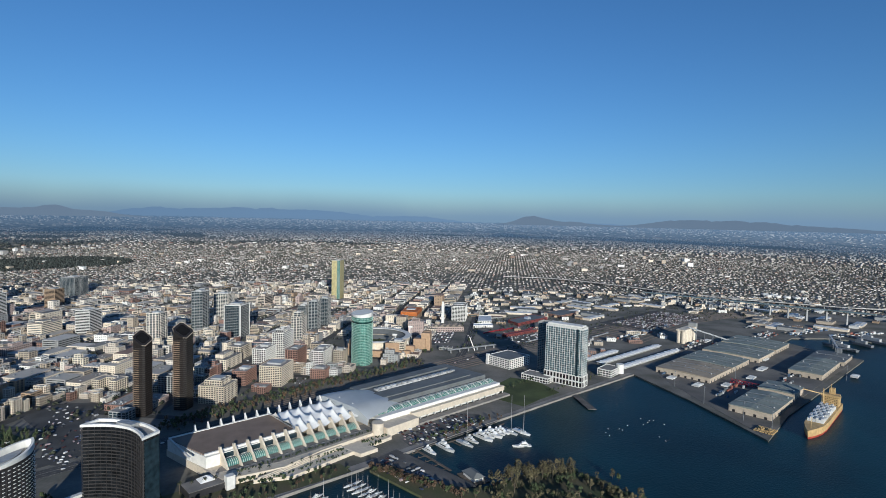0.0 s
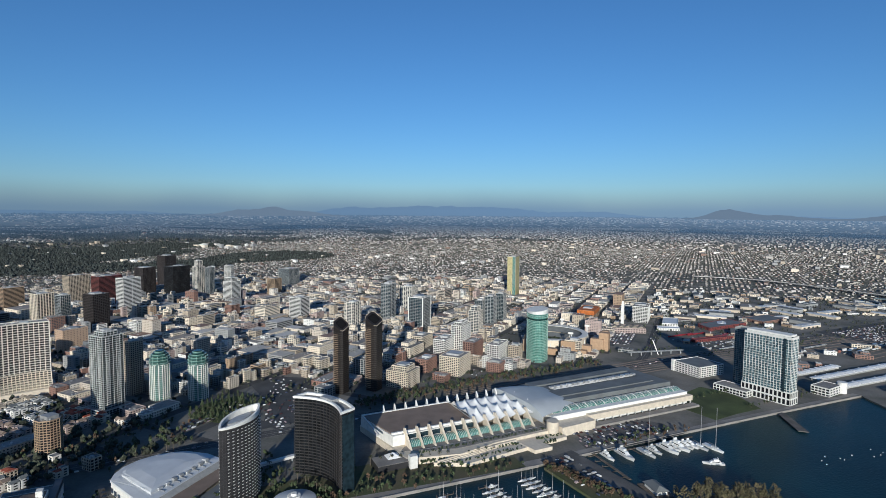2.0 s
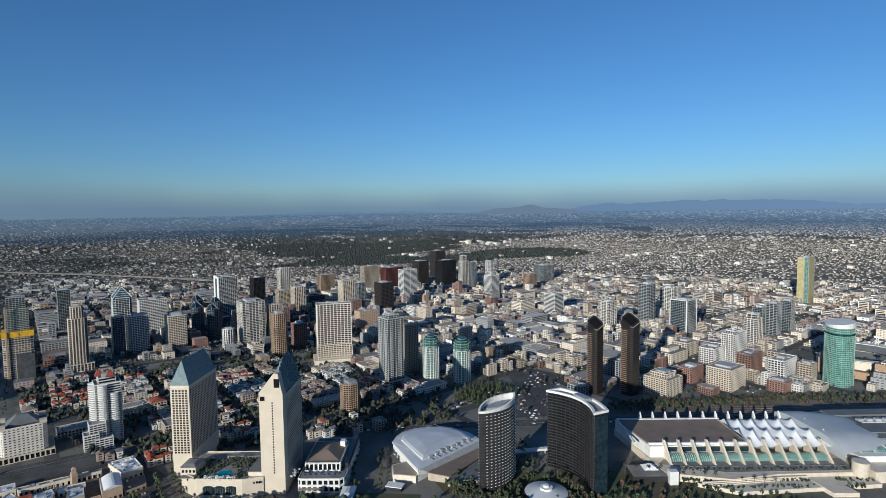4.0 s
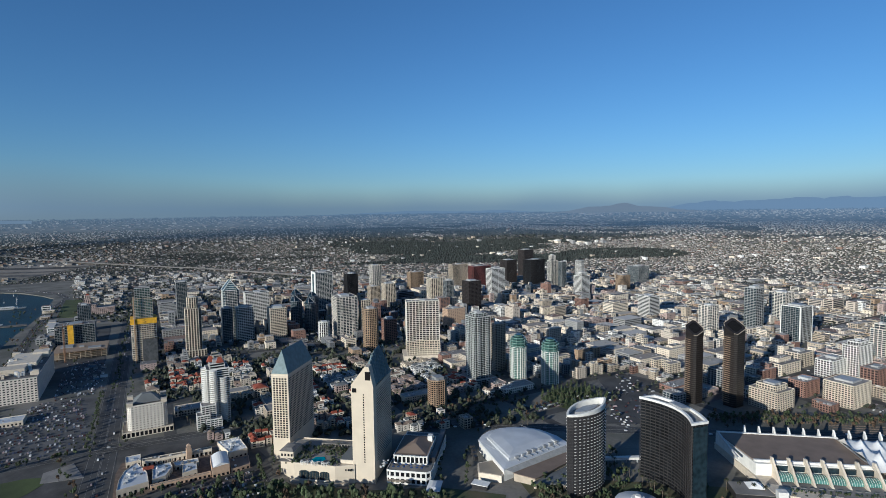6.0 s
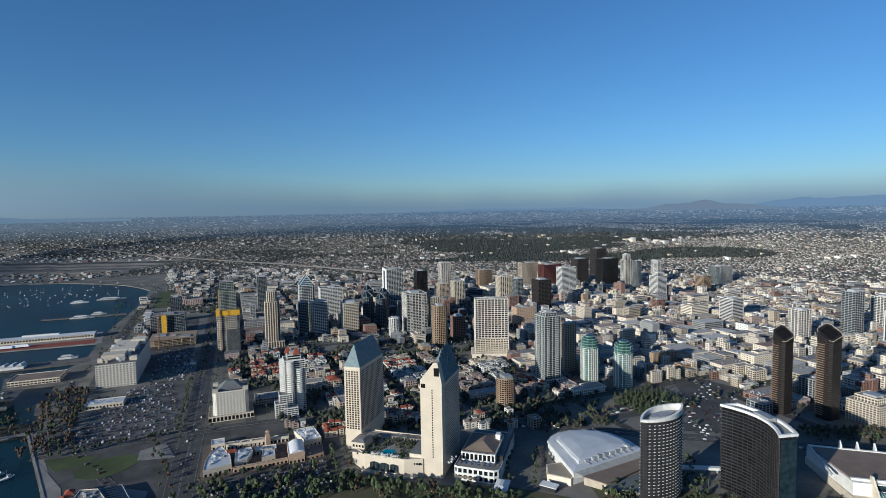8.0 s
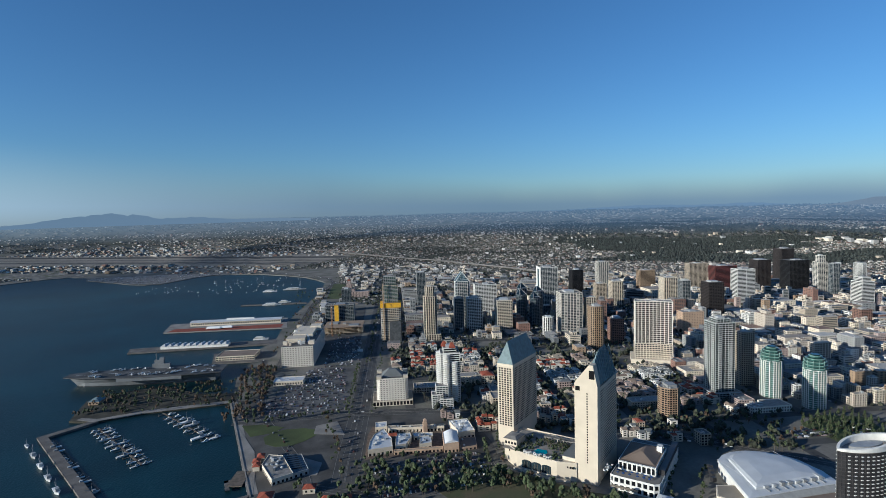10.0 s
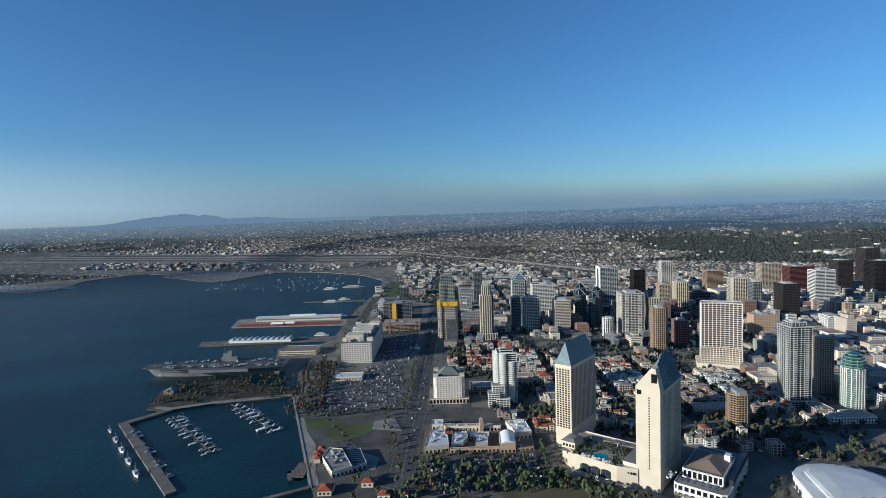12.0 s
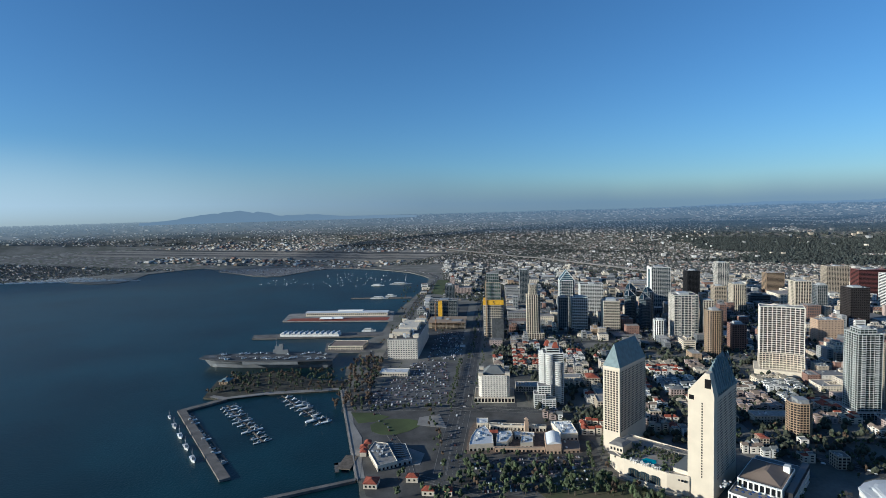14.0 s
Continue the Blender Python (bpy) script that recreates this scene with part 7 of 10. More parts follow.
area("parking_lot", [(-61, 778), (-34, 735), (90, 850), (62, 880), (38, 885), (-9, 835)], "lot", "marina parking lot")
area("parking_lot", [(-590, 40), (-575, 190), (-660, 200), (-680, 50)], "lot", "parking lot among trees")
area("parking_lot", [(600, 1600), (890, 1880), (770, 1990), (500, 1730)], "asphalt", "wide car storage yard")
area("parking_lot", [(-85, 1380), (20, 1400), (60, 1650), (-60, 1640)], "lot", "ballpark parking lot")
area("esplanade", [(-994, -174), (-640, -98), (-640, -86), (-990, -160)], "pave", "pale waterfront promenade")
area("esplanade", [(-330, 470), (-96, 679), (4, 777), (407, 1141), (398, 1150), (-4, 784), (-106, 690), (-340, 482)], "pave", "pale waterfront promenade along the quay")
def edge_wall(a, b, label="pale concrete quay wall"):
    d = Vector(b) - Vector(a)
    t = thing("quay_wall", a[0], a[1], 0, math.degrees(math.atan2(-d.x, d.y)), label, "quay", kind="structure")
    part("coping", Geo().box(-0.7, 0.7, 0, d.length, -3, 0.9), M["pave"], t)


for a_, b_ in (((4, 776), (226, 979)), ((226, 979), (407, 1140)), ((-147, 633), (-97, 678)), ((-330, 469), (-147, 633)), ((-978, -168), (-634, -94)), ((-50, 724), (4, 776))):
    edge_wall(a_, b_)
area("plaza", [(-420, 420), (-110, 668), (-130, 690), (-300, 610), (-470, 440)], "dirt", "waterfront garden ground among trees", 0.05)
area("shore_lots", [(-3222, -1244), (-2940, -950), (-2890, -790), (-3117, -680), (-3200, -610), (-3205, -500), (-3150, -400), (-3240, -420), (-3330, -800), (-3330, -1200)][::-1], "pave", "pale car parks along the north shore", 0.1)
area("park_lawn", [(140, 1096), (190, 1074), (221, 1005), (179, 965), (142, 923), (100, 960), (110, 1050)], "grass", "green waterfront lawn", 0.1, "lawn")
area("park_lawn", [(-805, -97), (-822, -84), (-827, -66), (-824, -40), (-813, -22), (-794, -22), (-776, -38), (-764, -58), (-768, -78), (-780, -92)], "grass", "oval green lawn", 0.1, "lawn")
area("park_lawn", [(-560, 654), (-555, 731), (-632, 768), (-656, 714), (-635, 657)], "grass", "dark grove lawn", 0.1, "lawn")
area("park_lawn", [(-860, -134), (-813, -116), (-819, -85), (-836, -70), (-856, -100)], "grass", "green lawn with paths by the promenade", 0.1, "lawn")
area("garden_ground", [(-650, 180), (-615, 212), (-545, 278), (-500, 350), (-440, 400), (-405, 360), (-470, 250), (-560, 130), (-600, 110)], "dirt", "dark wooded garden ground before the hotels", 0.05)
area("plaza_paving", [(-797, -26), (-828, -23), (-838, 9), (-783, 18)], "pave", "pale paved plaza beside the lawn", 0.1)
area("promenade", [(-984, -172), (-995, -166), (-860, -140), (-760, -104), (-700, -96), (-640, -92), (-646, -98)], "pave", "pale waterfront promenade", 0.1)
area("mole_path", [(-962, -400), (-945, -370), (-965, -302), (-975, -163), (-987, -163), (-977, -302), (-957, -368), (-970, -395)], "pave", "pale path round the mole", 0.5)
area("car_plaza", [(-500, 655), (-465, 700), (-530, 800), (-575, 895), (-655, 880), (-640, 815), (-550, 745)], "asphalt", "dark plaza with parked cars", 0.1)


def cars():
    rn = random.Random(31)
    c = []
    e, n = way(GRID), way(GRID + 90)
    inside = lambda a, b: (-1140 + 0.09 * b < a < -880) and (-108 + (-(a + 937)) * 0.33 * (a < -937) < b < 28) and b > -113 - (a + 937) * 1.05 * (a > -937)
    for i in range(22):
        for j in range(64):
            if rn.random() < 0.42 + 0.5 * noise.noise((i * 0.5, j * 0.09, 3)):
                x, y = -1140 + i * 12, -110 + j * 2.7
                if inside(x, y):
                    c.append((x, y, 0.1, radians(GRID + 90)))
    u, v = way(QUAYS), way(QUAYS + 90)
    for i in range(7):
        for j in range(46):
            if rn.random() < 0.45:
                p = np.array((-50, 765)) + u * (j * 3.2) + v * (-18 + i * 8)
                c.append((p[0], p[1], 0.1, radians(QUAYS + 90)))
    for i in range(30):
        for j in range(26):
            if rn.random() < 0.4 + 0.5 * noise.noise((i * 0.4, j * 0.1, 8)):
                c.append((-1410 + i * 9, 2 + j * 2.9 - (i - 15) * 0.9, 0.1, radians(GRID + 90)))
    for i in range(13):
        for j in range(70):
            if rn.random() < 0.34 and not (180 + (i * 8 - 52) < 0):
                p = np.array((190, 1500)) + u * (j * 4.4 - 60) + v * (i * 9 - 70)
                c.append((p[0], p[1], 0.1, radians(QUAYS)))
    for i in range(9):
        for j in range(48):
            if rn.random() < 0.5:
                c.append((-672 + i * 9.5, 50 + j * 2.9, 0.1, radians(GRID + 90)))
    for i in range(26):
        for j in range(70):
            if rn.random() < 0.55:
                p = np.array((640, 1630)) + u * (j * 5) + v * (i * 6 - 10)
                c.append((p[0], p[1], 0.1, radians(QUAYS)))
    for i in range(12):
        for j in range(60):
            if rn.random() < 0.4:
                p = np.array((-75, 1395)) + e * (j * 4.0) + n * (-i * 8)
                c.append((p[0], p[1], 0.1, radians(GRID + 90)))
    for i in range(10):
        for j in range(24):
            if rn.random() < 0.35:
                c.append((-550 + i * 10 - j * 3.2, 700 + j * 8 - i * 5, 0.15, rn.uniform(0, 6)))
    for pts, w in (([(-640, 12), (-703, 20), (-850, 43), (-1400, 116), (-2379, 245)], 22), ([(-866, 33), (-817, 262), (-560, 560), (-392, 742), (-200, 960), (146, 1327)], 16),
                   ([(63, 1381), (159, 2236)], 12), ([(-1250, -140), (-900, -110), (-700, -40)], 8), ([(-1180, -100), (-1420, -88), (-1900, -50), (-2300, -6), (-2560, 40), (-2740, 14), (-2880, -50), (-3080, -220)], 20), ([(420, 1600), (760, 1930)], 18)):
        for a, b in zip(pts, pts[1:]):
            a, b = Vector(a), Vector(b)
            l = (b - a).length
            d = (b - a) / l
            for k in range(int(l / 12)):
                if rn.random() < 0.5:
                    p = a + d * (k * 12 + rn.uniform(0, 8)) + Vector((d.y, -d.x)) * (rn.choice((-0.4, -0.2, 0.2, 0.4)) * w)
                    c.append((p.x, p.y, 0.22, math.atan2(d.y, d.x) - math.pi / 2))
    for i in range(-1, 30):
        for j in range(1, 24):
            for _ in range(7):
                if rn.random() < 0.5:
                    a, b = 30 + i * 84 - 9 + rn.choice((-6.5, 6.5, -2, 2)), 205 + j * 92 + rn.uniform(0, 90)
                    if is_downtown(a, b) and math.hypot(a, b) < 2300:
                        x, y = en(a, b)
                        c.append((x, y, 0.15, radians(GRID + 90)))
    for _ in range(900):
        x, y = rn.uniform(-3330, -2900), rn.uniform(-1230, -400)
        if not in_bay(x, y):
            c.append((x, y, 0.3, radians(GRID + 60)))
    for a, b, d, w in LOTS:
        for i in range(int(w / 9)):
            for j in range(int(d / 3)):
                if rn.random() < 0.5:
                    x, y = en(a - d / 2 + 2 + j * 3, b - w / 2 + 4 + i * 9)
                    c.append((x, y, 0.1, radians(GRID)))
    c = np.array(c)
    size = np.tile((1.9, 4.6, 1.55), (len(c), 1)) * (1 + 0.15 * np.random.RandomState(2).randn(len(c), 1)).clip(0.8, 1.4)
    # the template is long in x
    size = size[:, [1, 0, 2]]
    scatter("parked_cars", CAR_V, CAR_F, c[:, :3], size, c[:, 3] + math.pi / 2, M["cars"], "white, grey and dark cars parked in rows and driving")


# ---- trees ----
def tree_template(kind, seed):
    rn = random.Random(seed)
    h, spread, leaf, label = {"round": (9, 4.6, "leaf", "dark green broad-crowned tree"), "tall": (17, 4.2, "euca", "tall golden-green eucalyptus tree"),
                              "brown": (9, 4.0, "brownleaf", "rust-brown autumn street tree"),
                              "cypress": (12, 3.2, "leaf", "dark pointed conifer of the grove")}[kind]
    t = thing("tree", 0, 0, 0, 0, label, "tree", "trees of the waterfront")
    trunk = Geo().cyl(0, 0, 0.35, 0, h * 0.55, 6, 0.2)
    for k in range(4):
        a = k * 1.7 + rn.random()
        trunk.beam((0, 0, h * 0.35), (math.cos(a) * spread * 0.5, math.sin(a) * spread * 0.5, h * 0.68), 0.2)
    part("trunk", trunk, M["bark"], t)
    g = Geo()
    v, f = clump(seed)
    for _ in range(46):
        a, rr, z = rn.uniform(0, 6.28), spread * math.sqrt(rn.random()), rn.uniform(0.32, 1.0)
        w = math.sin(math.pi * min(1, 0.18 + 0.8 * (1 - abs(z - 0.62) / 0.5)) * 0.5)
        s = rn.uniform(1.0, 2.1)
        if kind == "cypress":
            w = 1.15 - z
        k = len(g.v)
        g.v += [(p[0] * s + math.cos(a) * rr * w, p[1] * s + math.sin(a) * rr * w, (p[2] - 0.45) * s + z * h) for p in v]
        g.f += [tuple(i + k for i in q) for q in f]
    part("crown", g, M[leaf], t)
    return t


def trees_about():
    M["brownleaf"] = mat("autumn_leaves", (0.105, 0.068, 0.04), 0.85, vary=0.3, per_island=0.4)
    rn = random.Random(77)
    tp = {k: [tree_template(k, s + i * 5) for i in range(3)] for s, k in ((1, "round"), (2, "tall"), (3, "brown"), (4, "cypress"))}
    used, count = set(), [0]

    grove = {}

    def plant(kind, x, y, s, z=0.0):
        count[0] += 1
        if count[0] > 135 and kind != "cypress":
            grove.setdefault(kind, []).append((x, y, z, s))
            return
        t = rn.choice(tp[kind])
        m = pose(x, y, z, 0, 0, rn.uniform(0, 360)) @ Matrix.Diagonal((s, s, s * rn.uniform(0.85, 1.15), 1))
        if t not in used:
            used.add(t)
            t.matrix_world = m
            t.scale = (1, 1, 1)
            t.matrix_world = pose(x, y, z)
        else:
            o = copy_thing(t, pose(x, y, z, 0, 0, rn.uniform(0, 360)))
            o.scale = (s, s, s * rn.uniform(0.85, 1.15))

    def within(n, x0, x1, y0, y1, kinds, lo=0.7, hi=1.2, z=0.0, ok=lambda x, y: True):
        while n > 0:
            x, y = rn.uniform(x0, x1), rn.uniform(y0, y1)
            n -= 1
            if ok(x, y):
                plant(rn.choice(kinds), x, y, rn.uniform(lo, hi), z)

    def along(a, b, n, kinds, jit=3, lo=0.7, hi=1.1, z=0.0):
        for k in range(n):
            f = (k + rn.random() * 0.7) / n
            plant(rn.choice(kinds), a[0] + (b[0] - a[0]) * f + rn.uniform(-jit, jit), a[1] + (b[1] - a[1]) * f + rn.uniform(-jit, jit), rn.uniform(lo, hi), z)
    # park peninsula
    along((85, 655), (170, 676), 34, ["tall"], 9, 0.85, 1.2, 0.5)
    along((165, 672), (235, 600), 14, ["tall", "round"], 10, 0.7, 1.0, 0.5)
    within(40, 60, 215, 560, 665, ["tall", "tall", "round"], 0.8, 1.2, 0.5)
    along((-82, 674), (30, 612), 90, ["brown", "brown", "round"], 6, 0.6, 0.9, 0.5)
    along((30, 610), (80, 640), 14, ["brown", "tall", "round"], 7, 0.7, 0.9, 0.5)
    # hotel gardens
    keep = lambda x, y: not ((x + 393) ** 2 / 420 + (y - 480) ** 2 / 1500 < 1) and not (abs(x + 332) < 46 and 532 < y < 580) and (x + 335) ** 2 + (y - 494) ** 2 > 650
    within(80, -440, -285, 430, 600, ["round"], 0.65, 1.0, 0, keep)
    along((-330, 490), (-115, 668), 40, ["round", "round", "brown"], 8, 0.6, 1.0)
    along((-300, 540), (-140, 672), 24, ["round"], 9, 0.6, 0.9)
    within(46, -440, -300, 432, 500, ["round"], 0.8, 1.2, 0, keep)
    # seaport trees
    bunch = lambda x, y: noise.noise((x * 0.03, y * 0.03, 2)) > -0.05
    within(46, -655, -560, -70, 200, ["round"], 0.9, 1.5, 0, bunch)
    within(190, -660, -430, 90, 345, ["round", "round", "round", "brown"], 0.7, 1.25, 0, lambda x, y: -95 < y - (208 + (x + 629) * 0.96) < -9)
    within(60, -545, -470, 270, 400, ["round", "round", "brown"], 0.6, 1.0, 0, lambda x, y: -95 < y - (333 + (x + 517) * 0.9) < -24)
    along((-668, 15), (-590, 190), 30, ["round"], 15, 1.2, 1.9)
    along((-590, 190), (-470, 325), 34, ["round"], 13, 1.1, 1.8)
    along((-625, 30), (-575, 160), 14, ["round"], 8, 1.2, 1.8)
    along((-700, 205), (-640, 190), 8, ["round"], 3)
    along((-690, 40), (-660, 190), 10, ["round"], 4)
    along((-830, 250), (-640, 215), 22, ["round"], 6, 0.5, 0.8)
    along((-870, -5), (-690, 5), 22, ["round", "brown"], 7, 0.6, 0.9)
    along((-862, -135), (-868, 20), 18, ["round"], 5, 0.7, 1.0)
    # embarcadero strip
    within(40, -1135, -900, -160, -112, ["brown", "brown", "round"], 0.8, 1.25, 0)
    within(260, -1100, -965, -410, -175, ["round", "round", "brown"], 0.5, 1.0, 0.4, lambda x, y: y < -175 and x < -968)
    within(90, -2300, -1400, -110, 40, ["round", "round", "brown"], 0.6, 1.0, 0)
    along((-640, 40), (-640, 200), 14, ["round"], 6, 0.7, 1.0)
    along((-600, 30), (-580, 190), 16, ["round"], 6, 0.9, 1.3)
    along((-850, 65), (-1300, 130), 30, ["round"], 4, 0.5, 0.7)
    along((-840, 25), (-1150, 65), 24, ["round"], 4, 0.5, 0.7)
    along((-1300, -120), (-2350, 20), 70, ["round", "brown"], 6, 0.5, 0.8)
    # groves inland of the drive
    for i in range(9):
        for j in range(9):
            x, y = -646 + i * 11 + rn.uniform(-3, 3), 658 + j * 12.5 + rn.uniform(-3, 3)
            if abs(x + 600) + abs(y - 706) * 0.8 < 84:
                plant("cypress", x, y, rn.uniform(0.7, 1.15))
    within(60, -700, -590, 480, 640, ["round", "round", "brown"], 0.6, 1.0)
    within(170, -430, -285, 420, 545, ["round"], 0.6, 1.05, 0, keep)
    within(120, -420, -230, 400, 600, ["round", "round", "brown"], 0.6, 1.0, 0, lambda x, y: keep(x, y) and y > 470 + (x + 330) * 0.9 + 8 and y < 530 + (x + 330) * 0.9 and (x + 335) ** 2 + (y - 494) ** 2 > 650)
    along((-590, 420), (-500, 350), 16, ["round"], 3, 0.5, 0.8)
    along((-560, 440), (-480, 372), 12, ["round"], 3, 0.5, 0.8)
    within(90, -860, -560, 330, 620, ["round"], 0.6, 1.1, 0, lambda x, y: y > 262 + (x + 817) * 1.16 + 40)
    within(36, -650, -500, -70, 230, ["round", "round", "brown"], 0.9, 1.5, 0, bunch)
    along((0, 780), (95, 870), 26, ["round", "brown"], 9, 0.5, 0.8)
    along((-40, 750), (70, 860), 22, ["round"], 6, 0.5, 0.8)
    within(60, 60, 225, 545, 670, ["tall", "tall", "round"], 0.8, 1.25, 0.5)
    along((70, 1400), (200, 2300), 70, ["round"], 9, 0.5, 0.8)
    along((160, 1330), (560, 1680), 60, ["round"], 20, 0.4, 0.7)
    along((-120, 1250), (130, 1390), 40, ["round"], 14, 0.5, 0.8)
    along((-730, 400), (-560, 590), 24, ["round"], 10, 0.6, 0.9)
    along((-770, 440), (-690, 520), 20, ["round", "brown"], 12, 0.7, 1.0)
    along((-410, 790), (-250, 985), 190, ["round", "round", "brown"], 22, 0.6, 1.05)
    along((-250, 985), (-60, 1190), 170, ["round", "round", "brown"], 20, 0.6, 1.0)
    along((-1140, 80), (-2300, 236), 90, ["round"], 5, 0.5, 0.8)
    along((-870, 20), (-1130, 60), 30, ["round"], 4, 0.5, 0.8)
    within(60, -1130, -880, -112, 40, ["round"], 0.35, 0.5)
    within(120, -1180, -880, -170, -105, ["brown", "brown", "brown", "round"], 0.8, 1.2, 0, lambda x, y: y > -170 + 0.2 * (x + 900))
    along((105, 1000), (190, 1085), 14, ["round"], 6, 0.5, 0.7)
    along((200, 1000), (330, 1120), 18, ["round"], 5, 0.5, 0.7)
    for kind, places in grove.items():
        a = np.array(places)
        v, f = [], []
        for k in range(5):
            cv, cf = clump(k + 40)
            ang, rr, zz, s = k * 2.4, 0.45 + 2.5 * (k % 3) / 2, 3.6 + (k % 5) * 0.9, 3.5
            f += [tuple(i + len(v) for i in q) for q in cf]
            v += [(p[0] * s + math.cos(ang) * rr, p[1] * s + math.sin(ang) * rr, p[2] * s + zz) for p in cv]
        scatter("grove_trees", v, f, a[:, :3], np.repeat(a[:, 3:], 3, 1), np.arange(len(a)) * 1.3, M[{"round": "leaf", "tall": "euca", "brown": "brownleaf"}[kind]], "leafy street and grove trees along the roads")
        scatter("grove_trunks", BOX_V, BOX_F, a[:, :3], a[:, 3:] * np.array((0.5, 0.5, 4.6)), np.zeros(len(a)), M["bark"], "trunks of street and grove trees")
    # palms
    pr_ = []
    for a, b, n in (((-420, 770), (-250, 975), 30), ((-408, 785), (-240, 985), 26), ((-250, 975), (-40, 1190), 26), ((-700, 420), (-560, 560), 22), ((-940, 150), (-860, 160), 10),
                    ((-430, 560), (-300, 520), 20), ((-420, 450), (-380, 430), 8), ((-660, 215), (-620, 60), 12), ((230, 1030), (320, 1110), 10), ((-300, 600), (-150, 690), 14)):
        for k in range(n):
            f = (k + 0.5) / n
            if k % 5 == 4:
                continue
            pr_.append((a[0] + (b[0] - a[0]) * f + rn.uniform(-2, 2), a[1] + (b[1] - a[1]) * f + rn.uniform(-2, 2)))
    base = palm(pr_[0][0], pr_[0][1], 0, 11, rn)
    for x, y in pr_[1:]:
        o = copy_thing(base, pose(x, y, 0, 0, 0, rn.uniform(0, 360)))
        s = rn.uniform(0.75, 1.2)
        o.scale = (s, s, s)


# ---- low waterfront buildings ----
def waterfront_houses():
    e = GRID
    # market of pale flat roofs and tiled courts
    for x, y, w, d, h, wall, roof, label in (
            (-622, -76, 18, 16, 6, "cream", "redroof", "village cottage with a red tiled roof"), (-630, -28, 12, 14, 6, "cream", "redroof", "small village cottage with red tiles"),
            (-598, -9, 12, 14, 6, "cream", "redroof", "village shop with a red tiled roof"), (-594, 14, 9, 8, 6, "cream", "redroof", "small tiled village kiosk"),
            (-1060, -75, 30, 56, 7, "cream", "roofpale", "low navy annex with a pale roof"), (-1045, -400, 24, 18, 6, "tan", "copper", "waterside restaurant with a green roof")):
        t = thing("waterfront_building", x, y, 0, e, label, "building")
        part("wall", Geo().box(-w / 2, w / 2, -d / 2, d / 2, 0, h), M[wall], t)
        if roof in ("redroof", "copper"):
            r = Geo()
            r.loft([[(p, q, h) for p, q in rect(w + 1.5, d + 1.5)], [(p, q, h + 3.2) for p, q in rect(max(1, w * 0.25) if w >= d else 1, max(1, d * 0.25) if d >= w else 1)]])
            part("roof", r, M[roof], t)
        else:
            part("parapet", Geo().loft([[(p, q, h) for p, q in rect(w, d)], [(p, q, h + 1.2) for p, q in rect(w, d)], [(p, q, h + 1.2) for p, q in rect(w - 1, d - 1)], [(p, q, h + 0.1) for p, q in rect(w - 1, d - 1)]], cap=False), M[wall], t)
            part("roof", Geo().box(-w / 2 + .5, w / 2 - .5, -d / 2 + .5, d / 2 - .5, h - 0.1, h + 0.2), M[roof], t)
            rn = random.Random(int(x))
            for _ in range(7):
                a, b, s = rn.uniform(-.4, .4) * w, rn.uniform(-.4, .4) * d, rn.uniform(0.7, 2)
                part("roof_unit", Geo().box(a - s, a + s, b - s, b + s, h + 0.2, h + rn.uniform(1, 2.5)), M["unit"], t)
        window_grid(t, "x", w / 2, -d / 2 + 1, d / 2 - 1, 1, h - 1, max(2, int(d / 5)), 1, 2.4, h * 0.4, M["glass"])
        window_grid(t, "y", -d / 2, -w / 2 + 1, w / 2 - 1, 1, h - 1, max(2, int(w / 5)), 1, 2.4, h * 0.4, M["glass"])
        TAKEN.append((x, y, max(w, d) * 0.6))
    def wing(t, origin, pts, h, wall, roof, units, rn, lip=1.0):
        """One flat-roofed wing with a parapet, roof units and a row of openings, on world corners."""
        p = [(x - origin[0], y - origin[1]) for x, y in pts]
        if sum(a[0] * b[1] - b[0] * a[1] for a, b in zip(p, p[1:] + p[:1])) < 0:
            p = p[::-1]
        part("wall", Geo().prism(p, 0, h), M[wall], t)
        inner = grown(p, -0.6)
        part("parapet", Geo().loft([[(x, y, z) for x, y in o] for o, z in ((p, h), (p, h + lip), (inner, h + lip), (inner, h + 0.05))], cap=False), M[wall], t)
        part("roof", Geo().prism(inner, h - 0.1, h + 0.25), M[roof], t)
        cx, cy = sum(x for x, y in p) / len(p), sum(y for x, y in p) / len(p)
        for _ in range(units):
            k, f = rn.randrange(len(p)), rn.uniform(0.1, 0.75)
            x, y, q = cx + (p[k][0] - cx) * f, cy + (p[k][1] - cy) * f, rn.uniform(0.7, 2.2)
            part("roof_unit", Geo().box(x - q, x + q, y - q * 0.7, y + q * 0.7, h + 0.2, h + rn.uniform(1, 2.8)), M[rn.choice(("unit", "white", "roofgrey"))], t)
        g = Geo()
        for a, b in zip(p, p[1:] + p[:1]):
            a, b = Vector(a), Vector(b)
            n = int((b - a).length / 5)
            for k in range(n):
                c, u = a.lerp(b, (k + 0.5) / n), (b - a).normalized()
                o = Vector((u.y, -u.x)) * 0.12
                g.prism([tuple(c - u * 1.3 - o), tuple(c - u * 1.3 + o), tuple(c + u * 1.3 + o), tuple(c + u * 1.3 - o)], 0.4, min(h - 1.5, 3.6))
        if g.v:
            tagged(part("shop_glazing", g, M["glass"], t), kind="stuff")

    rn = random.Random(14)
    o = (-730, 115)
    area("market_court", [(-694, 40), (-684, 192), (-775, 200), (-800, 60), (-770, 50)], "terracotta", "brown paved market court", 0.1)
    m = thing("market_hall", o[0], o[1], 0, 0, "pale tan market complex with crowded white roofs and arcades", "building")
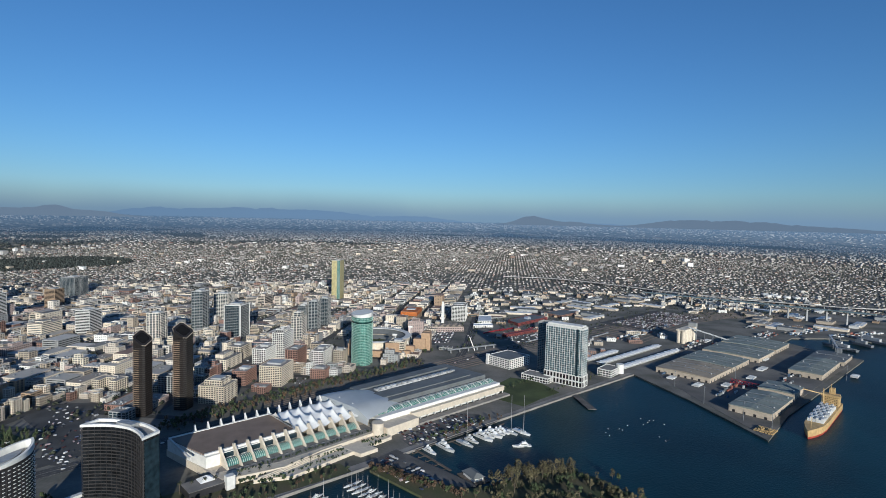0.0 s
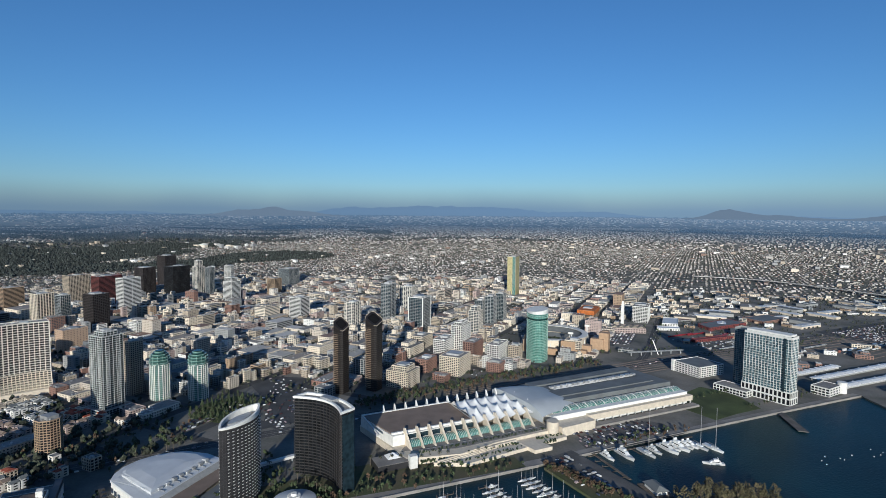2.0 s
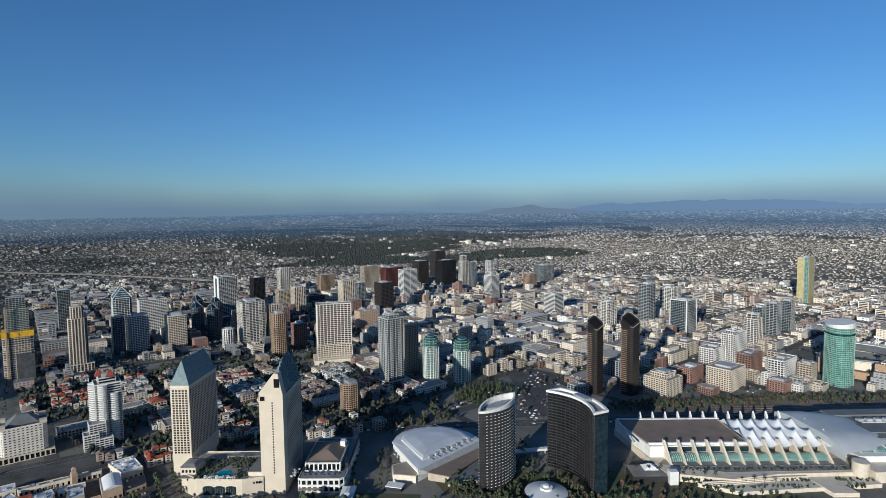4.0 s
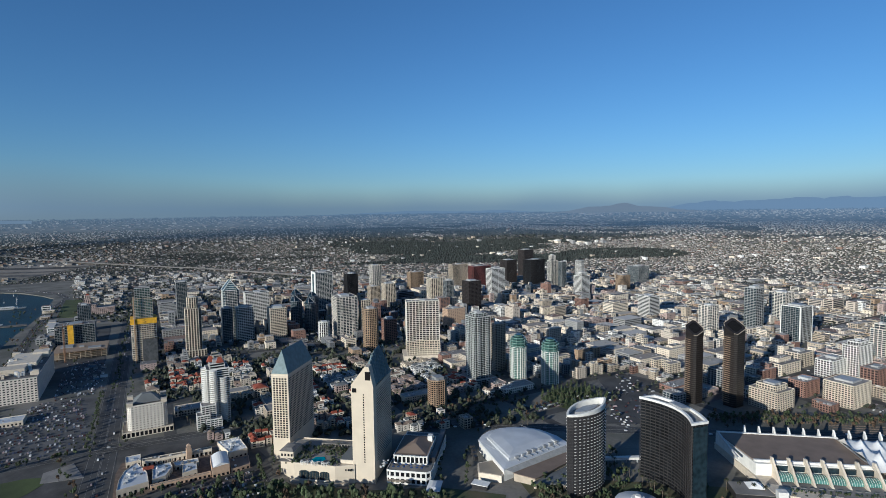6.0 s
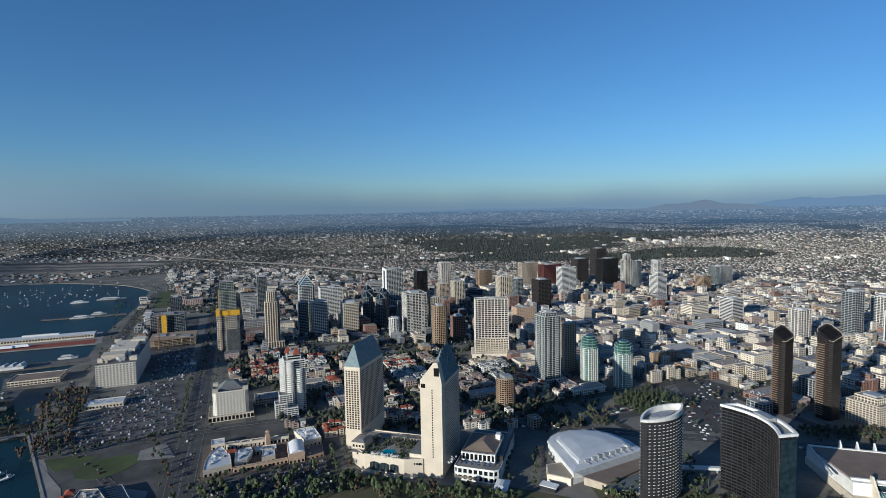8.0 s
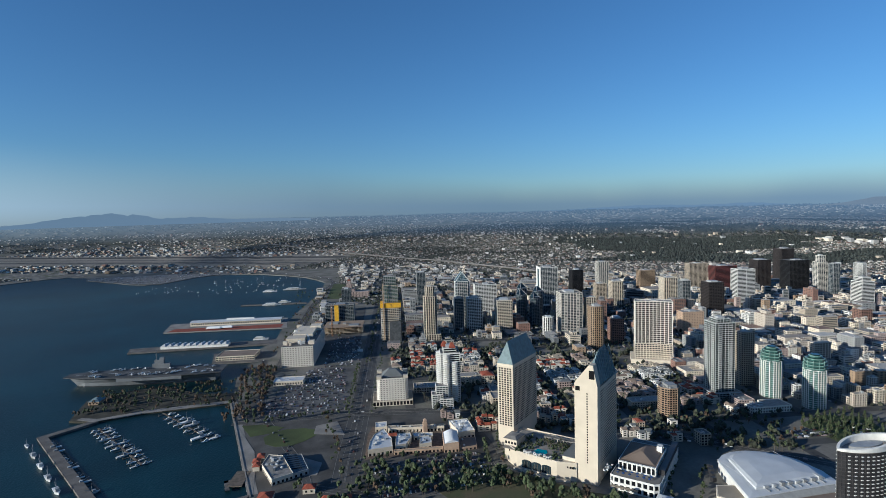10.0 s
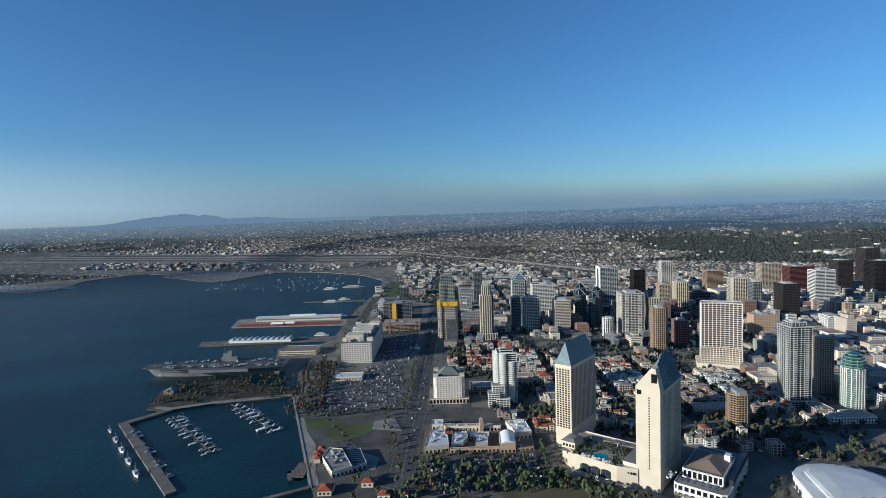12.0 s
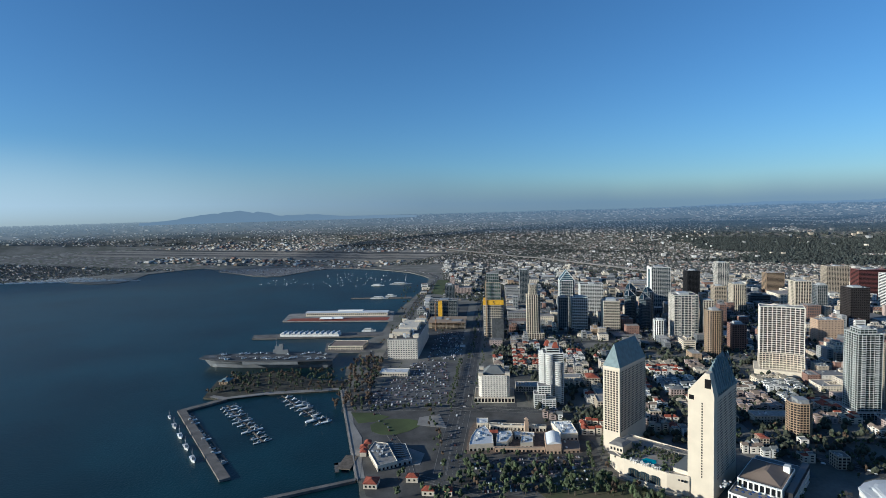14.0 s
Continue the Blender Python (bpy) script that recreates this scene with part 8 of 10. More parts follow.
    wing(m, o, [(-701, 45), (-703, 78), (-730, 80), (-768, 73), (-750, 58), (-728, 50)], 8.5, "cream", "roofpale", 22, rn)
    wing(m, o, [(-707, 82), (-709, 97), (-731, 108), (-745, 108), (-745, 88)], 7.5, "cream", "roofpale", 10, rn)
    wing(m, o, [(-703, 114), (-703, 131), (-727, 135), (-727, 119)], 7.5, "cream", "roofpale", 5, rn)
    wing(m, o, [(-697, 79), (-690, 144), (-695, 144), (-702, 79)], 4.5, "peach", "rooftan", 0, rn)
    wing(m, o, [(-721, 174), (-723, 197), (-767, 198), (-768, 169)], 9.5, "cream", "sail", 14, rn)
    wing(m, o, [(-684, 166), (-685, 189), (-712, 195), (-716, 171)], 4.2, "peach", "roofbrown", 4, rn)
    wing(m, o, [(-771, 80), (-757, 160), (-764, 162), (-780, 80)], 6.5, "cream", "rooftan", 8, rn)
    wing(m, o, [(-799, 64), (-797, 81), (-777, 79), (-779, 62)], 6.5, "cream", "roofpale", 3, rn)
    wing(m, o, [(-748, 112), (-742, 140), (-730, 138), (-735, 112)], 5, "cream", "roofpale", 5, rn)
    wing(m, o, [(-685, 144), (-683, 164), (-722, 170), (-722, 150)], 13, "peach", "roofpale", 0, rn, 0.4)
    arc = [(45 + 19.6 * k / 8 - 15, 13 + 3.2 * math.sin(math.pi * k / 8)) for k in range(9)]
    part("barrel_roof", Geo().loft([[(46, y, z) for y, z in arc], [(9, y + 6, z) for y, z in arc]]), M["sail"], m, "pale curved barrel roof")
    part("red_gable", Geo().loft([[(x, y, 8.6) for x, y in rect(9, 12, -12, -32)], [(x, y, 11.5) for x, y in rect(1, 11, -12, -32)]]), M["redroof"], m, "small red tiled gable")
    for k in range(9):
        part("skylight", Geo().box(-34 + (k % 3) * 10, -29 + (k % 3) * 10, 58 + (k // 3) * 7, 62 + (k // 3) * 7, 9.6, 11), M["sail"], m)
    part("bell_tower", Geo().box(-31, -25, 14, 20, 0, 15).box(-30, -26, 15, 19, 15, 18.5), M["peach"], m, "small tan bell tower")
    part("tower_cap", Geo().loft([[(x, y, 18.5) for x, y in rect(5.4, 5.4, -28, 17)], [(x, y, 21) for x, y in rect(1, 1, -28, 17)]]), M["peach"], m)
    for k in range(14):
        part("arcade_pier", Geo().box(-39 + k * 1.0, -38 + k * 1.0, -30 + k * 5.4, -29 + k * 5.4, 0, 5), M["cream"], m)
    TAKEN.append((-730, 115, 90))
    o = (-695, -65)
    f = thing("fish_restaurant", o[0], o[1], 0, 0, "waterfront restaurant with a cluttered grey roof and red tiled wing", "building")
    wing(f, o, [(-727, -82), (-720, -64), (-666, -48), (-655, -72), (-700, -88)], 7, "cream", "roof", 34, rn)
    wing(f, o, [(-722, -63), (-721, -40), (-674, -30), (-667, -48)], 5.5, "grey", "solar", 0, rn)
    for x0, y0, w, d in ((-730, -92, 13, 9), (-716, -96, 12, 9), (-704, -95, 11, 8)):
        x, y = x0 - o[0], y0 - o[1]
        part("red_wing", Geo().box(x - w / 2, x + w / 2, y - d / 2, y + d / 2, 0, 6), M["cream"], f)
        part("red_roof", Geo().loft([[(p, q, 6) for p, q in rect(w + 1.4, d + 1.4, x, y)], [(p, q, 9) for p, q in rect(w * 0.4, 0.6, x, y)]]), M["redroof"], f, "red tiled roof")
    for k in range(7):
        part("solar_panel", Geo().beam((-24 + k * 6, 3 + k * 1.4, 6.6), (-24 + k * 6, 19 + k * 1.4, 6.6), 3.6, 0.2), M["solar"], f)
    area("terrace_yard", [(-672, -46), (-668, -20), (-700, -14), (-720, -36)], "pave", "pale service yard behind the restaurant", 0.1)
    d = thing("pier_deck", -684, -113, 0, -10, "small timber deck on piles over the water", "deck")
    part("deck", Geo().box(-19, 19, -9, 9, -0.6, 0.6), M["timber"], d)
    for k in range(6):
        for q in (-8, 8):
            part("pile", Geo().cyl(-17 + k * 6.8, q, 0.4, -6, -0.6, 6), M["bark"], d)


def rail_quarter():
    def hall(name, pts, h, wall, roof, label, category="building"):
        cx, cy = sum(x for x, y in pts) / len(pts), sum(y for x, y in pts) / len(pts)
        p = [(x - cx, y - cy) for x, y in pts]
        if sum(a[0] * b[1] - b[0] * a[1] for a, b in zip(p, p[1:] + p[:1])) < 0:
            p = p[::-1]
        t = thing(name, cx, cy, 0, 0, label, category)
        storeys(t, p, 0, h, M[wall], M["glass"], floor=max(4, h / 2), band=h / 4, bay=7, pier=3, depth=0.5, roof=M[roof])
        TAKEN.append((cx, cy, 45))
        return t
    s = hall("rail_station", [(-27, 1528), (60, 1545), (52, 1590), (-32, 1575)], 12, "rose", "rooftan", "long dusty pink railway station with a pale roof")
    for k in range(5):
        part("roof_gable", Geo().loft([[(x, y, 12) for x, y in rect(14, 30, -34 + k * 17, -1 + k * 3)], [(x, y, 16) for x, y in rect(1, 28, -34 + k * 17, -1 + k * 3)]]), M["rooftan"], s)
    hall("trolley_shed", [(173, 1475), (287, 1572), (281, 1590), (165, 1490)], 6, "shedred", "shedred", "long red trolley shed beside the yard")
    hall("trolley_shed", [(204, 1691), (228, 1640), (340, 1760), (297, 1806)], 8, "shedred", "roofgrey", "broad grey-roofed trolley shed with red sides")
    hall("warehouse", [(107, 1669), (150, 1675), (158, 1770), (116, 1765)], 7, "white", "roofpale", "white warehouse with a pale roof")
    hall("warehouse", [(90, 1600), (150, 1612), (150, 1640), (92, 1632)], 6, "white", "roofpale", "low white warehouse by the avenue")
    hall("warehouse", [(390, 1790), (470, 1880), (430, 1930), (345, 1850)], 8, "brick", "roofgrey", "large grey-roofed warehouse with rusty sides")
    area("dirt_lot", [(176, 1851), (258, 1899), (269, 1821), (187, 1765)], "drygrass", "bare brown dirt lot", 0.1, "ground")
    b = thing("foot_bridge", 73, 1317, 0, -60, "slim dark footbridge over the railway tracks", "bridge")
    part("deck", Geo().box(-2, 2, -70, 70, 7, 8.2), M["steel"], b)
    part("rail", Geo().box(-2.1, -1.8, -70, 70, 8.2, 9.6), M["steel"], b)
    part("rail", Geo().box(1.8, 2.1, -70, 70, 8.2, 9.6), M["steel"], b)
    for k in range(6):
        part("pier", Geo().box(-1, 1, -62 + k * 25, -60 + k * 25, 0, 7), M["grey"], b)
    part("pylon", Geo().beam((2, 6, 0), (-4, -6, 34), 1.8), M["white"], b, "leaning white pylon")


def ballpark():
    x, y = -172, 1368
    b = thing("ballpark", x, y, 0, GRID, "open ballpark with white upper stands and sandstone towers", "stadium")
    part("outer_wall", Geo().loft([[(r * math.cos(radians(-125 + k * 8.4)), r * math.sin(radians(-125 + k * 8.4)), z) for k in range(31)] for r, z in ((106, 0), (109, 26))], cap=False), M["cream"], b)
    part("field", Geo().cyl(0, 0, 62, 0, 0.3, 32), M["grass"], b)
    part("infield", Geo().cyl(0, -26, 24, 0.3, 0.4, 24), M["tan"], b)
    for z0, r0, z1, r1, m, lab in ((1, 60, 11, 82, "roofgrey", "dark blue lower seating"), (14, 78, 27, 104, "roofgrey", "upper seating bowl")):
        g = Geo()
        for k in range(30):
            a0, a1 = radians(-125 + k * 8.4), radians(-116.6 + k * 8.4)
            pts = lambda a, r, z: (r * math.cos(a), r * math.sin(a), z)
            g.face(pts(a0, r0, z0), pts(a0, r1, z1), pts(a1, r1, z1), pts(a1, r0, z0))
        part("stand", g, M[m], b, lab)
    ring = Geo()
    for k in range(30):
        a0, a1 = radians(-125 + k * 8.4), radians(-116.6 + k * 8.4)
        q = [(r * math.cos(a), r * math.sin(a)) for a in (a0, a1) for r in (94, 112)]
        ring.loft([[(q[i][0], q[i][1], z) for i in (0, 1, 3, 2)] for z in (27.5, 29)])
    part("canopy_ring", ring, M["white"], b, "white canopy ring")
    for k in range(16):
        a = radians(-125 + k * 16.6)
        part("frame", Geo().beam((110 * math.cos(a), 110 * math.sin(a), 0), (106 * math.cos(a), 106 * math.sin(a), 28), 2), M["white"], b)
    for a in (-100, -45, 25, 85):
        c, s = math.cos(radians(a)), math.sin(radians(a))
        for d in (-4, 4):
            part("light_tower", Geo().beam((112 * c + d, 112 * s, 0), (112 * c + d * .5, 112 * s, 48), 1.6), M["white"], b)
        part("lamp_bank", Geo().box(112 * c - 7, 112 * c + 7, 112 * s - 1, 112 * s + 1, 46, 51), M["white"], b)
    for px, py, w, h in ((84, -125, 40, 36), (-24, -154, 19, 48), (29, -151, 72, 17), (149, -48, 36, 34), (166, -17, 19, 52), (125, -101, 36, 24), (120, -130, 30, 16)):
        part("stone_block", Geo().box(px - w / 2, px + w / 2, py - 9, py + 9, 0, h), M["sand"], b, "sandstone block")
    b.scale = (0.82, 0.82, 0.82)
    TAKEN.append((x, y, 112))


waterfront_houses()
rail_quarter()
ballpark()
trees_about()
# ---- building works and the civic hall along the coast highway ----
def coast_blocks():
    area("park_lawn", [(-2515, 36), (-2478, 92), (-2062, 52), (-2090, 2)], "grass", "long green civic lawn between avenues", 0.3, "lawn")
    area("site_ground", [(-1860, -20), (-1840, 130), (-1420, 85), (-1250, 72), (-1255, -60), (-1440, -55)], "asphalt", "dark trodden ground of the building works", 0.14)
    for k in range(9):
        TAKEN.append((-2500 + k * 52, 62 - k * 5, 32))
    hall = thing("civic_hall", -2112, 92, 0, GRID, "pinkish stucco civic hall with a stepped central tower", "building")
    for w, d, x, y, z0, z1 in ((44, 100, 0, 22, 0, 20), (34, 40, -2, 0, 20, 30), (20, 20, -2, -4, 30, 48), (14, 14, -2, -4, 48, 60)):
        storeys(hall, rect(w, d, x, y), z0, z1, M["rose"], M["glass"], floor=4.2, band=1.6, bay=5.5, pier=2.6)
    part("hip_roof", Geo().loft([[(p, q, 61) for p, q in rect(13, 13, -2, -4)], [(p, q, 66) for p, q in rect(3, 3, -2, -4)]]), M["redroof"], hall, "low red tiled cap")
    TAKEN.append((-2112, 105, 62))
    tower("office_tower", -1805, 66, 26, 30, 72, "slate_glass", "dark blue glass tower with a flat roof")
    # a concrete frame going up: decks on columns
    shell = thing("building_shell", -1496, 46, 0, GRID, "unfinished tan concrete building frame with open decks", "building")
    for k in range(5):
        part("deck", Geo().box(-44, 44, -52, 52, 3.6 * k + 3.2, 3.6 * k + 3.6), M["tan" if k > 2 else "beige"], shell)
    posts = Geo()
    for i in range(9):
        for j in range(11):
            posts.cyl(-42 + i * 10.5, -50 + j * 10, 0.4, 0, 18, 6)
    tagged(part("column", posts, M["beige"], shell), kind="stuff")
    for w, d, x, y in ((30, 24, -18, -30), (22, 26, 16, 26), (9, 9, 0, 0)):
        part("core", Geo().box(x - w / 2, x + w / 2, y - d / 2, y + d / 2, 0, 21.5 if w < 10 else 19.6), M["grey"], shell)
    TAKEN.append((-1496, 46, 62))
    crane = thing("tower_crane", -1434, 12, 0, GRID + 35, "slim orange lattice tower crane over the works", "crane")
    mast, jib = Geo(), Geo()
    for x, y in rect(2.6, 2.6):
        mast.beam((x, y, 0), (x, y, 78), 0.4)
    for k in range(26):
        a = 1.3 if k % 2 else -1.3
        mast.beam((-a, -1.3, k * 3), (a, -1.3, k * 3 + 3), 0.3).beam((-a, 1.3, k * 3), (a, 1.3, k * 3 + 3), 0.3).beam((-1.3, -a, k * 3), (-1.3, a, k * 3 + 3), 0.3).beam((1.3, -a, k * 3), (1.3, a, k * 3 + 3), 0.3)
    part("mast", mast, M["crane"], crane)
    for x in (-0.9, 0.9):
        jib.beam((x, -16, 79), (x, 44, 79), 0.4)
    jib.beam((0, -2, 81.4), (0, 44, 80.6), 0.4)
    for k in range(15):
        jib.beam((0.9, k * 3, 79), (0, k * 3 + 1.5, 81), 0.25).beam((-0.9, k * 3, 79), (0, k * 3 + 1.5, 81), 0.25)
    arm = part("jib", jib, M["crane"], crane)
    part("counterweight", Geo().box(-1.4, 1.4, -16, -12, 76, 79), M["grey"], arm, "grey concrete counterweight")
    part("tie", Geo().beam((0, 0, 86), (0, 26, 80.8), 0.2).beam((0, 0, 86), (0, -15, 79.2), 0.2).beam((0, 0, 79), (0, 0, 86), 0.6), M["crane"], arm)
    part("cab", Geo().box(1.3, 3, -1, 1.2, 75.6, 78.2), M["white"], crane, "white driver's cab")
    rn = random.Random(8)
    for k in range(26):
        x, y = rn.uniform(-1360, -1235), rn.uniform(5, 80)
        if free(x, y, 9):
            t = thing("site_cabin", x, y, 0, GRID + rn.choice((0, 90)), "pale flat-roofed site cabin beside the works", "cabin", "site cabins of the works")
            l, w, h = rn.uniform(7, 15), rn.uniform(4, 8), rn.uniform(3, 6)
            part("body", Geo().box(-w / 2, w / 2, -l / 2, l / 2, 0, h), M[rn.choice(("white", "grey", "cream", "bluegrey"))], t)
            part("roof", Geo().box(-w / 2 - .3, w / 2 + .3, -l / 2 - .3, l / 2 + .3, h, h + 0.3), M["roof"], t)
            TAKEN.append((x, y, 8))


M["crane"] = mat("orange_crane_paint", (0.34, 0.19, 0.10), 0.6, vary=0.15)
M["bluegrey"] = mat("blue_grey_sheet", (0.16, 0.21, 0.27), 0.6, vary=0.15)
coast_blocks()


# ---- street blocks of the city ----
FOLD = {}


def fold(e, n):
    """A place on the endless street grid to its place on the rising mesas: metres, and its size there."""
    x, y = en(e, n)
    far, yaw = math.hypot(x, y), math.degrees(math.atan2(-x, y))
    r0 = flat_to(yaw)
    if far <= r0:
        return x, y, 1.0
    key = round(yaw)
    if key not in FOLD:
        rs = np.linspace(r0, 4935, 80)
        zs = np.array([288 * ((r - r0) / (4930 - r0)) ** 1.12 for r in rs])
        FOLD[key] = (rs / (EYE - zs.clip(0, EYE - 12)), rs)
    ks, rs = FOLD[key]
    r = float(np.interp(far / EYE, ks, rs))
    return x * r / far, y * r / far, r / far


LOW = {
    "white": ("white_grid", "white stucco city building with a flat roof"),
    "cream": ("cream_grid", "cream stucco city building with a flat roof"),
    "beige": ("beige_grid", "beige concrete city building with a flat roof"),
    "brick": ("brick_grid", "red brick city building with a flat roof"),
    "tan": ("tan_bands", "tan city building with banded windows"),
    "slate": ("slate_glass", "dark glazed city building with a flat roof"),
    "sandy": ("sandy_grid", "sandy stucco city building with a flat roof"),
    "rose": ("rose_grid", "dusty pink city building with a flat roof"),
    "offwhite": ("offwhite_grid", "warm white city building with a flat roof"),
    "grey": ("grey_condo", "grey apartment block with glass balconies"),
}


HIPS = {"redroof": "red tiled", "roofbrown": "brown", "roofgrey": "grey"}


def low_building(x, y, w, d, h, kind, rn, marina=False):
    """One building of its own: an L, a U round a court, a stepped block or a hipped row."""
    st, label = LOW[kind]
    s = STYLES[st]
    label = label.replace("city building", "%s-storey city building" % ("two three four five six seven eight nine ten".split()[min(8, max(0, int(h / 4) - 2))]))
    hip = rn.choice(list(HIPS)) if marina and rn.random() < 0.5 and min(w, d) < 26 else ""
    if hip:
        label = label.replace("flat roof", "hipped roof").replace("with a", "with a %s" % HIPS[hip]) if "flat" in label else label
    t = thing("city_building", x, y, 0, GRID + rn.choice((0, 180)), label, "building")
    bold = rn.choice((1.0, 1.3, 1.7))
    k = dict(floor=3.7, band=min(2.3, s["band"] * bold), bay=max(4.2, min(9, s["bay"])), pier=min(2.4, s["pier"] * bold))
    fp, p = rect(w, d), rn.random()
    if min(w, d) > 30 and p < 0.8:
        a, b = w * rn.uniform(0.16, 0.22), d * rn.uniform(0.4, 0.6)
        fp = [(-w / 2, -d / 2), (-a, -d / 2), (-a, d / 2 - b), (a, d / 2 - b), (a, -d / 2), (w / 2, -d / 2), (w / 2, d / 2), (-w / 2, d / 2)]
    elif p < 0.4 and min(w, d) > 14:
        a, b = w * rn.uniform(0.35, 0.5), d * rn.uniform(0.35, 0.5)
        fp = [(-w / 2, -d / 2), (w / 2, -d / 2), (w / 2, d / 2 - b), (w / 2 - a, d / 2 - b), (w / 2 - a, d / 2), (-w / 2, d / 2)]
        hip = ""
    storeys(t, fp, 0, h, M[s["wall"]], M[s["glass"]], **k)
    if hip and len(fp) == 4:
        r = Geo()
        c, u, v = min(w, d) * 0.5, max(0.5, w / 2 - min(w, d) * 0.42), max(0.5, d / 2 - min(w, d) * 0.42)
        r.loft([[(q, o, h + 0.6) for q, o in rect(w + 1.6, d + 1.6)], [(q, o, h + 0.6 + c * 0.42) for q, o in rect(2 * u, 2 * v)]])
        part("hip_roof", r, M[hip], t)
    else:
        if p > 0.72 and len(fp) == 4 and min(w, d) > 12:
            storeys(t, rect(w * rn.uniform(0.5, 0.75), d * rn.uniform(0.5, 0.75), w * 0.1, d * 0.1), h, h + rn.uniform(3.6, 8), M[s["wall"]], M[s["glass"]], **k)
        g = Geo()
        for _ in range(rn.randrange(5, 11)):
            a, b, q = rn.uniform(-0.42, 0.3) * w, rn.uniform(0.1, 0.42) * d, rn.uniform(0.5, 1.8)
            g.box(a - q, a + q, b - q * 0.7, b + q * 0.7, h, h + rn.uniform(1, 2.6))
        tagged(part("roof_plant", g, M["unit"], t), kind="stuff")


def townhouses(x, y, w, d, rn):
    """A court of narrow gabled town houses, stepped in height and set-back."""
    wall, roof = rn.choice((("offwhite", "redroof"), ("white", "roofgrey"), ("rose", "roofbrown"), ("cream", "redroof"), ("offwhite", "roofbrown"), ("cream", "rooftan")))
    label = {"offwhite": "warm white", "white": "white", "rose": "dusty pink", "cream": "cream"}[wall] + " gabled town houses with " + {"redroof": "red tiled", "roofgrey": "grey", "roofbrown": "brown", "rooftan": "tan"}[roof] + " roofs"
    t = thing("townhouse_row", x, y, 0, GRID, label, "houses")
    walls, roofs, panes, decks = Geo(), Geo(), Geo(), Geo()
    nx, ny = max(1, round(w / 8.6)), max(1, round(d / 10))
    for i in range(nx):
        for j in range(ny):
            if nx > 2 and ny > 2 and 0 < i < nx - 1 and 0 < j < ny - 1 and rn.random() < 0.7:
                continue
            cx, cy = (i + 0.5) * w / nx - w / 2 + rn.uniform(-.5, .5), (j + 0.5) * d / ny - d / 2 + rn.uniform(-.8, .8)
            a, b, h = w / nx * 0.46, d / ny * rn.uniform(0.38, 0.5), rn.uniform(7, 11.5)
            walls.box(cx - a, cx + a, cy - b, cy + b, 0, h)
            for s_ in (-1, 1):
                for z in (2.0, 5.0, 8.0):
                    if z + 1.2 < h:
                        panes.box(cx - a * 0.5, cx + a * 0.5, cy + s_ * b - 0.06, cy + s_ * b + 0.06, z, z + 1.5)
                        panes.box(cx + s_ * a - 0.06, cx + s_ * a + 0.06, cy - b * 0.45, cy + b * 0.45, z, z + 1.5)
            k = rn.random()
            if k < 0.62:
                up = rn.uniform(2.0, 3.4)
                if rn.random() < 0.5:
                    roofs.loft([[(cx - a - .4, cy + s_ * (b + .3), h), (cx + a + .4, cy + s_ * (b + .3), h), (cx, cy + s_ * (b + .3), h + up)] for s_ in (-1, 1)])
                else:
                    roofs.loft([[(cx + s_ * (a + .3), cy - b - .4, h), (cx + s_ * (a + .3), cy + b + .4, h), (cx + s_ * (a + .3), cy, h + up)] for s_ in (-1, 1)])
            else:
                walls.box(cx - a, cx + a, cy - b, cy - b + 0.4, h, h + 1).box(cx - a, cx - a + 0.4, cy - b, cy + b, h, h + 1).box(cx + a - 0.4, cx + a, cy - b, cy + b, h, h + 1)
                decks.box(cx - a + .4, cx + a - .4, cy - b + .4, cy + b, h, h + 0.15)
    tagged(part("walling", walls, M[wall], t), kind="stuff")
    tagged(part("glazing", panes, M["glass"], t), kind="stuff")
    if roofs.v:
        tagged(part("roofing", roofs, M[roof], t), kind="stuff")
    if decks.v:
        tagged(part("decking", decks, M["roof"], t), kind="stuff")


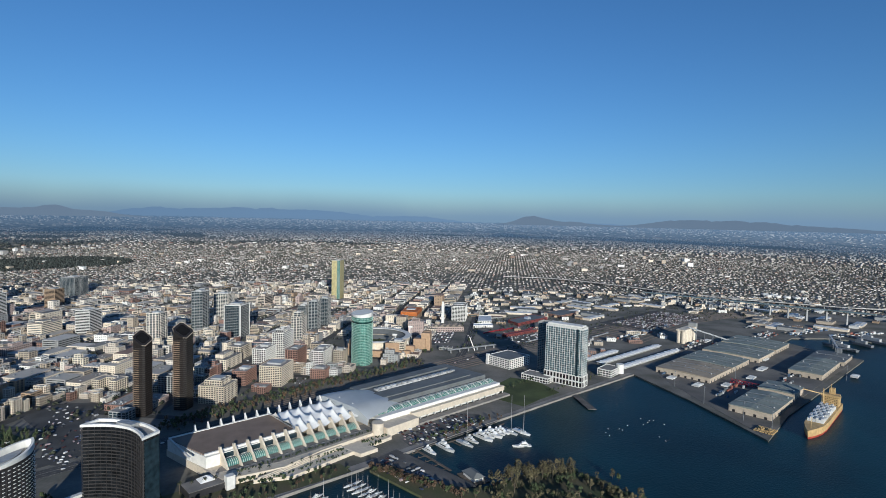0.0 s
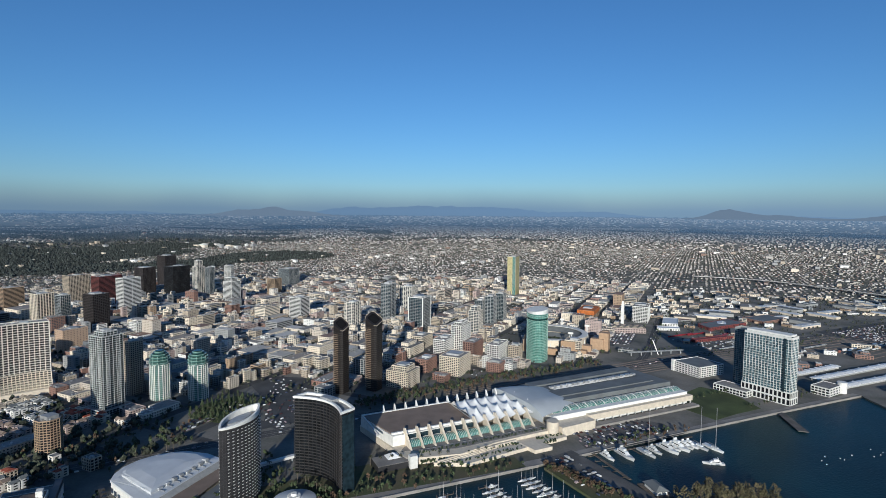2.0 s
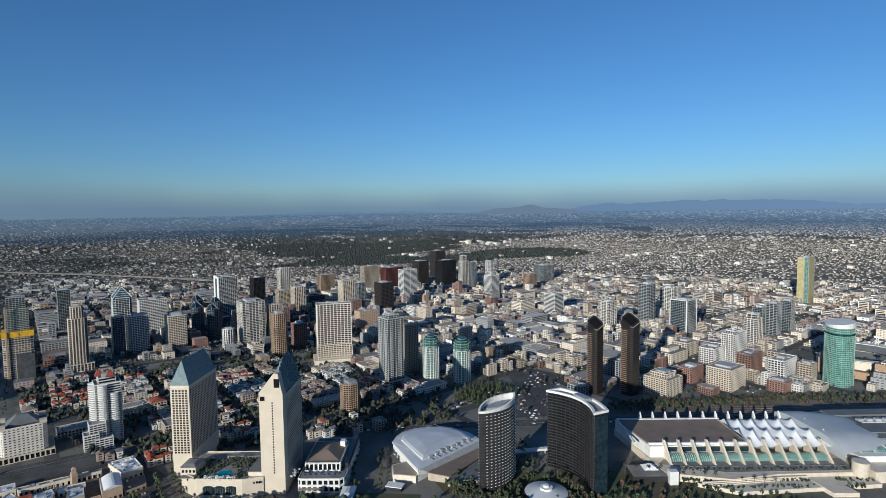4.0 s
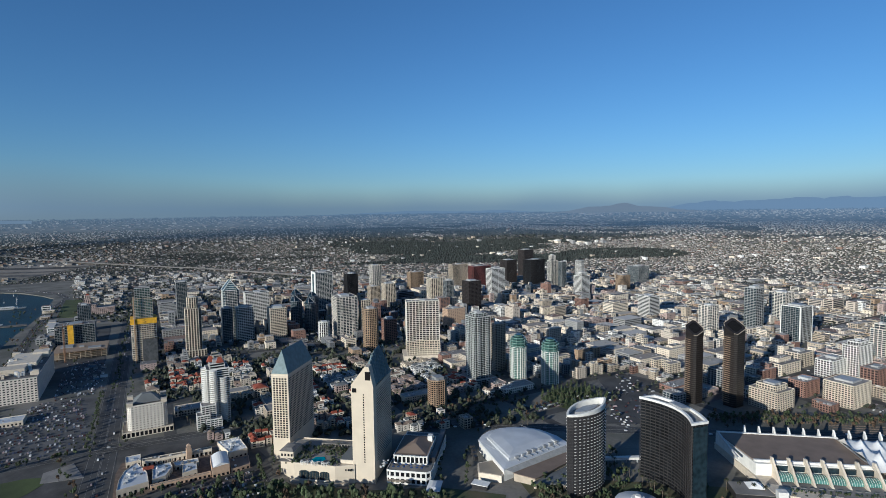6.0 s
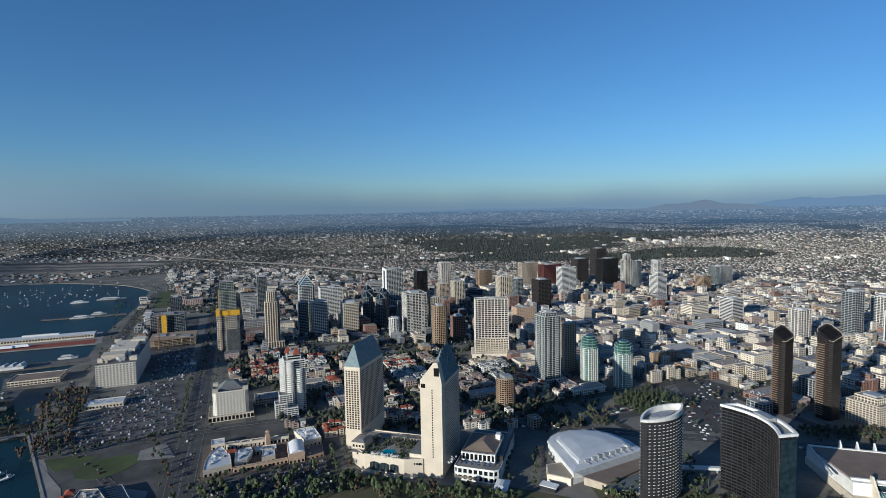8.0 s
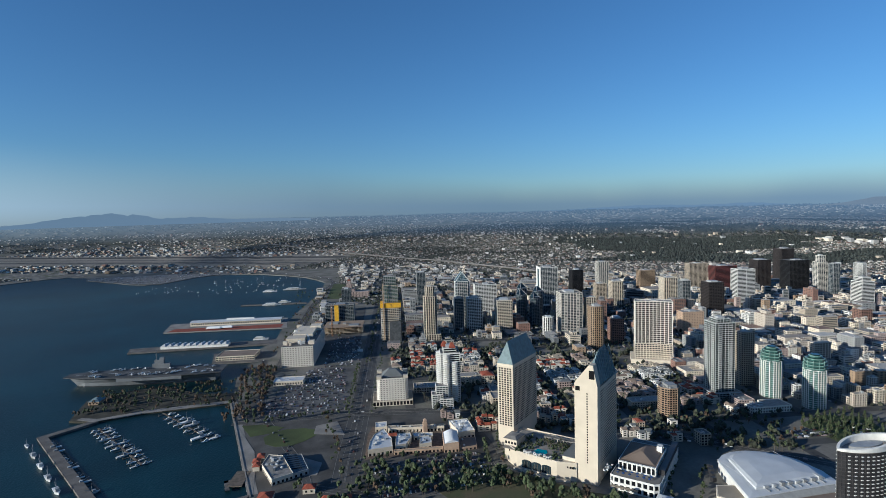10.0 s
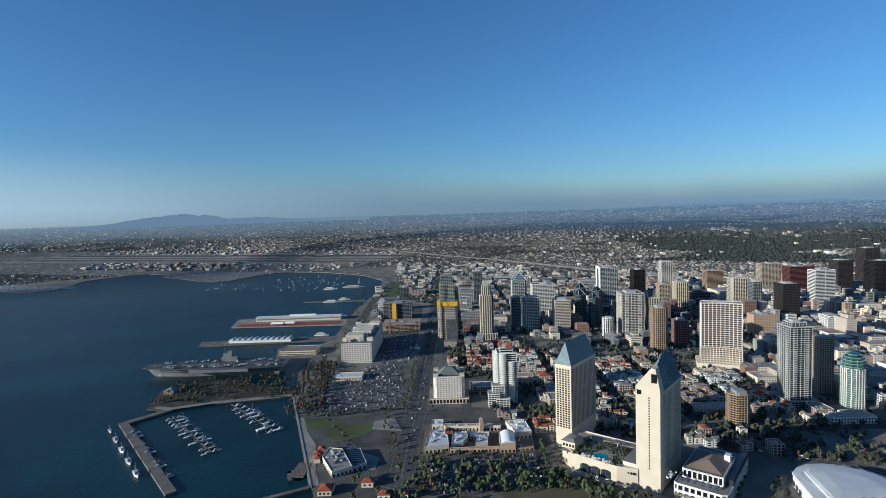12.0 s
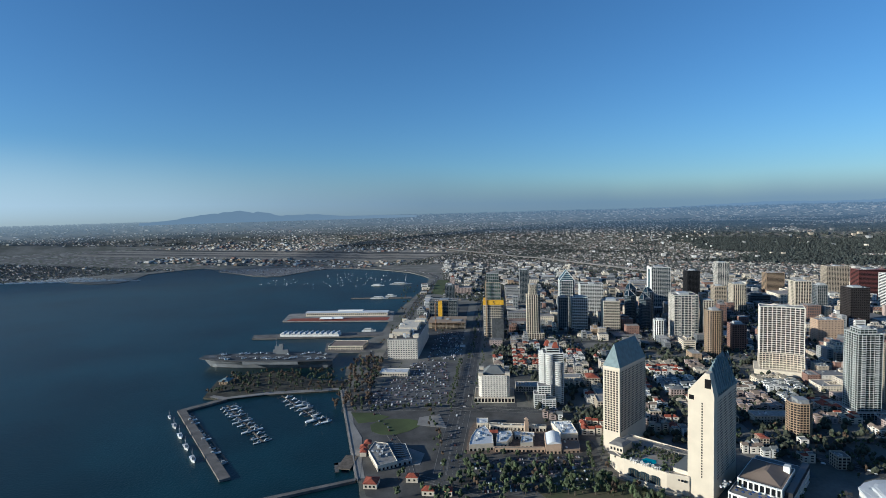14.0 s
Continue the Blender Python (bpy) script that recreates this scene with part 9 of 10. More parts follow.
class Far:
    """Buildings of the farther blocks, gathered by wall colour into shared meshes."""

    def __init__(self):
        self.boxes = {}

    def box(self, key, cx, cy, w, d, z0, z1):
        self.boxes.setdefault(key, []).append((cx, cy, z0, w, d, z1 - z0))

    def block(self, x, y, w, d, h, kind, rn, z0=0.0):
        s = STYLES[LOW[kind][0]]
        e, n = way(GRID), way(GRID - 90)
        far = math.hypot(x, y) > 1750

        def put(key, a, b, w_, d_, lo, hi):
            p = n * a + e * b
            self.box(key, x + p[0], y + p[1], w_, d_, lo, hi)
        mode = rn.random()
        put(rn.choice(("farglass", "farglass", "paleglass")), 0, 0, w - 0.8, d - 0.8, z0, h)
        nf = max(1, round((h - z0) / (5.2 if far else 4.2)))
        half = (h - z0) / nf * (0.33 if mode < 0.6 else 0.3 if mode < 0.75 else 0.2)
        for i in range(nf + 1):
            z = z0 + (h - z0) * i / nf
            put(s["wall"], 0, 0, w, d, max(0, z - half), min(h, z + half) + (0.8 if i == nf else 0))
        bay = 8.5 if far else max(5.4, min(9, s["bay"]))
        if w > 6 and d > 6:
            nw, nd = max(1, int(w / bay)), max(1, int(d / bay))
            pier = bay * (0.5 if mode < 0.6 else 0.3)
            if 0.6 <= mode < 0.75 or far and mode > 0.3:
                nw = nd = 1
            for k in range(1, nw):
                put(s["wall"], -w / 2 + w * k / nw, 0, pier, d + 0.12, z0, h)
            for k in range(1, nd):
                put(s["wall"], 0, -d / 2 + d * k / nd, w + 0.12, pier, z0, h)
            for sx in (-1, 1):
                for sy in (-1, 1):
                    put(s["wall"], sx * (w - pier) / 2, sy * (d - pier) / 2, pier + 0.12, pier + 0.12, z0, h)
        put("roofmix", 0, 0, w - 1, d - 1, h + 0.5, h + 0.95)
        if rn.random() < 0.3 and min(w, d) > 13 and not z0:
            p = n * (rn.uniform(-.15, .15) * w) + e * (rn.uniform(-.15, .15) * d)
            self.block(x + p[0], y + p[1], w * rn.uniform(0.4, 0.65), d * rn.uniform(0.4, 0.65), h + rn.uniform(4, 9), kind, rn, h)
        for _ in range(rn.randrange(1, 4) if far else rn.randrange(3, 7)):
            q = rn.uniform(0.5, 2.2)
            put("unit", rn.uniform(-.4, .4) * w, rn.uniform(-.4, .4) * d, q * 1.6, q, h + 0.9, h + 0.9 + rn.uniform(0.8, 2.6))

    def build(self):
        for key, b in self.boxes.items():
            b = np.array(b)
            scatter("city_blocks", BOX_V, BOX_F, b[:, :3], b[:, 3:], np.full(len(b), radians(GRID)), M[key],
                    "city blocks of the centre: %s" % {"farglass": "dark window glass", "paleglass": "pale blue window glass", "roofmix": "pale flat roofs", "unit": "grey roof units"}.get(key, key + " walls with windows"))


M["roofmix"] = mat_palette("mixed_flat_roofs", [(0.36, 0.34, 0.31), (0.23, 0.22, 0.205), (0.42, 0.39, 0.345), (0.16, 0.155, 0.15), (0.29, 0.255, 0.22), (0.40, 0.375, 0.34), (0.50, 0.475, 0.44), (0.23, 0.155, 0.12), (0.20, 0.19, 0.18)], 0.9)


def lots_of(e0, n0, e1, n1, goal, rn):
    """A street block cut up into lots, again and again across its longer side."""
    w, d = e1 - e0, n1 - n0
    if w * d < goal * rn.uniform(0.6, 1.7) or max(w, d) < 15:
        return [(e0, n0, e1, n1)]
    f = rn.uniform(0.32, 0.68)
    if w > d:
        return lots_of(e0, n0, e0 + w * f, n1, goal, rn) + lots_of(e0 + w * f, n0, e1, n1, goal, rn)
    return lots_of(e0, n0, e1, n0 + d * f, goal, rn) + lots_of(e0, n0 + d * f, e1, n1, goal, rn)


LOTS = []   # open parking lots between the blocks


RUNWAY = ((-3660, -60), (-5300, -3250))   # the airport's long strip, as it runs on the level
RUN_SIDE = Vector((RUNWAY[1][1] - RUNWAY[0][1], RUNWAY[0][0] - RUNWAY[1][0])).normalized() * -1   # towards the bay


def in_bay(x, y):
    """Whether a place on the level lies off the shoreline."""
    inside = False
    ring = shore + [(2700, 6000), (-9000, 6000), (-9000, -2180)]
    for (x0, y0), (x1, y1) in zip(ring, ring[1:] + ring[:1]):
        if (y0 > y) != (y1 > y) and x < (x1 - x0) * (y - y0) / (y1 - y0) + x0:
            inside = not inside
    return not inside


def folded_strip(name, line, off, width, material, label, z, category="ground"):
    """A long level strip carried up onto the mesas; off is its distance inland of the line."""
    a, b = Vector(line[0]), Vector(line[1])
    g, n = Geo(), int((b - a).length / 60)
    for k in range(n + 1):
        p = a.lerp(b, k / n)
        for m in range(5):
            q = p - RUN_SIDE * (off + width * (m / 4 - 0.5))
            x, y, _ = fold(*to_en(q.x, q.y))
            g.v.append((x, y, terrain(x, y) + z))
    for k in range(n):
        for m in range(4):
            i = k * 5 + m
            g.f.append((i, i + 1, i + 6, i + 5))
    return tagged(g.obj(name, M[material]), label, category, kind="structure")


def freeway():
    """The pale freeway on its bank at the foot of the hills."""
    line = [(-2300, 1130), (-2648, 990), (-2763, 950), (-3174, 772), (-3397, 676), (-3744, 470), (-4126, 267), (-4700, 10), (-5267, -197), (-6600, -700)]
    t = thing("freeway", 0, 0, 0, 0, "pale concrete freeway on a bank below the hills", "road", kind="structure")
    pts = []
    for a, b in zip(line, line[1:]):
        n = max(1, int(math.dist(a, b) / 80))
        pts += [(a[0] + (b[0] - a[0]) * k / n, a[1] + (b[1] - a[1]) * k / n) for k in range(n)]
    for side in (-1, 1):
        deck = Geo()
        for p, q in zip(pts, pts[1:]):
            u = (Vector(q) - Vector(p)).normalized()
            o = Vector((u.y, -u.x)) * 13 * side
            (x0, y0, s0), (x1, y1, s1) = fold(*to_en(p[0] + o.x, p[1] + o.y)), fold(*to_en(q[0] + o.x, q[1] + o.y))
            z0, z1 = max(0, terrain(x0, y0)) + 9 * s0, max(0, terrain(x1, y1)) + 9 * s1
            deck.beam((x0, y0, z0), (x1, y1, z1), 11 * s0, 2.0 * s0)
        part("deck", deck, M["pave"], t)
    cols = Geo()
    for p in pts[::2]:
        x, y, s = fold(*to_en(*p))
        z = max(0, terrain(x, y))
        cols.box(x - 3, x + 3, y - 3, y + 3, z - 8, z + 8 * s)
    tagged(part("columns", cols, M["grey"], t), kind="stuff")


def fill_blocks():
    rn = random.Random(11)
    todo, streets = [], Geo()
    for i in range(-1, 31):
        for j in range(0, 26):
            e0, n0 = 30 + i * 84, 205 + j * 92
            x, y = en(e0 + 33, n0 + 36)
            if math.hypot(x, y) < 2750 and is_downtown(e0 + 33, n0 + 36):
                for a0, a1, b0, b1, z in ((e0 - 17, e0 - 1, n0 - 19, n0 + 74, 0.14), (e0 - 1, e0 + 68, n0 + 74, n0 + 91, 0.10)):
                    streets.prism([en(a0, b0), en(a0, b1), en(a1, b1), en(a1, b0)][::-1], -0.3, z)
            goal = rn.choice((340, 560, 900, 1300, 2000, 3200))
            for a0, b0, a1, b1 in lots_of(e0, n0, e0 + 66, n0 + 72, goal, rn):
                e, n = (a0 + a1) / 2, (b0 + b1) / 2
                d, w = a1 - a0 - rn.uniform(0.6, 3), b1 - b0 - rn.uniform(0.6, 3)
                x, y = en(e, n)
                r = math.hypot(x, y)
                marina = e < 520 and n < 1260
                if r > 2700 or not is_downtown(e, n) or min(w, d) < 7:
                    continue
                # Shade among the towers is imitated by darker wall kinds and fewer buildings.
                shaded = 60 < e < 860 and 1120 < n < 2050
                dim = e < 700 and 2050 <= n < 2780
                if rn.random() < 0.09 + 0.12 * dim + max(0, r - 1600) / 6000 + 0.25 * marina + 0.3 * shaded:
                    if w * d > 350 and not marina:
                        LOTS.append((e, n, d, w))
                    continue
                core = math.exp(-((e - 750) / 650) ** 2 - ((n - 1600) / 420) ** 2)
                gas = 600 < e < 1350 and n < 1200
                h = rn.uniform(8, 15) if marina else 6 + 17 * rn.random() ** 1.7 if gas else 4.5 + 13 * rn.random() ** 1.9
                h += core * rn.uniform(0, 34) * (rn.random() < 0.6)
                if rn.random() < 0.055 and not marina and r < 2200 and w * d > 300:
                    h += 22
                if not free(x, y, max(w, d) * 0.6):
                    continue
                kind = rn.choices(["white", "cream", "beige", "sandy", "rose", "brick", "tan", "grey", "offwhite"], (5, 19, 20, 18, 9, 6, 5, 11, 13))[0]
                if dim:
                    kind = rn.choices(["grey", "brick", "beige", "tan", "cream", "sandy", "slate", "offwhite"], (22, 10, 16, 14, 10, 12, 12, 6))[0]
                elif marina:
                    kind = rn.choices(["white", "cream", "beige", "sandy", "rose", "brick", "offwhite"], (5, 14, 18, 22, 14, 12, 10))[0]
                if shaded:
                    kind = rn.choices(["grey", "brick", "beige", "tan", "cream", "slate"], (24, 12, 16, 8, 12, 22))[0]
                todo.append((r, x, y, w, d, h, kind, marina))
    todo.sort()
    far = Far()
    for k, (r, x, y, w, d, h, kind, marina) in enumerate(todo):
        if marina and k % 5 < 4 and h < 16:
            townhouses(x, y, w, d, rn)
        elif k < 200:
            low_building(x, y, w, d, h, kind, rn, marina)
        else:
            far.block(x, y, w, d, h, kind, rn)
    # southern industry between the rail yards and the hills
    for _ in range(760):
        e, n = rn.uniform(1450, 2500), rn.uniform(-1250, 180)
        x, y = en(e, n)
        if e > 1750 + max(0, -n) * 0.45 and free(x, y, 30) and not (470 < x < 900 and 1640 < y < 2060):
            far.block(x, y, rn.uniform(12, 34), rn.uniform(12, 38), rn.uniform(5, 10), rn.choice(["white", "beige", "grey", "tan", "cream", "cream"]), rn)
    # sheds and offices about the rail yards
    def clear_of(x, y, pts, gap):
        for a, b in zip(pts, pts[1:]):
            a, b, p = Vector(a), Vector(b), Vector((x, y))
            f = max(0, min(1, (p - a).dot(b - a) / (b - a).length_squared))
            if (p - a.lerp(b, f)).length < gap:
                return False
        return True
    for _ in range(260):
        e, n = rn.uniform(1250, 1900), rn.uniform(-900, 210)
        x, y = en(e, n)
        w, d = rn.uniform(10, 40), rn.uniform(10, 30)
        if (free(x, y, max(w, d) * 0.6) and clear_of(x, y, [(-280, 890), (155, 1320), (560, 1650)], 62) and clear_of(x, y, [(40, 1250), (63, 1381), (159, 2236)], 34)
                and clear_of(x, y, [(146, 1327), (420, 1600), (760, 1930)], 34) and not is_downtown(e, n) and not (470 < x < 900 and 1580 < y < 2000) and x < 420 + (y - 1300) * 0.9 and not (-95 < x < 70 and 1370 < y < 1660) and math.hypot(x - 253, y - 1078) > 190):
            far.block(x, y, w, d, rn.uniform(4, 10), rn.choice(["white", "beige", "grey", "tan", "cream", "brick"]), rn)
            TAKEN.append((x, y, max(w, d) * 0.5))
    # depots and car parks between the coast highway and the hills
    for _ in range(420):
        x, y = rn.uniform(-3450, -2250), rn.uniform(70, 760)
        if y < 1060 - (-2500 - x) * -0.42 - 120 and abs(y - (245 + (-x - 2379) * 0.118)) > 30 and y < 870 + (x + 2700) * 0.52 and free(x, y, 14) and not in_bay(x, y):
            far.block(x, y, rn.uniform(10, 42), rn.uniform(10, 30), rn.uniform(5, 12), rn.choice(["white", "beige", "grey", "offwhite", "cream"]), rn)
            TAKEN.append((x, y, 15))
    # low blocks between the coast highway and the water
    for _ in range(60):
        x, y = rn.uniform(-2420, -1420), rn.uniform(-30, 60)
        if free(x, y, 26) and y < -20 + (-x - 1400) * 0.09 + 30 and abs(y - (116 + (-x - 1400) * 0.13)) > 40:
            far.block(x, y, rn.uniform(14, 50), rn.uniform(12, 34), rn.uniform(5, 14), rn.choice(["white", "beige", "tan", "cream", "grey"]), rn)
            TAKEN.append((x, y, 26))
    # park buildings and hill-top apartment blocks, folded onto the mesas
    for yaw0, yaw1, d0, d1, n_, h0, h1, w0 in ((37, 43, 4700, 5200, 16, 14, 24, 70), (62, 70, 4200, 7500, 34, 10, 30, 22), (50, 56, 5200, 7400, 8, 12, 26, 50), (47, 49, 3700, 4000, 4, 12, 20, 60),
                                              (-26, -20, 4500, 5200, 8, 16, 30, 50), (20, 75, 3000, 5000, 60, 8, 18, 36), (-20, 20, 3000, 7000, 70, 8, 16, 50)):
        for _ in range(n_):
            a, d = radians(rn.uniform(yaw0, yaw1)), rn.uniform(d0, d1)
            x, y, s = fold(*to_en(-math.sin(a) * d, math.cos(a) * d))
            z, h = terrain(x, y), rn.uniform(h0, h1) * max(s, 0.4)
            far.box(rn.choice(["grey", "cream", "white", "beige", "roofmix"]), x, y, w0 * s * rn.uniform(0.3, 0.9), w0 * s * rn.uniform(0.3, 0.7), z - 3, z + h)
    # airport sheds, terminals and hangars, boat yards along the shore
    for _ in range(1500):
        f, off = rn.random(), rn.choice((rn.uniform(-620, -170), rn.uniform(560, 2600), rn.uniform(560, 1400)))
        x, y = RUNWAY[0][0] + (RUNWAY[1][0] - RUNWAY[0][0]) * f, RUNWAY[0][1] + (RUNWAY[1][1] - RUNWAY[0][1]) * f
        x, y = x - RUN_SIDE[0] * off, y - RUN_SIDE[1] * off
        if off < 0 and (math.hypot(x, y) < 3260 and y < -560 or in_bay(x, y)):
            continue
        x, y, s = fold(*to_en(x, y))
        big = rn.random() < 0.07
        w, d, h = rn.uniform(9, 26) * (3 if big else 1) * s, rn.uniform(8, 18) * s * (1.6 if big else 1), (rn.uniform(4, 8) + 5 * big) * max(s, 0.4)
        far.box(rn.choice(["white", "beige", "grey", "roofmix", "tan", "cream", "brick", "roofmix", "offwhite"]), x, y, w, d, terrain(x, y) - 2, terrain(x, y) + h)
    far.build()
    tp, ts = [], []
    for _ in range(1500):
        f, off = rn.random(), rn.choice((rn.uniform(-620, -200), rn.uniform(500, 1500)))
        x, y = RUNWAY[0][0] + (RUNWAY[1][0] - RUNWAY[0][0]) * f - RUN_SIDE[0] * off, RUNWAY[0][1] + (RUNWAY[1][1] - RUNWAY[0][1]) * f - RUN_SIDE[1] * off
        if off < 0 and in_bay(x, y):
            continue
        x, y, s = fold(*to_en(x, y))
        tp.append((x, y, terrain(x, y) - 1))
        ts.append(rn.uniform(6, 15) * max(0.4, s))
    v, f = [(.55, 0, .4), (0, .5, .45), (-.5, .05, .35), (0, -.55, .4), (.05, 0, .95)], [(0, 1, 4), (1, 2, 4), (2, 3, 4), (3, 0, 4)]
    ts = np.array(ts)
    scatter("shore_trees", v, f, tp, np.stack([ts, ts, ts * 0.5], 1), np.arange(len(ts)) * 0.7, M["farbush"], "dark green trees of the far shore")
    folded_strip("airfield", RUNWAY, 260, 960, "field", "dry brown level ground of the airport", 1.0)
    folded_strip("runway", RUNWAY, 0, 95, "lot", "long dark grey airport runway", 1.8, "runway")
    folded_strip("taxiway", RUNWAY, 190, 60, "lot", "dark grey airport taxiway", 1.8, "runway")
    folded_strip("taxiway", RUNWAY, 430, 120, "asphalt", "dark airport apron", 1.8, "runway")
    folded_strip("runway_verge", RUNWAY, -95, 50, "drygrass", "pale dry grass verge beside the runway", 1.6)
    tagged(streets.obj("road_grid", M["asphalt"]), "dark asphalt street grid of the city centre", "road", kind="structure")
    tp, ts = [], []
    for _ in range(6400):
        i, j = rn.randrange(-1, 30), rn.randrange(1, 24)
        if rn.random() < 0.5:
            e, n = 30 + i * 84 + rn.choice((0, -17)) + rn.uniform(-1, 1), 205 + j * 92 + rn.uniform(-15, 76)
        else:
            e, n = 30 + i * 84 + rn.uniform(0, 66), 205 + j * 92 + rn.choice((-1, 74)) + rn.uniform(-1, 1)
        x, y = en(e, n)
        if is_downtown(e, n) and math.hypot(x, y) < 2700:
            tp.append((x, y, 0.6))
            ts.append(rn.uniform(4, 8.5) * (1.5 if e < 520 and n < 1260 else 1))
    for _ in range(2600):
        e, n = rn.uniform(1500, 2550), rn.uniform(-1300, 190)
        x, y = en(e, n)
        if e > 1560 + max(0, -n) * 0.5:
            tp.append((x, y, 0.3))
            ts.append(rn.uniform(4, 9))
    for e, n, d, w in LOTS:
        for _ in range(int(w * d / 160)):
            tp.append((*en(e + rn.uniform(-.45, .45) * d, n + rn.uniform(-.45, .45) * w), 0.3))
            ts.append(rn.uniform(4, 7))
    for _ in range(1900):
        e, n = rn.uniform(-10, 520), rn.uniform(380, 1260)
        x, y = en(e, n)
        if is_downtown(e, n) and math.hypot(x, y) < 1700:
            tp.append((x, y, 0.6))
            ts.append(rn.uniform(5, 13))
    for _ in range(2300):
        e, n = rn.uniform(0, 880), rn.uniform(1100, 2750)
        x, y = en(e, n)
        if is_downtown(e, n) and free(x, y, 3):
            tp.append((x, y, 0.6))
            ts.append(rn.uniform(6, 13))
    tp, ts = np.array(tp), np.array(ts)
    by_range = np.hypot(tp[:, 0], tp[:, 1]) < 1250
    for k, sel in ((0, by_range), (1, ~by_range)):
        v, f = [], []
        for q in range(2 if k == 0 else 1):
            cv, cf = clump(k * 7 + q + 20)
            f += [tuple(i + len(v) for i in p) for p in cf]
            o = ((0, 0, .1), (.34, .1, -.05), (-.2, .3, -.08), (-.1, -.33, -.02))[q]
            v += [(p[0] * .66 + o[0], p[1] * .66 + o[1], p[2] * .7 + o[2] + .05) for p in cv]
        s = ts[sel]
        scatter("street_trees", v, f, tp[sel], np.stack([s, s, s], 1), np.linspace(0, 60, len(s)), M["bush"], "dark green street trees between the blocks")


fill_blocks()
freeway()
cars()


# ---- suburbs by the thousand: laid out on the plain, folded up onto the mesas ----
def wooded(e, n):
    """The great park north-east of the centre, and canyons."""
    x, y = en(e, n)
    far, yaw = math.hypot(x, y), math.degrees(math.atan2(-x, y))
    near = np.interp(yaw, (28, 36, 43, 55, 60, 70, 71), (6800, 6000, 4700, 3350, 3600, 6500, 20000))
    end = np.interp(yaw, (28, 43, 60, 70), (6200, 8000, 10500, 11000))
    near += 700 * noise.noise((e * 0.0021, n * 0.0021, 9))
    end += 1500 * noise.noise((e * 0.0014, n * 0.0014, 19))
    if 28 < yaw < 71 and near < far < end and noise.noise((e * 0.0011, n * 0.0011, 4)) > -0.42:
        return True
    if yaw > 98 and far < 6500:
        return False
    if 67 < yaw < 98:
        return far > 3400 and noise.noise((e * 0.0016, n * 0.0016, 15)) > 0.3
    return far > 3300 and noise.noise((e * 0.0009, n * 0.0009, 7)) > (0.24 if yaw > 24 else 0.5)


def airfield(e, n):
    """The airport's level strip along the north shore of the bay."""
    x, y = en(e, n)
    p = Vector((x, y)) - Vector(RUNWAY[0])
    along = p.dot((Vector(RUNWAY[1]) - Vector(RUNWAY[0])).normalized())
    return along > -40 and -900 < -p.dot(RUN_SIDE) < 1000


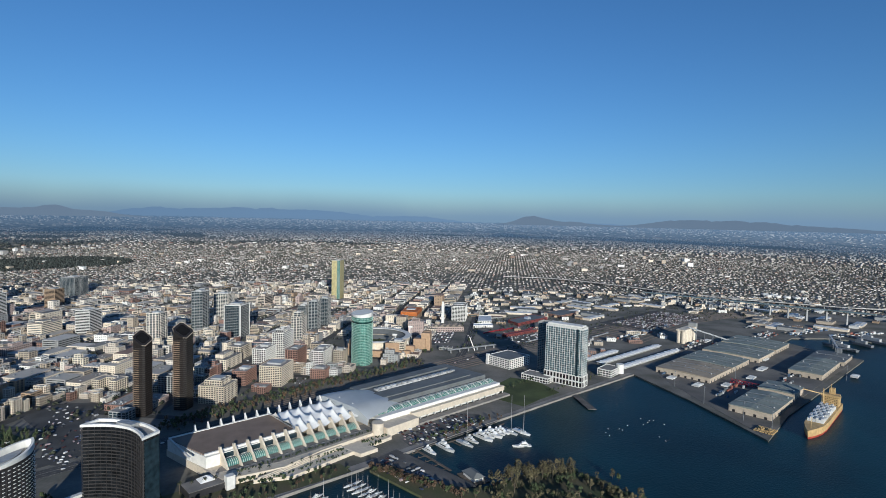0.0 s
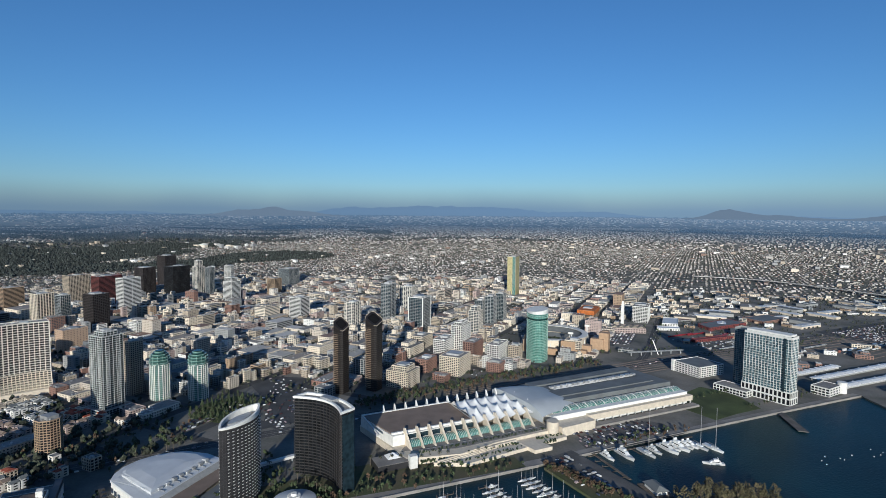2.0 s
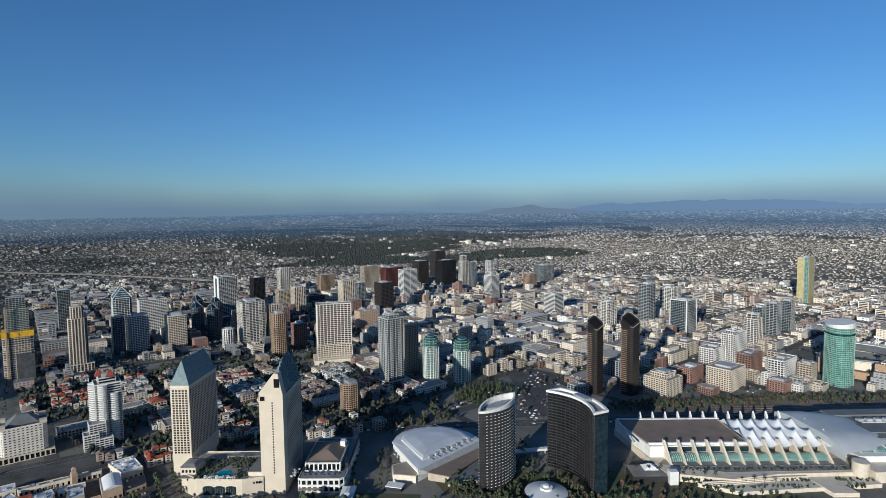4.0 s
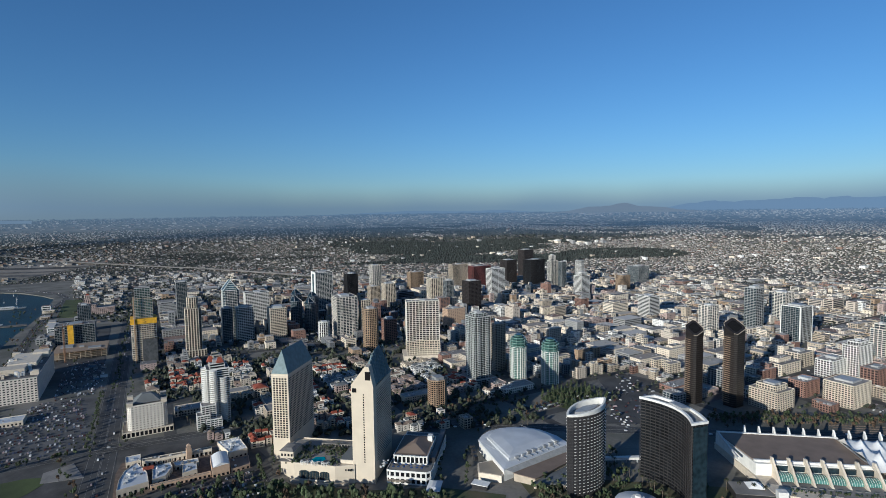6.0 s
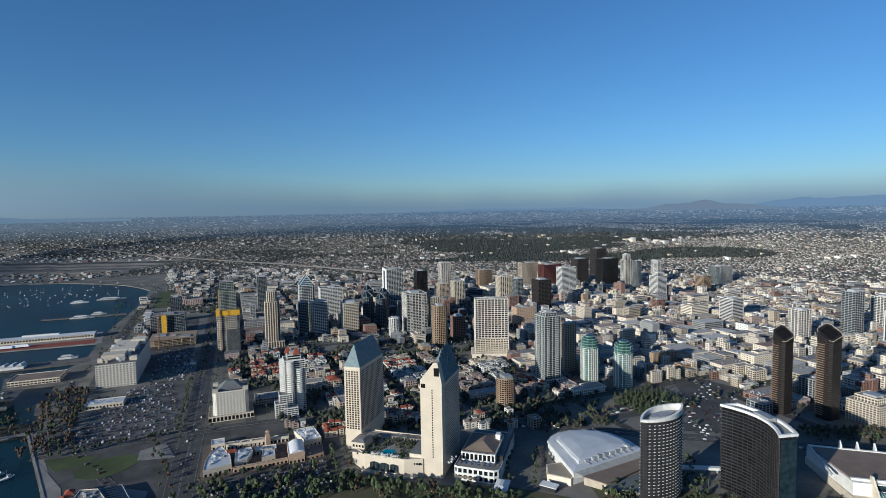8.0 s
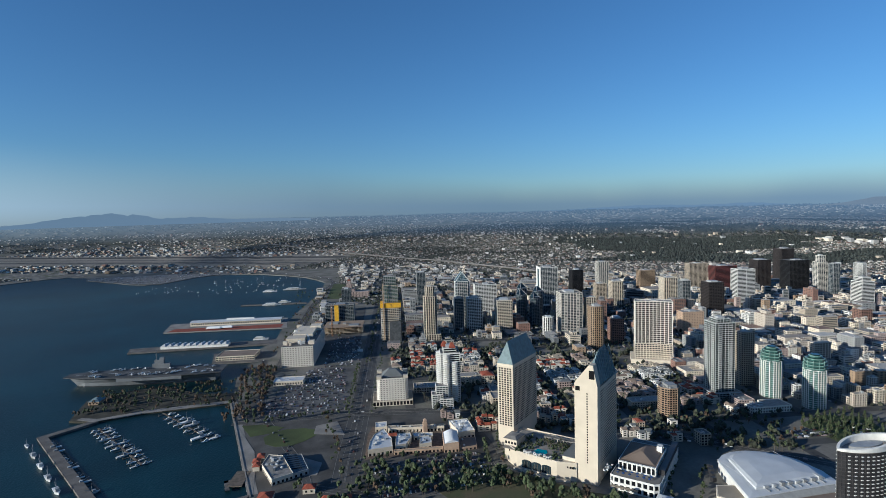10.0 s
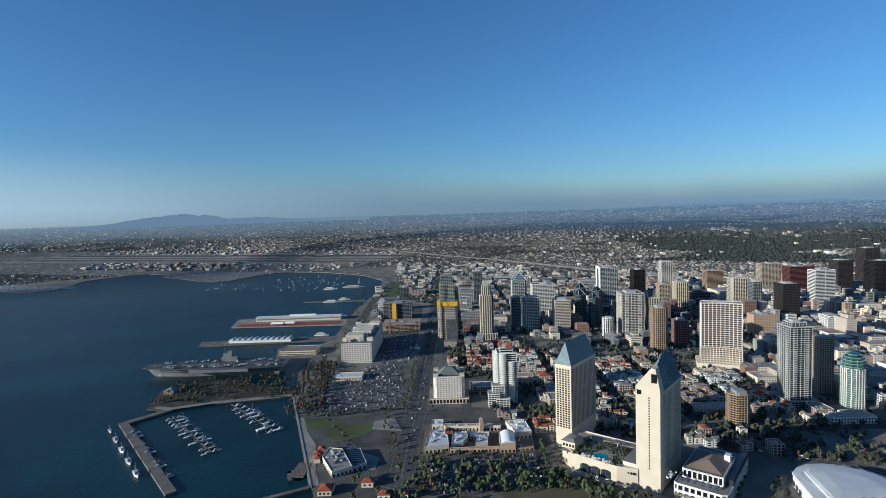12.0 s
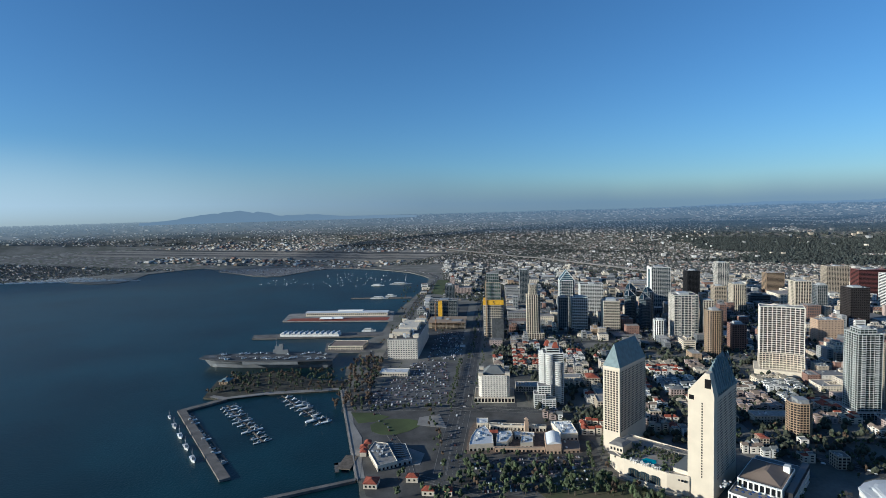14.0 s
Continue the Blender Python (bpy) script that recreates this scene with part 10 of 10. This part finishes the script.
def suburbs():
    rn = np.random.RandomState(5)
    hp, hs, hy, tp, ts, wp, ws = [], [], [], [], [], [], []
    for lo, hi, de, dn, big in ((1900, 5600, 26.0, 20.5, 0.86), (5600, 13000, 78.0, 64.0, 1.5), (13000, 50000, 430.0, 340.0, 5.0)):
        near = big < 1
        for e in np.arange(-hi, hi, de):
            street_e = (e % (4 * de)) < de * 0.7 and near
            for n in np.arange(-hi, hi, dn):
                far = math.hypot(e, n)
                if far < lo or far >= hi:
                    continue
                x, y = en(e, n)
                yaw = math.degrees(math.atan2(-x, y))
                if yaw < -44 or yaw > 132:
                    continue
                if far < 2800 and ((is_downtown(e, n) and far < 2680) or (n < 200 and far < 2450)):
                    continue
                rows = yaw < 26 and near
                loose = 0.12 if rows else 0.48
                ej, nj = e + rn.uniform(-loose, loose) * de, n + rn.uniform(-loose, loose) * dn
                x, y, s = fold(ej, nj)
                if yaw > 84 and s == 1.0 and (y < 60 or x < -2950):
                    continue
                if yaw > 80 and airfield(ej, nj):
                    continue
                z = terrain(x, y)
                if wooded(e, n):
                    for _ in range(2):
                        if rn.rand() < (0.9 if near else 0.7 if big < 2 else 0.35):
                            a, b, s2 = fold(e + rn.uniform(-.6, .6) * de, n + rn.uniform(-.6, .6) * dn)
                            if yaw < 80 or not airfield(e, n):
                                wp.append((a, b, terrain(a, b) - 1))
                                ws.append((rn.uniform(9, 24) if yaw < 66 else rn.uniform(7, 15)) * max(0.3, s2) * (1 + 0.6 * (big - 1)))
                    if rn.rand() > (0.05 if yaw < 62 else 0.6):
                        continue
                dens = np.interp(yaw, (58, 66, 92, 100), (0.56, 0.40, 0.36, 0.16)) + 0.3 * noise.noise((e * 0.0006, n * 0.0006, 12)) + (0 if near or yaw > 94 else 0.12)
                if rows and (street_e or (n % (9 * dn)) < dn * 0.8):
                    if rn.rand() < 0.22:
                        tp.append((x, y, z - 0.5))
                        ts.append(rn.uniform(4, 8) * s)
                    continue
                if rn.rand() < dens:
                    k = rn.uniform(0.62, 1.1) * (2.1 if rn.rand() < 0.05 else 1) * s * big
                    hp.append((x, y, z - 0.5))
                    hs.append((10 * k, 12.5 * k * rn.uniform(0.8, 1.2), rn.uniform(3.4, 6.2) * max(s, 0.35) * (1.6 if k > 1.4 * s * big else 1) * (1 if near else 2.0)))
                    hy.append(radians(GRID + (90 if rn.rand() < 0.5 else 0)))
                leafy = 64 < yaw < 99
                for _ in range(3 if leafy and big < 2 else 2 if near else 1):
                    if rn.rand() < (0.72 if near else (0.8 if leafy else 0.36 if yaw < 92 else 0.75) if big < 2 else 0.15 if yaw < 92 else 0.6):
                        a, b, s2 = fold(ej + rn.uniform(-.5, .5) * de, nj + rn.uniform(-.5, .5) * dn)
                        if yaw < 80 or not airfield(e, n):
                            tp.append((a, b, terrain(a, b) - 0.5))
                            ts.append(rn.uniform(5, 12 if leafy else 11) * max(0.34, s2) * big)
    hp, hs, hy = np.array(hp), np.array(hs), np.array(hy)
    scatter("suburb_house_walls", BOX_V, BOX_F[:4], hp, hs, hy, M["house"], "pale stucco suburban houses along straight streets")
    rp = hp.copy()
    rp[:, 2] += hs[:, 2]
    rs = hs.copy()
    rs[:, 2] = np.where(rn.rand(len(hs)) < 0.4, 0.08, 0.45) * hs[:, 2]
    scatter("suburb_house_roofs", GABLE_V, GABLE_F, rp, rs, hy, M["shingle"], "low shingled and tiled house roofs")
    tp, ts = np.array(tp), np.array(ts)
    oct_v = [(.55, 0, .4), (0, .5, .45), (-.5, .05, .35), (0, -.55, .4), (.05, 0, .95)]
    oct_f = [(0, 1, 4), (1, 2, 4), (2, 3, 4), (3, 0, 4)]
    near = np.hypot(tp[:, 0], tp[:, 1]) < 2250
    for k, sel in ((0, near), (1, ~near)):
        v, f = clump(3) if k == 0 else (oct_v, oct_f)
        s = ts[sel]
        scatter("suburb_trees", v, f, tp[sel], np.stack([s, s, s * 0.85], 1), rn.uniform(0, 6.28, len(s)), M["bush"] if k == 0 else M["farbush"], "dark green garden trees")
    ws = np.array(ws)
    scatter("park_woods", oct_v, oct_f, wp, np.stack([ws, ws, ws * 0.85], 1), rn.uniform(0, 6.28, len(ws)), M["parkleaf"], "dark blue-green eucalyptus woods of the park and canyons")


suburbs()
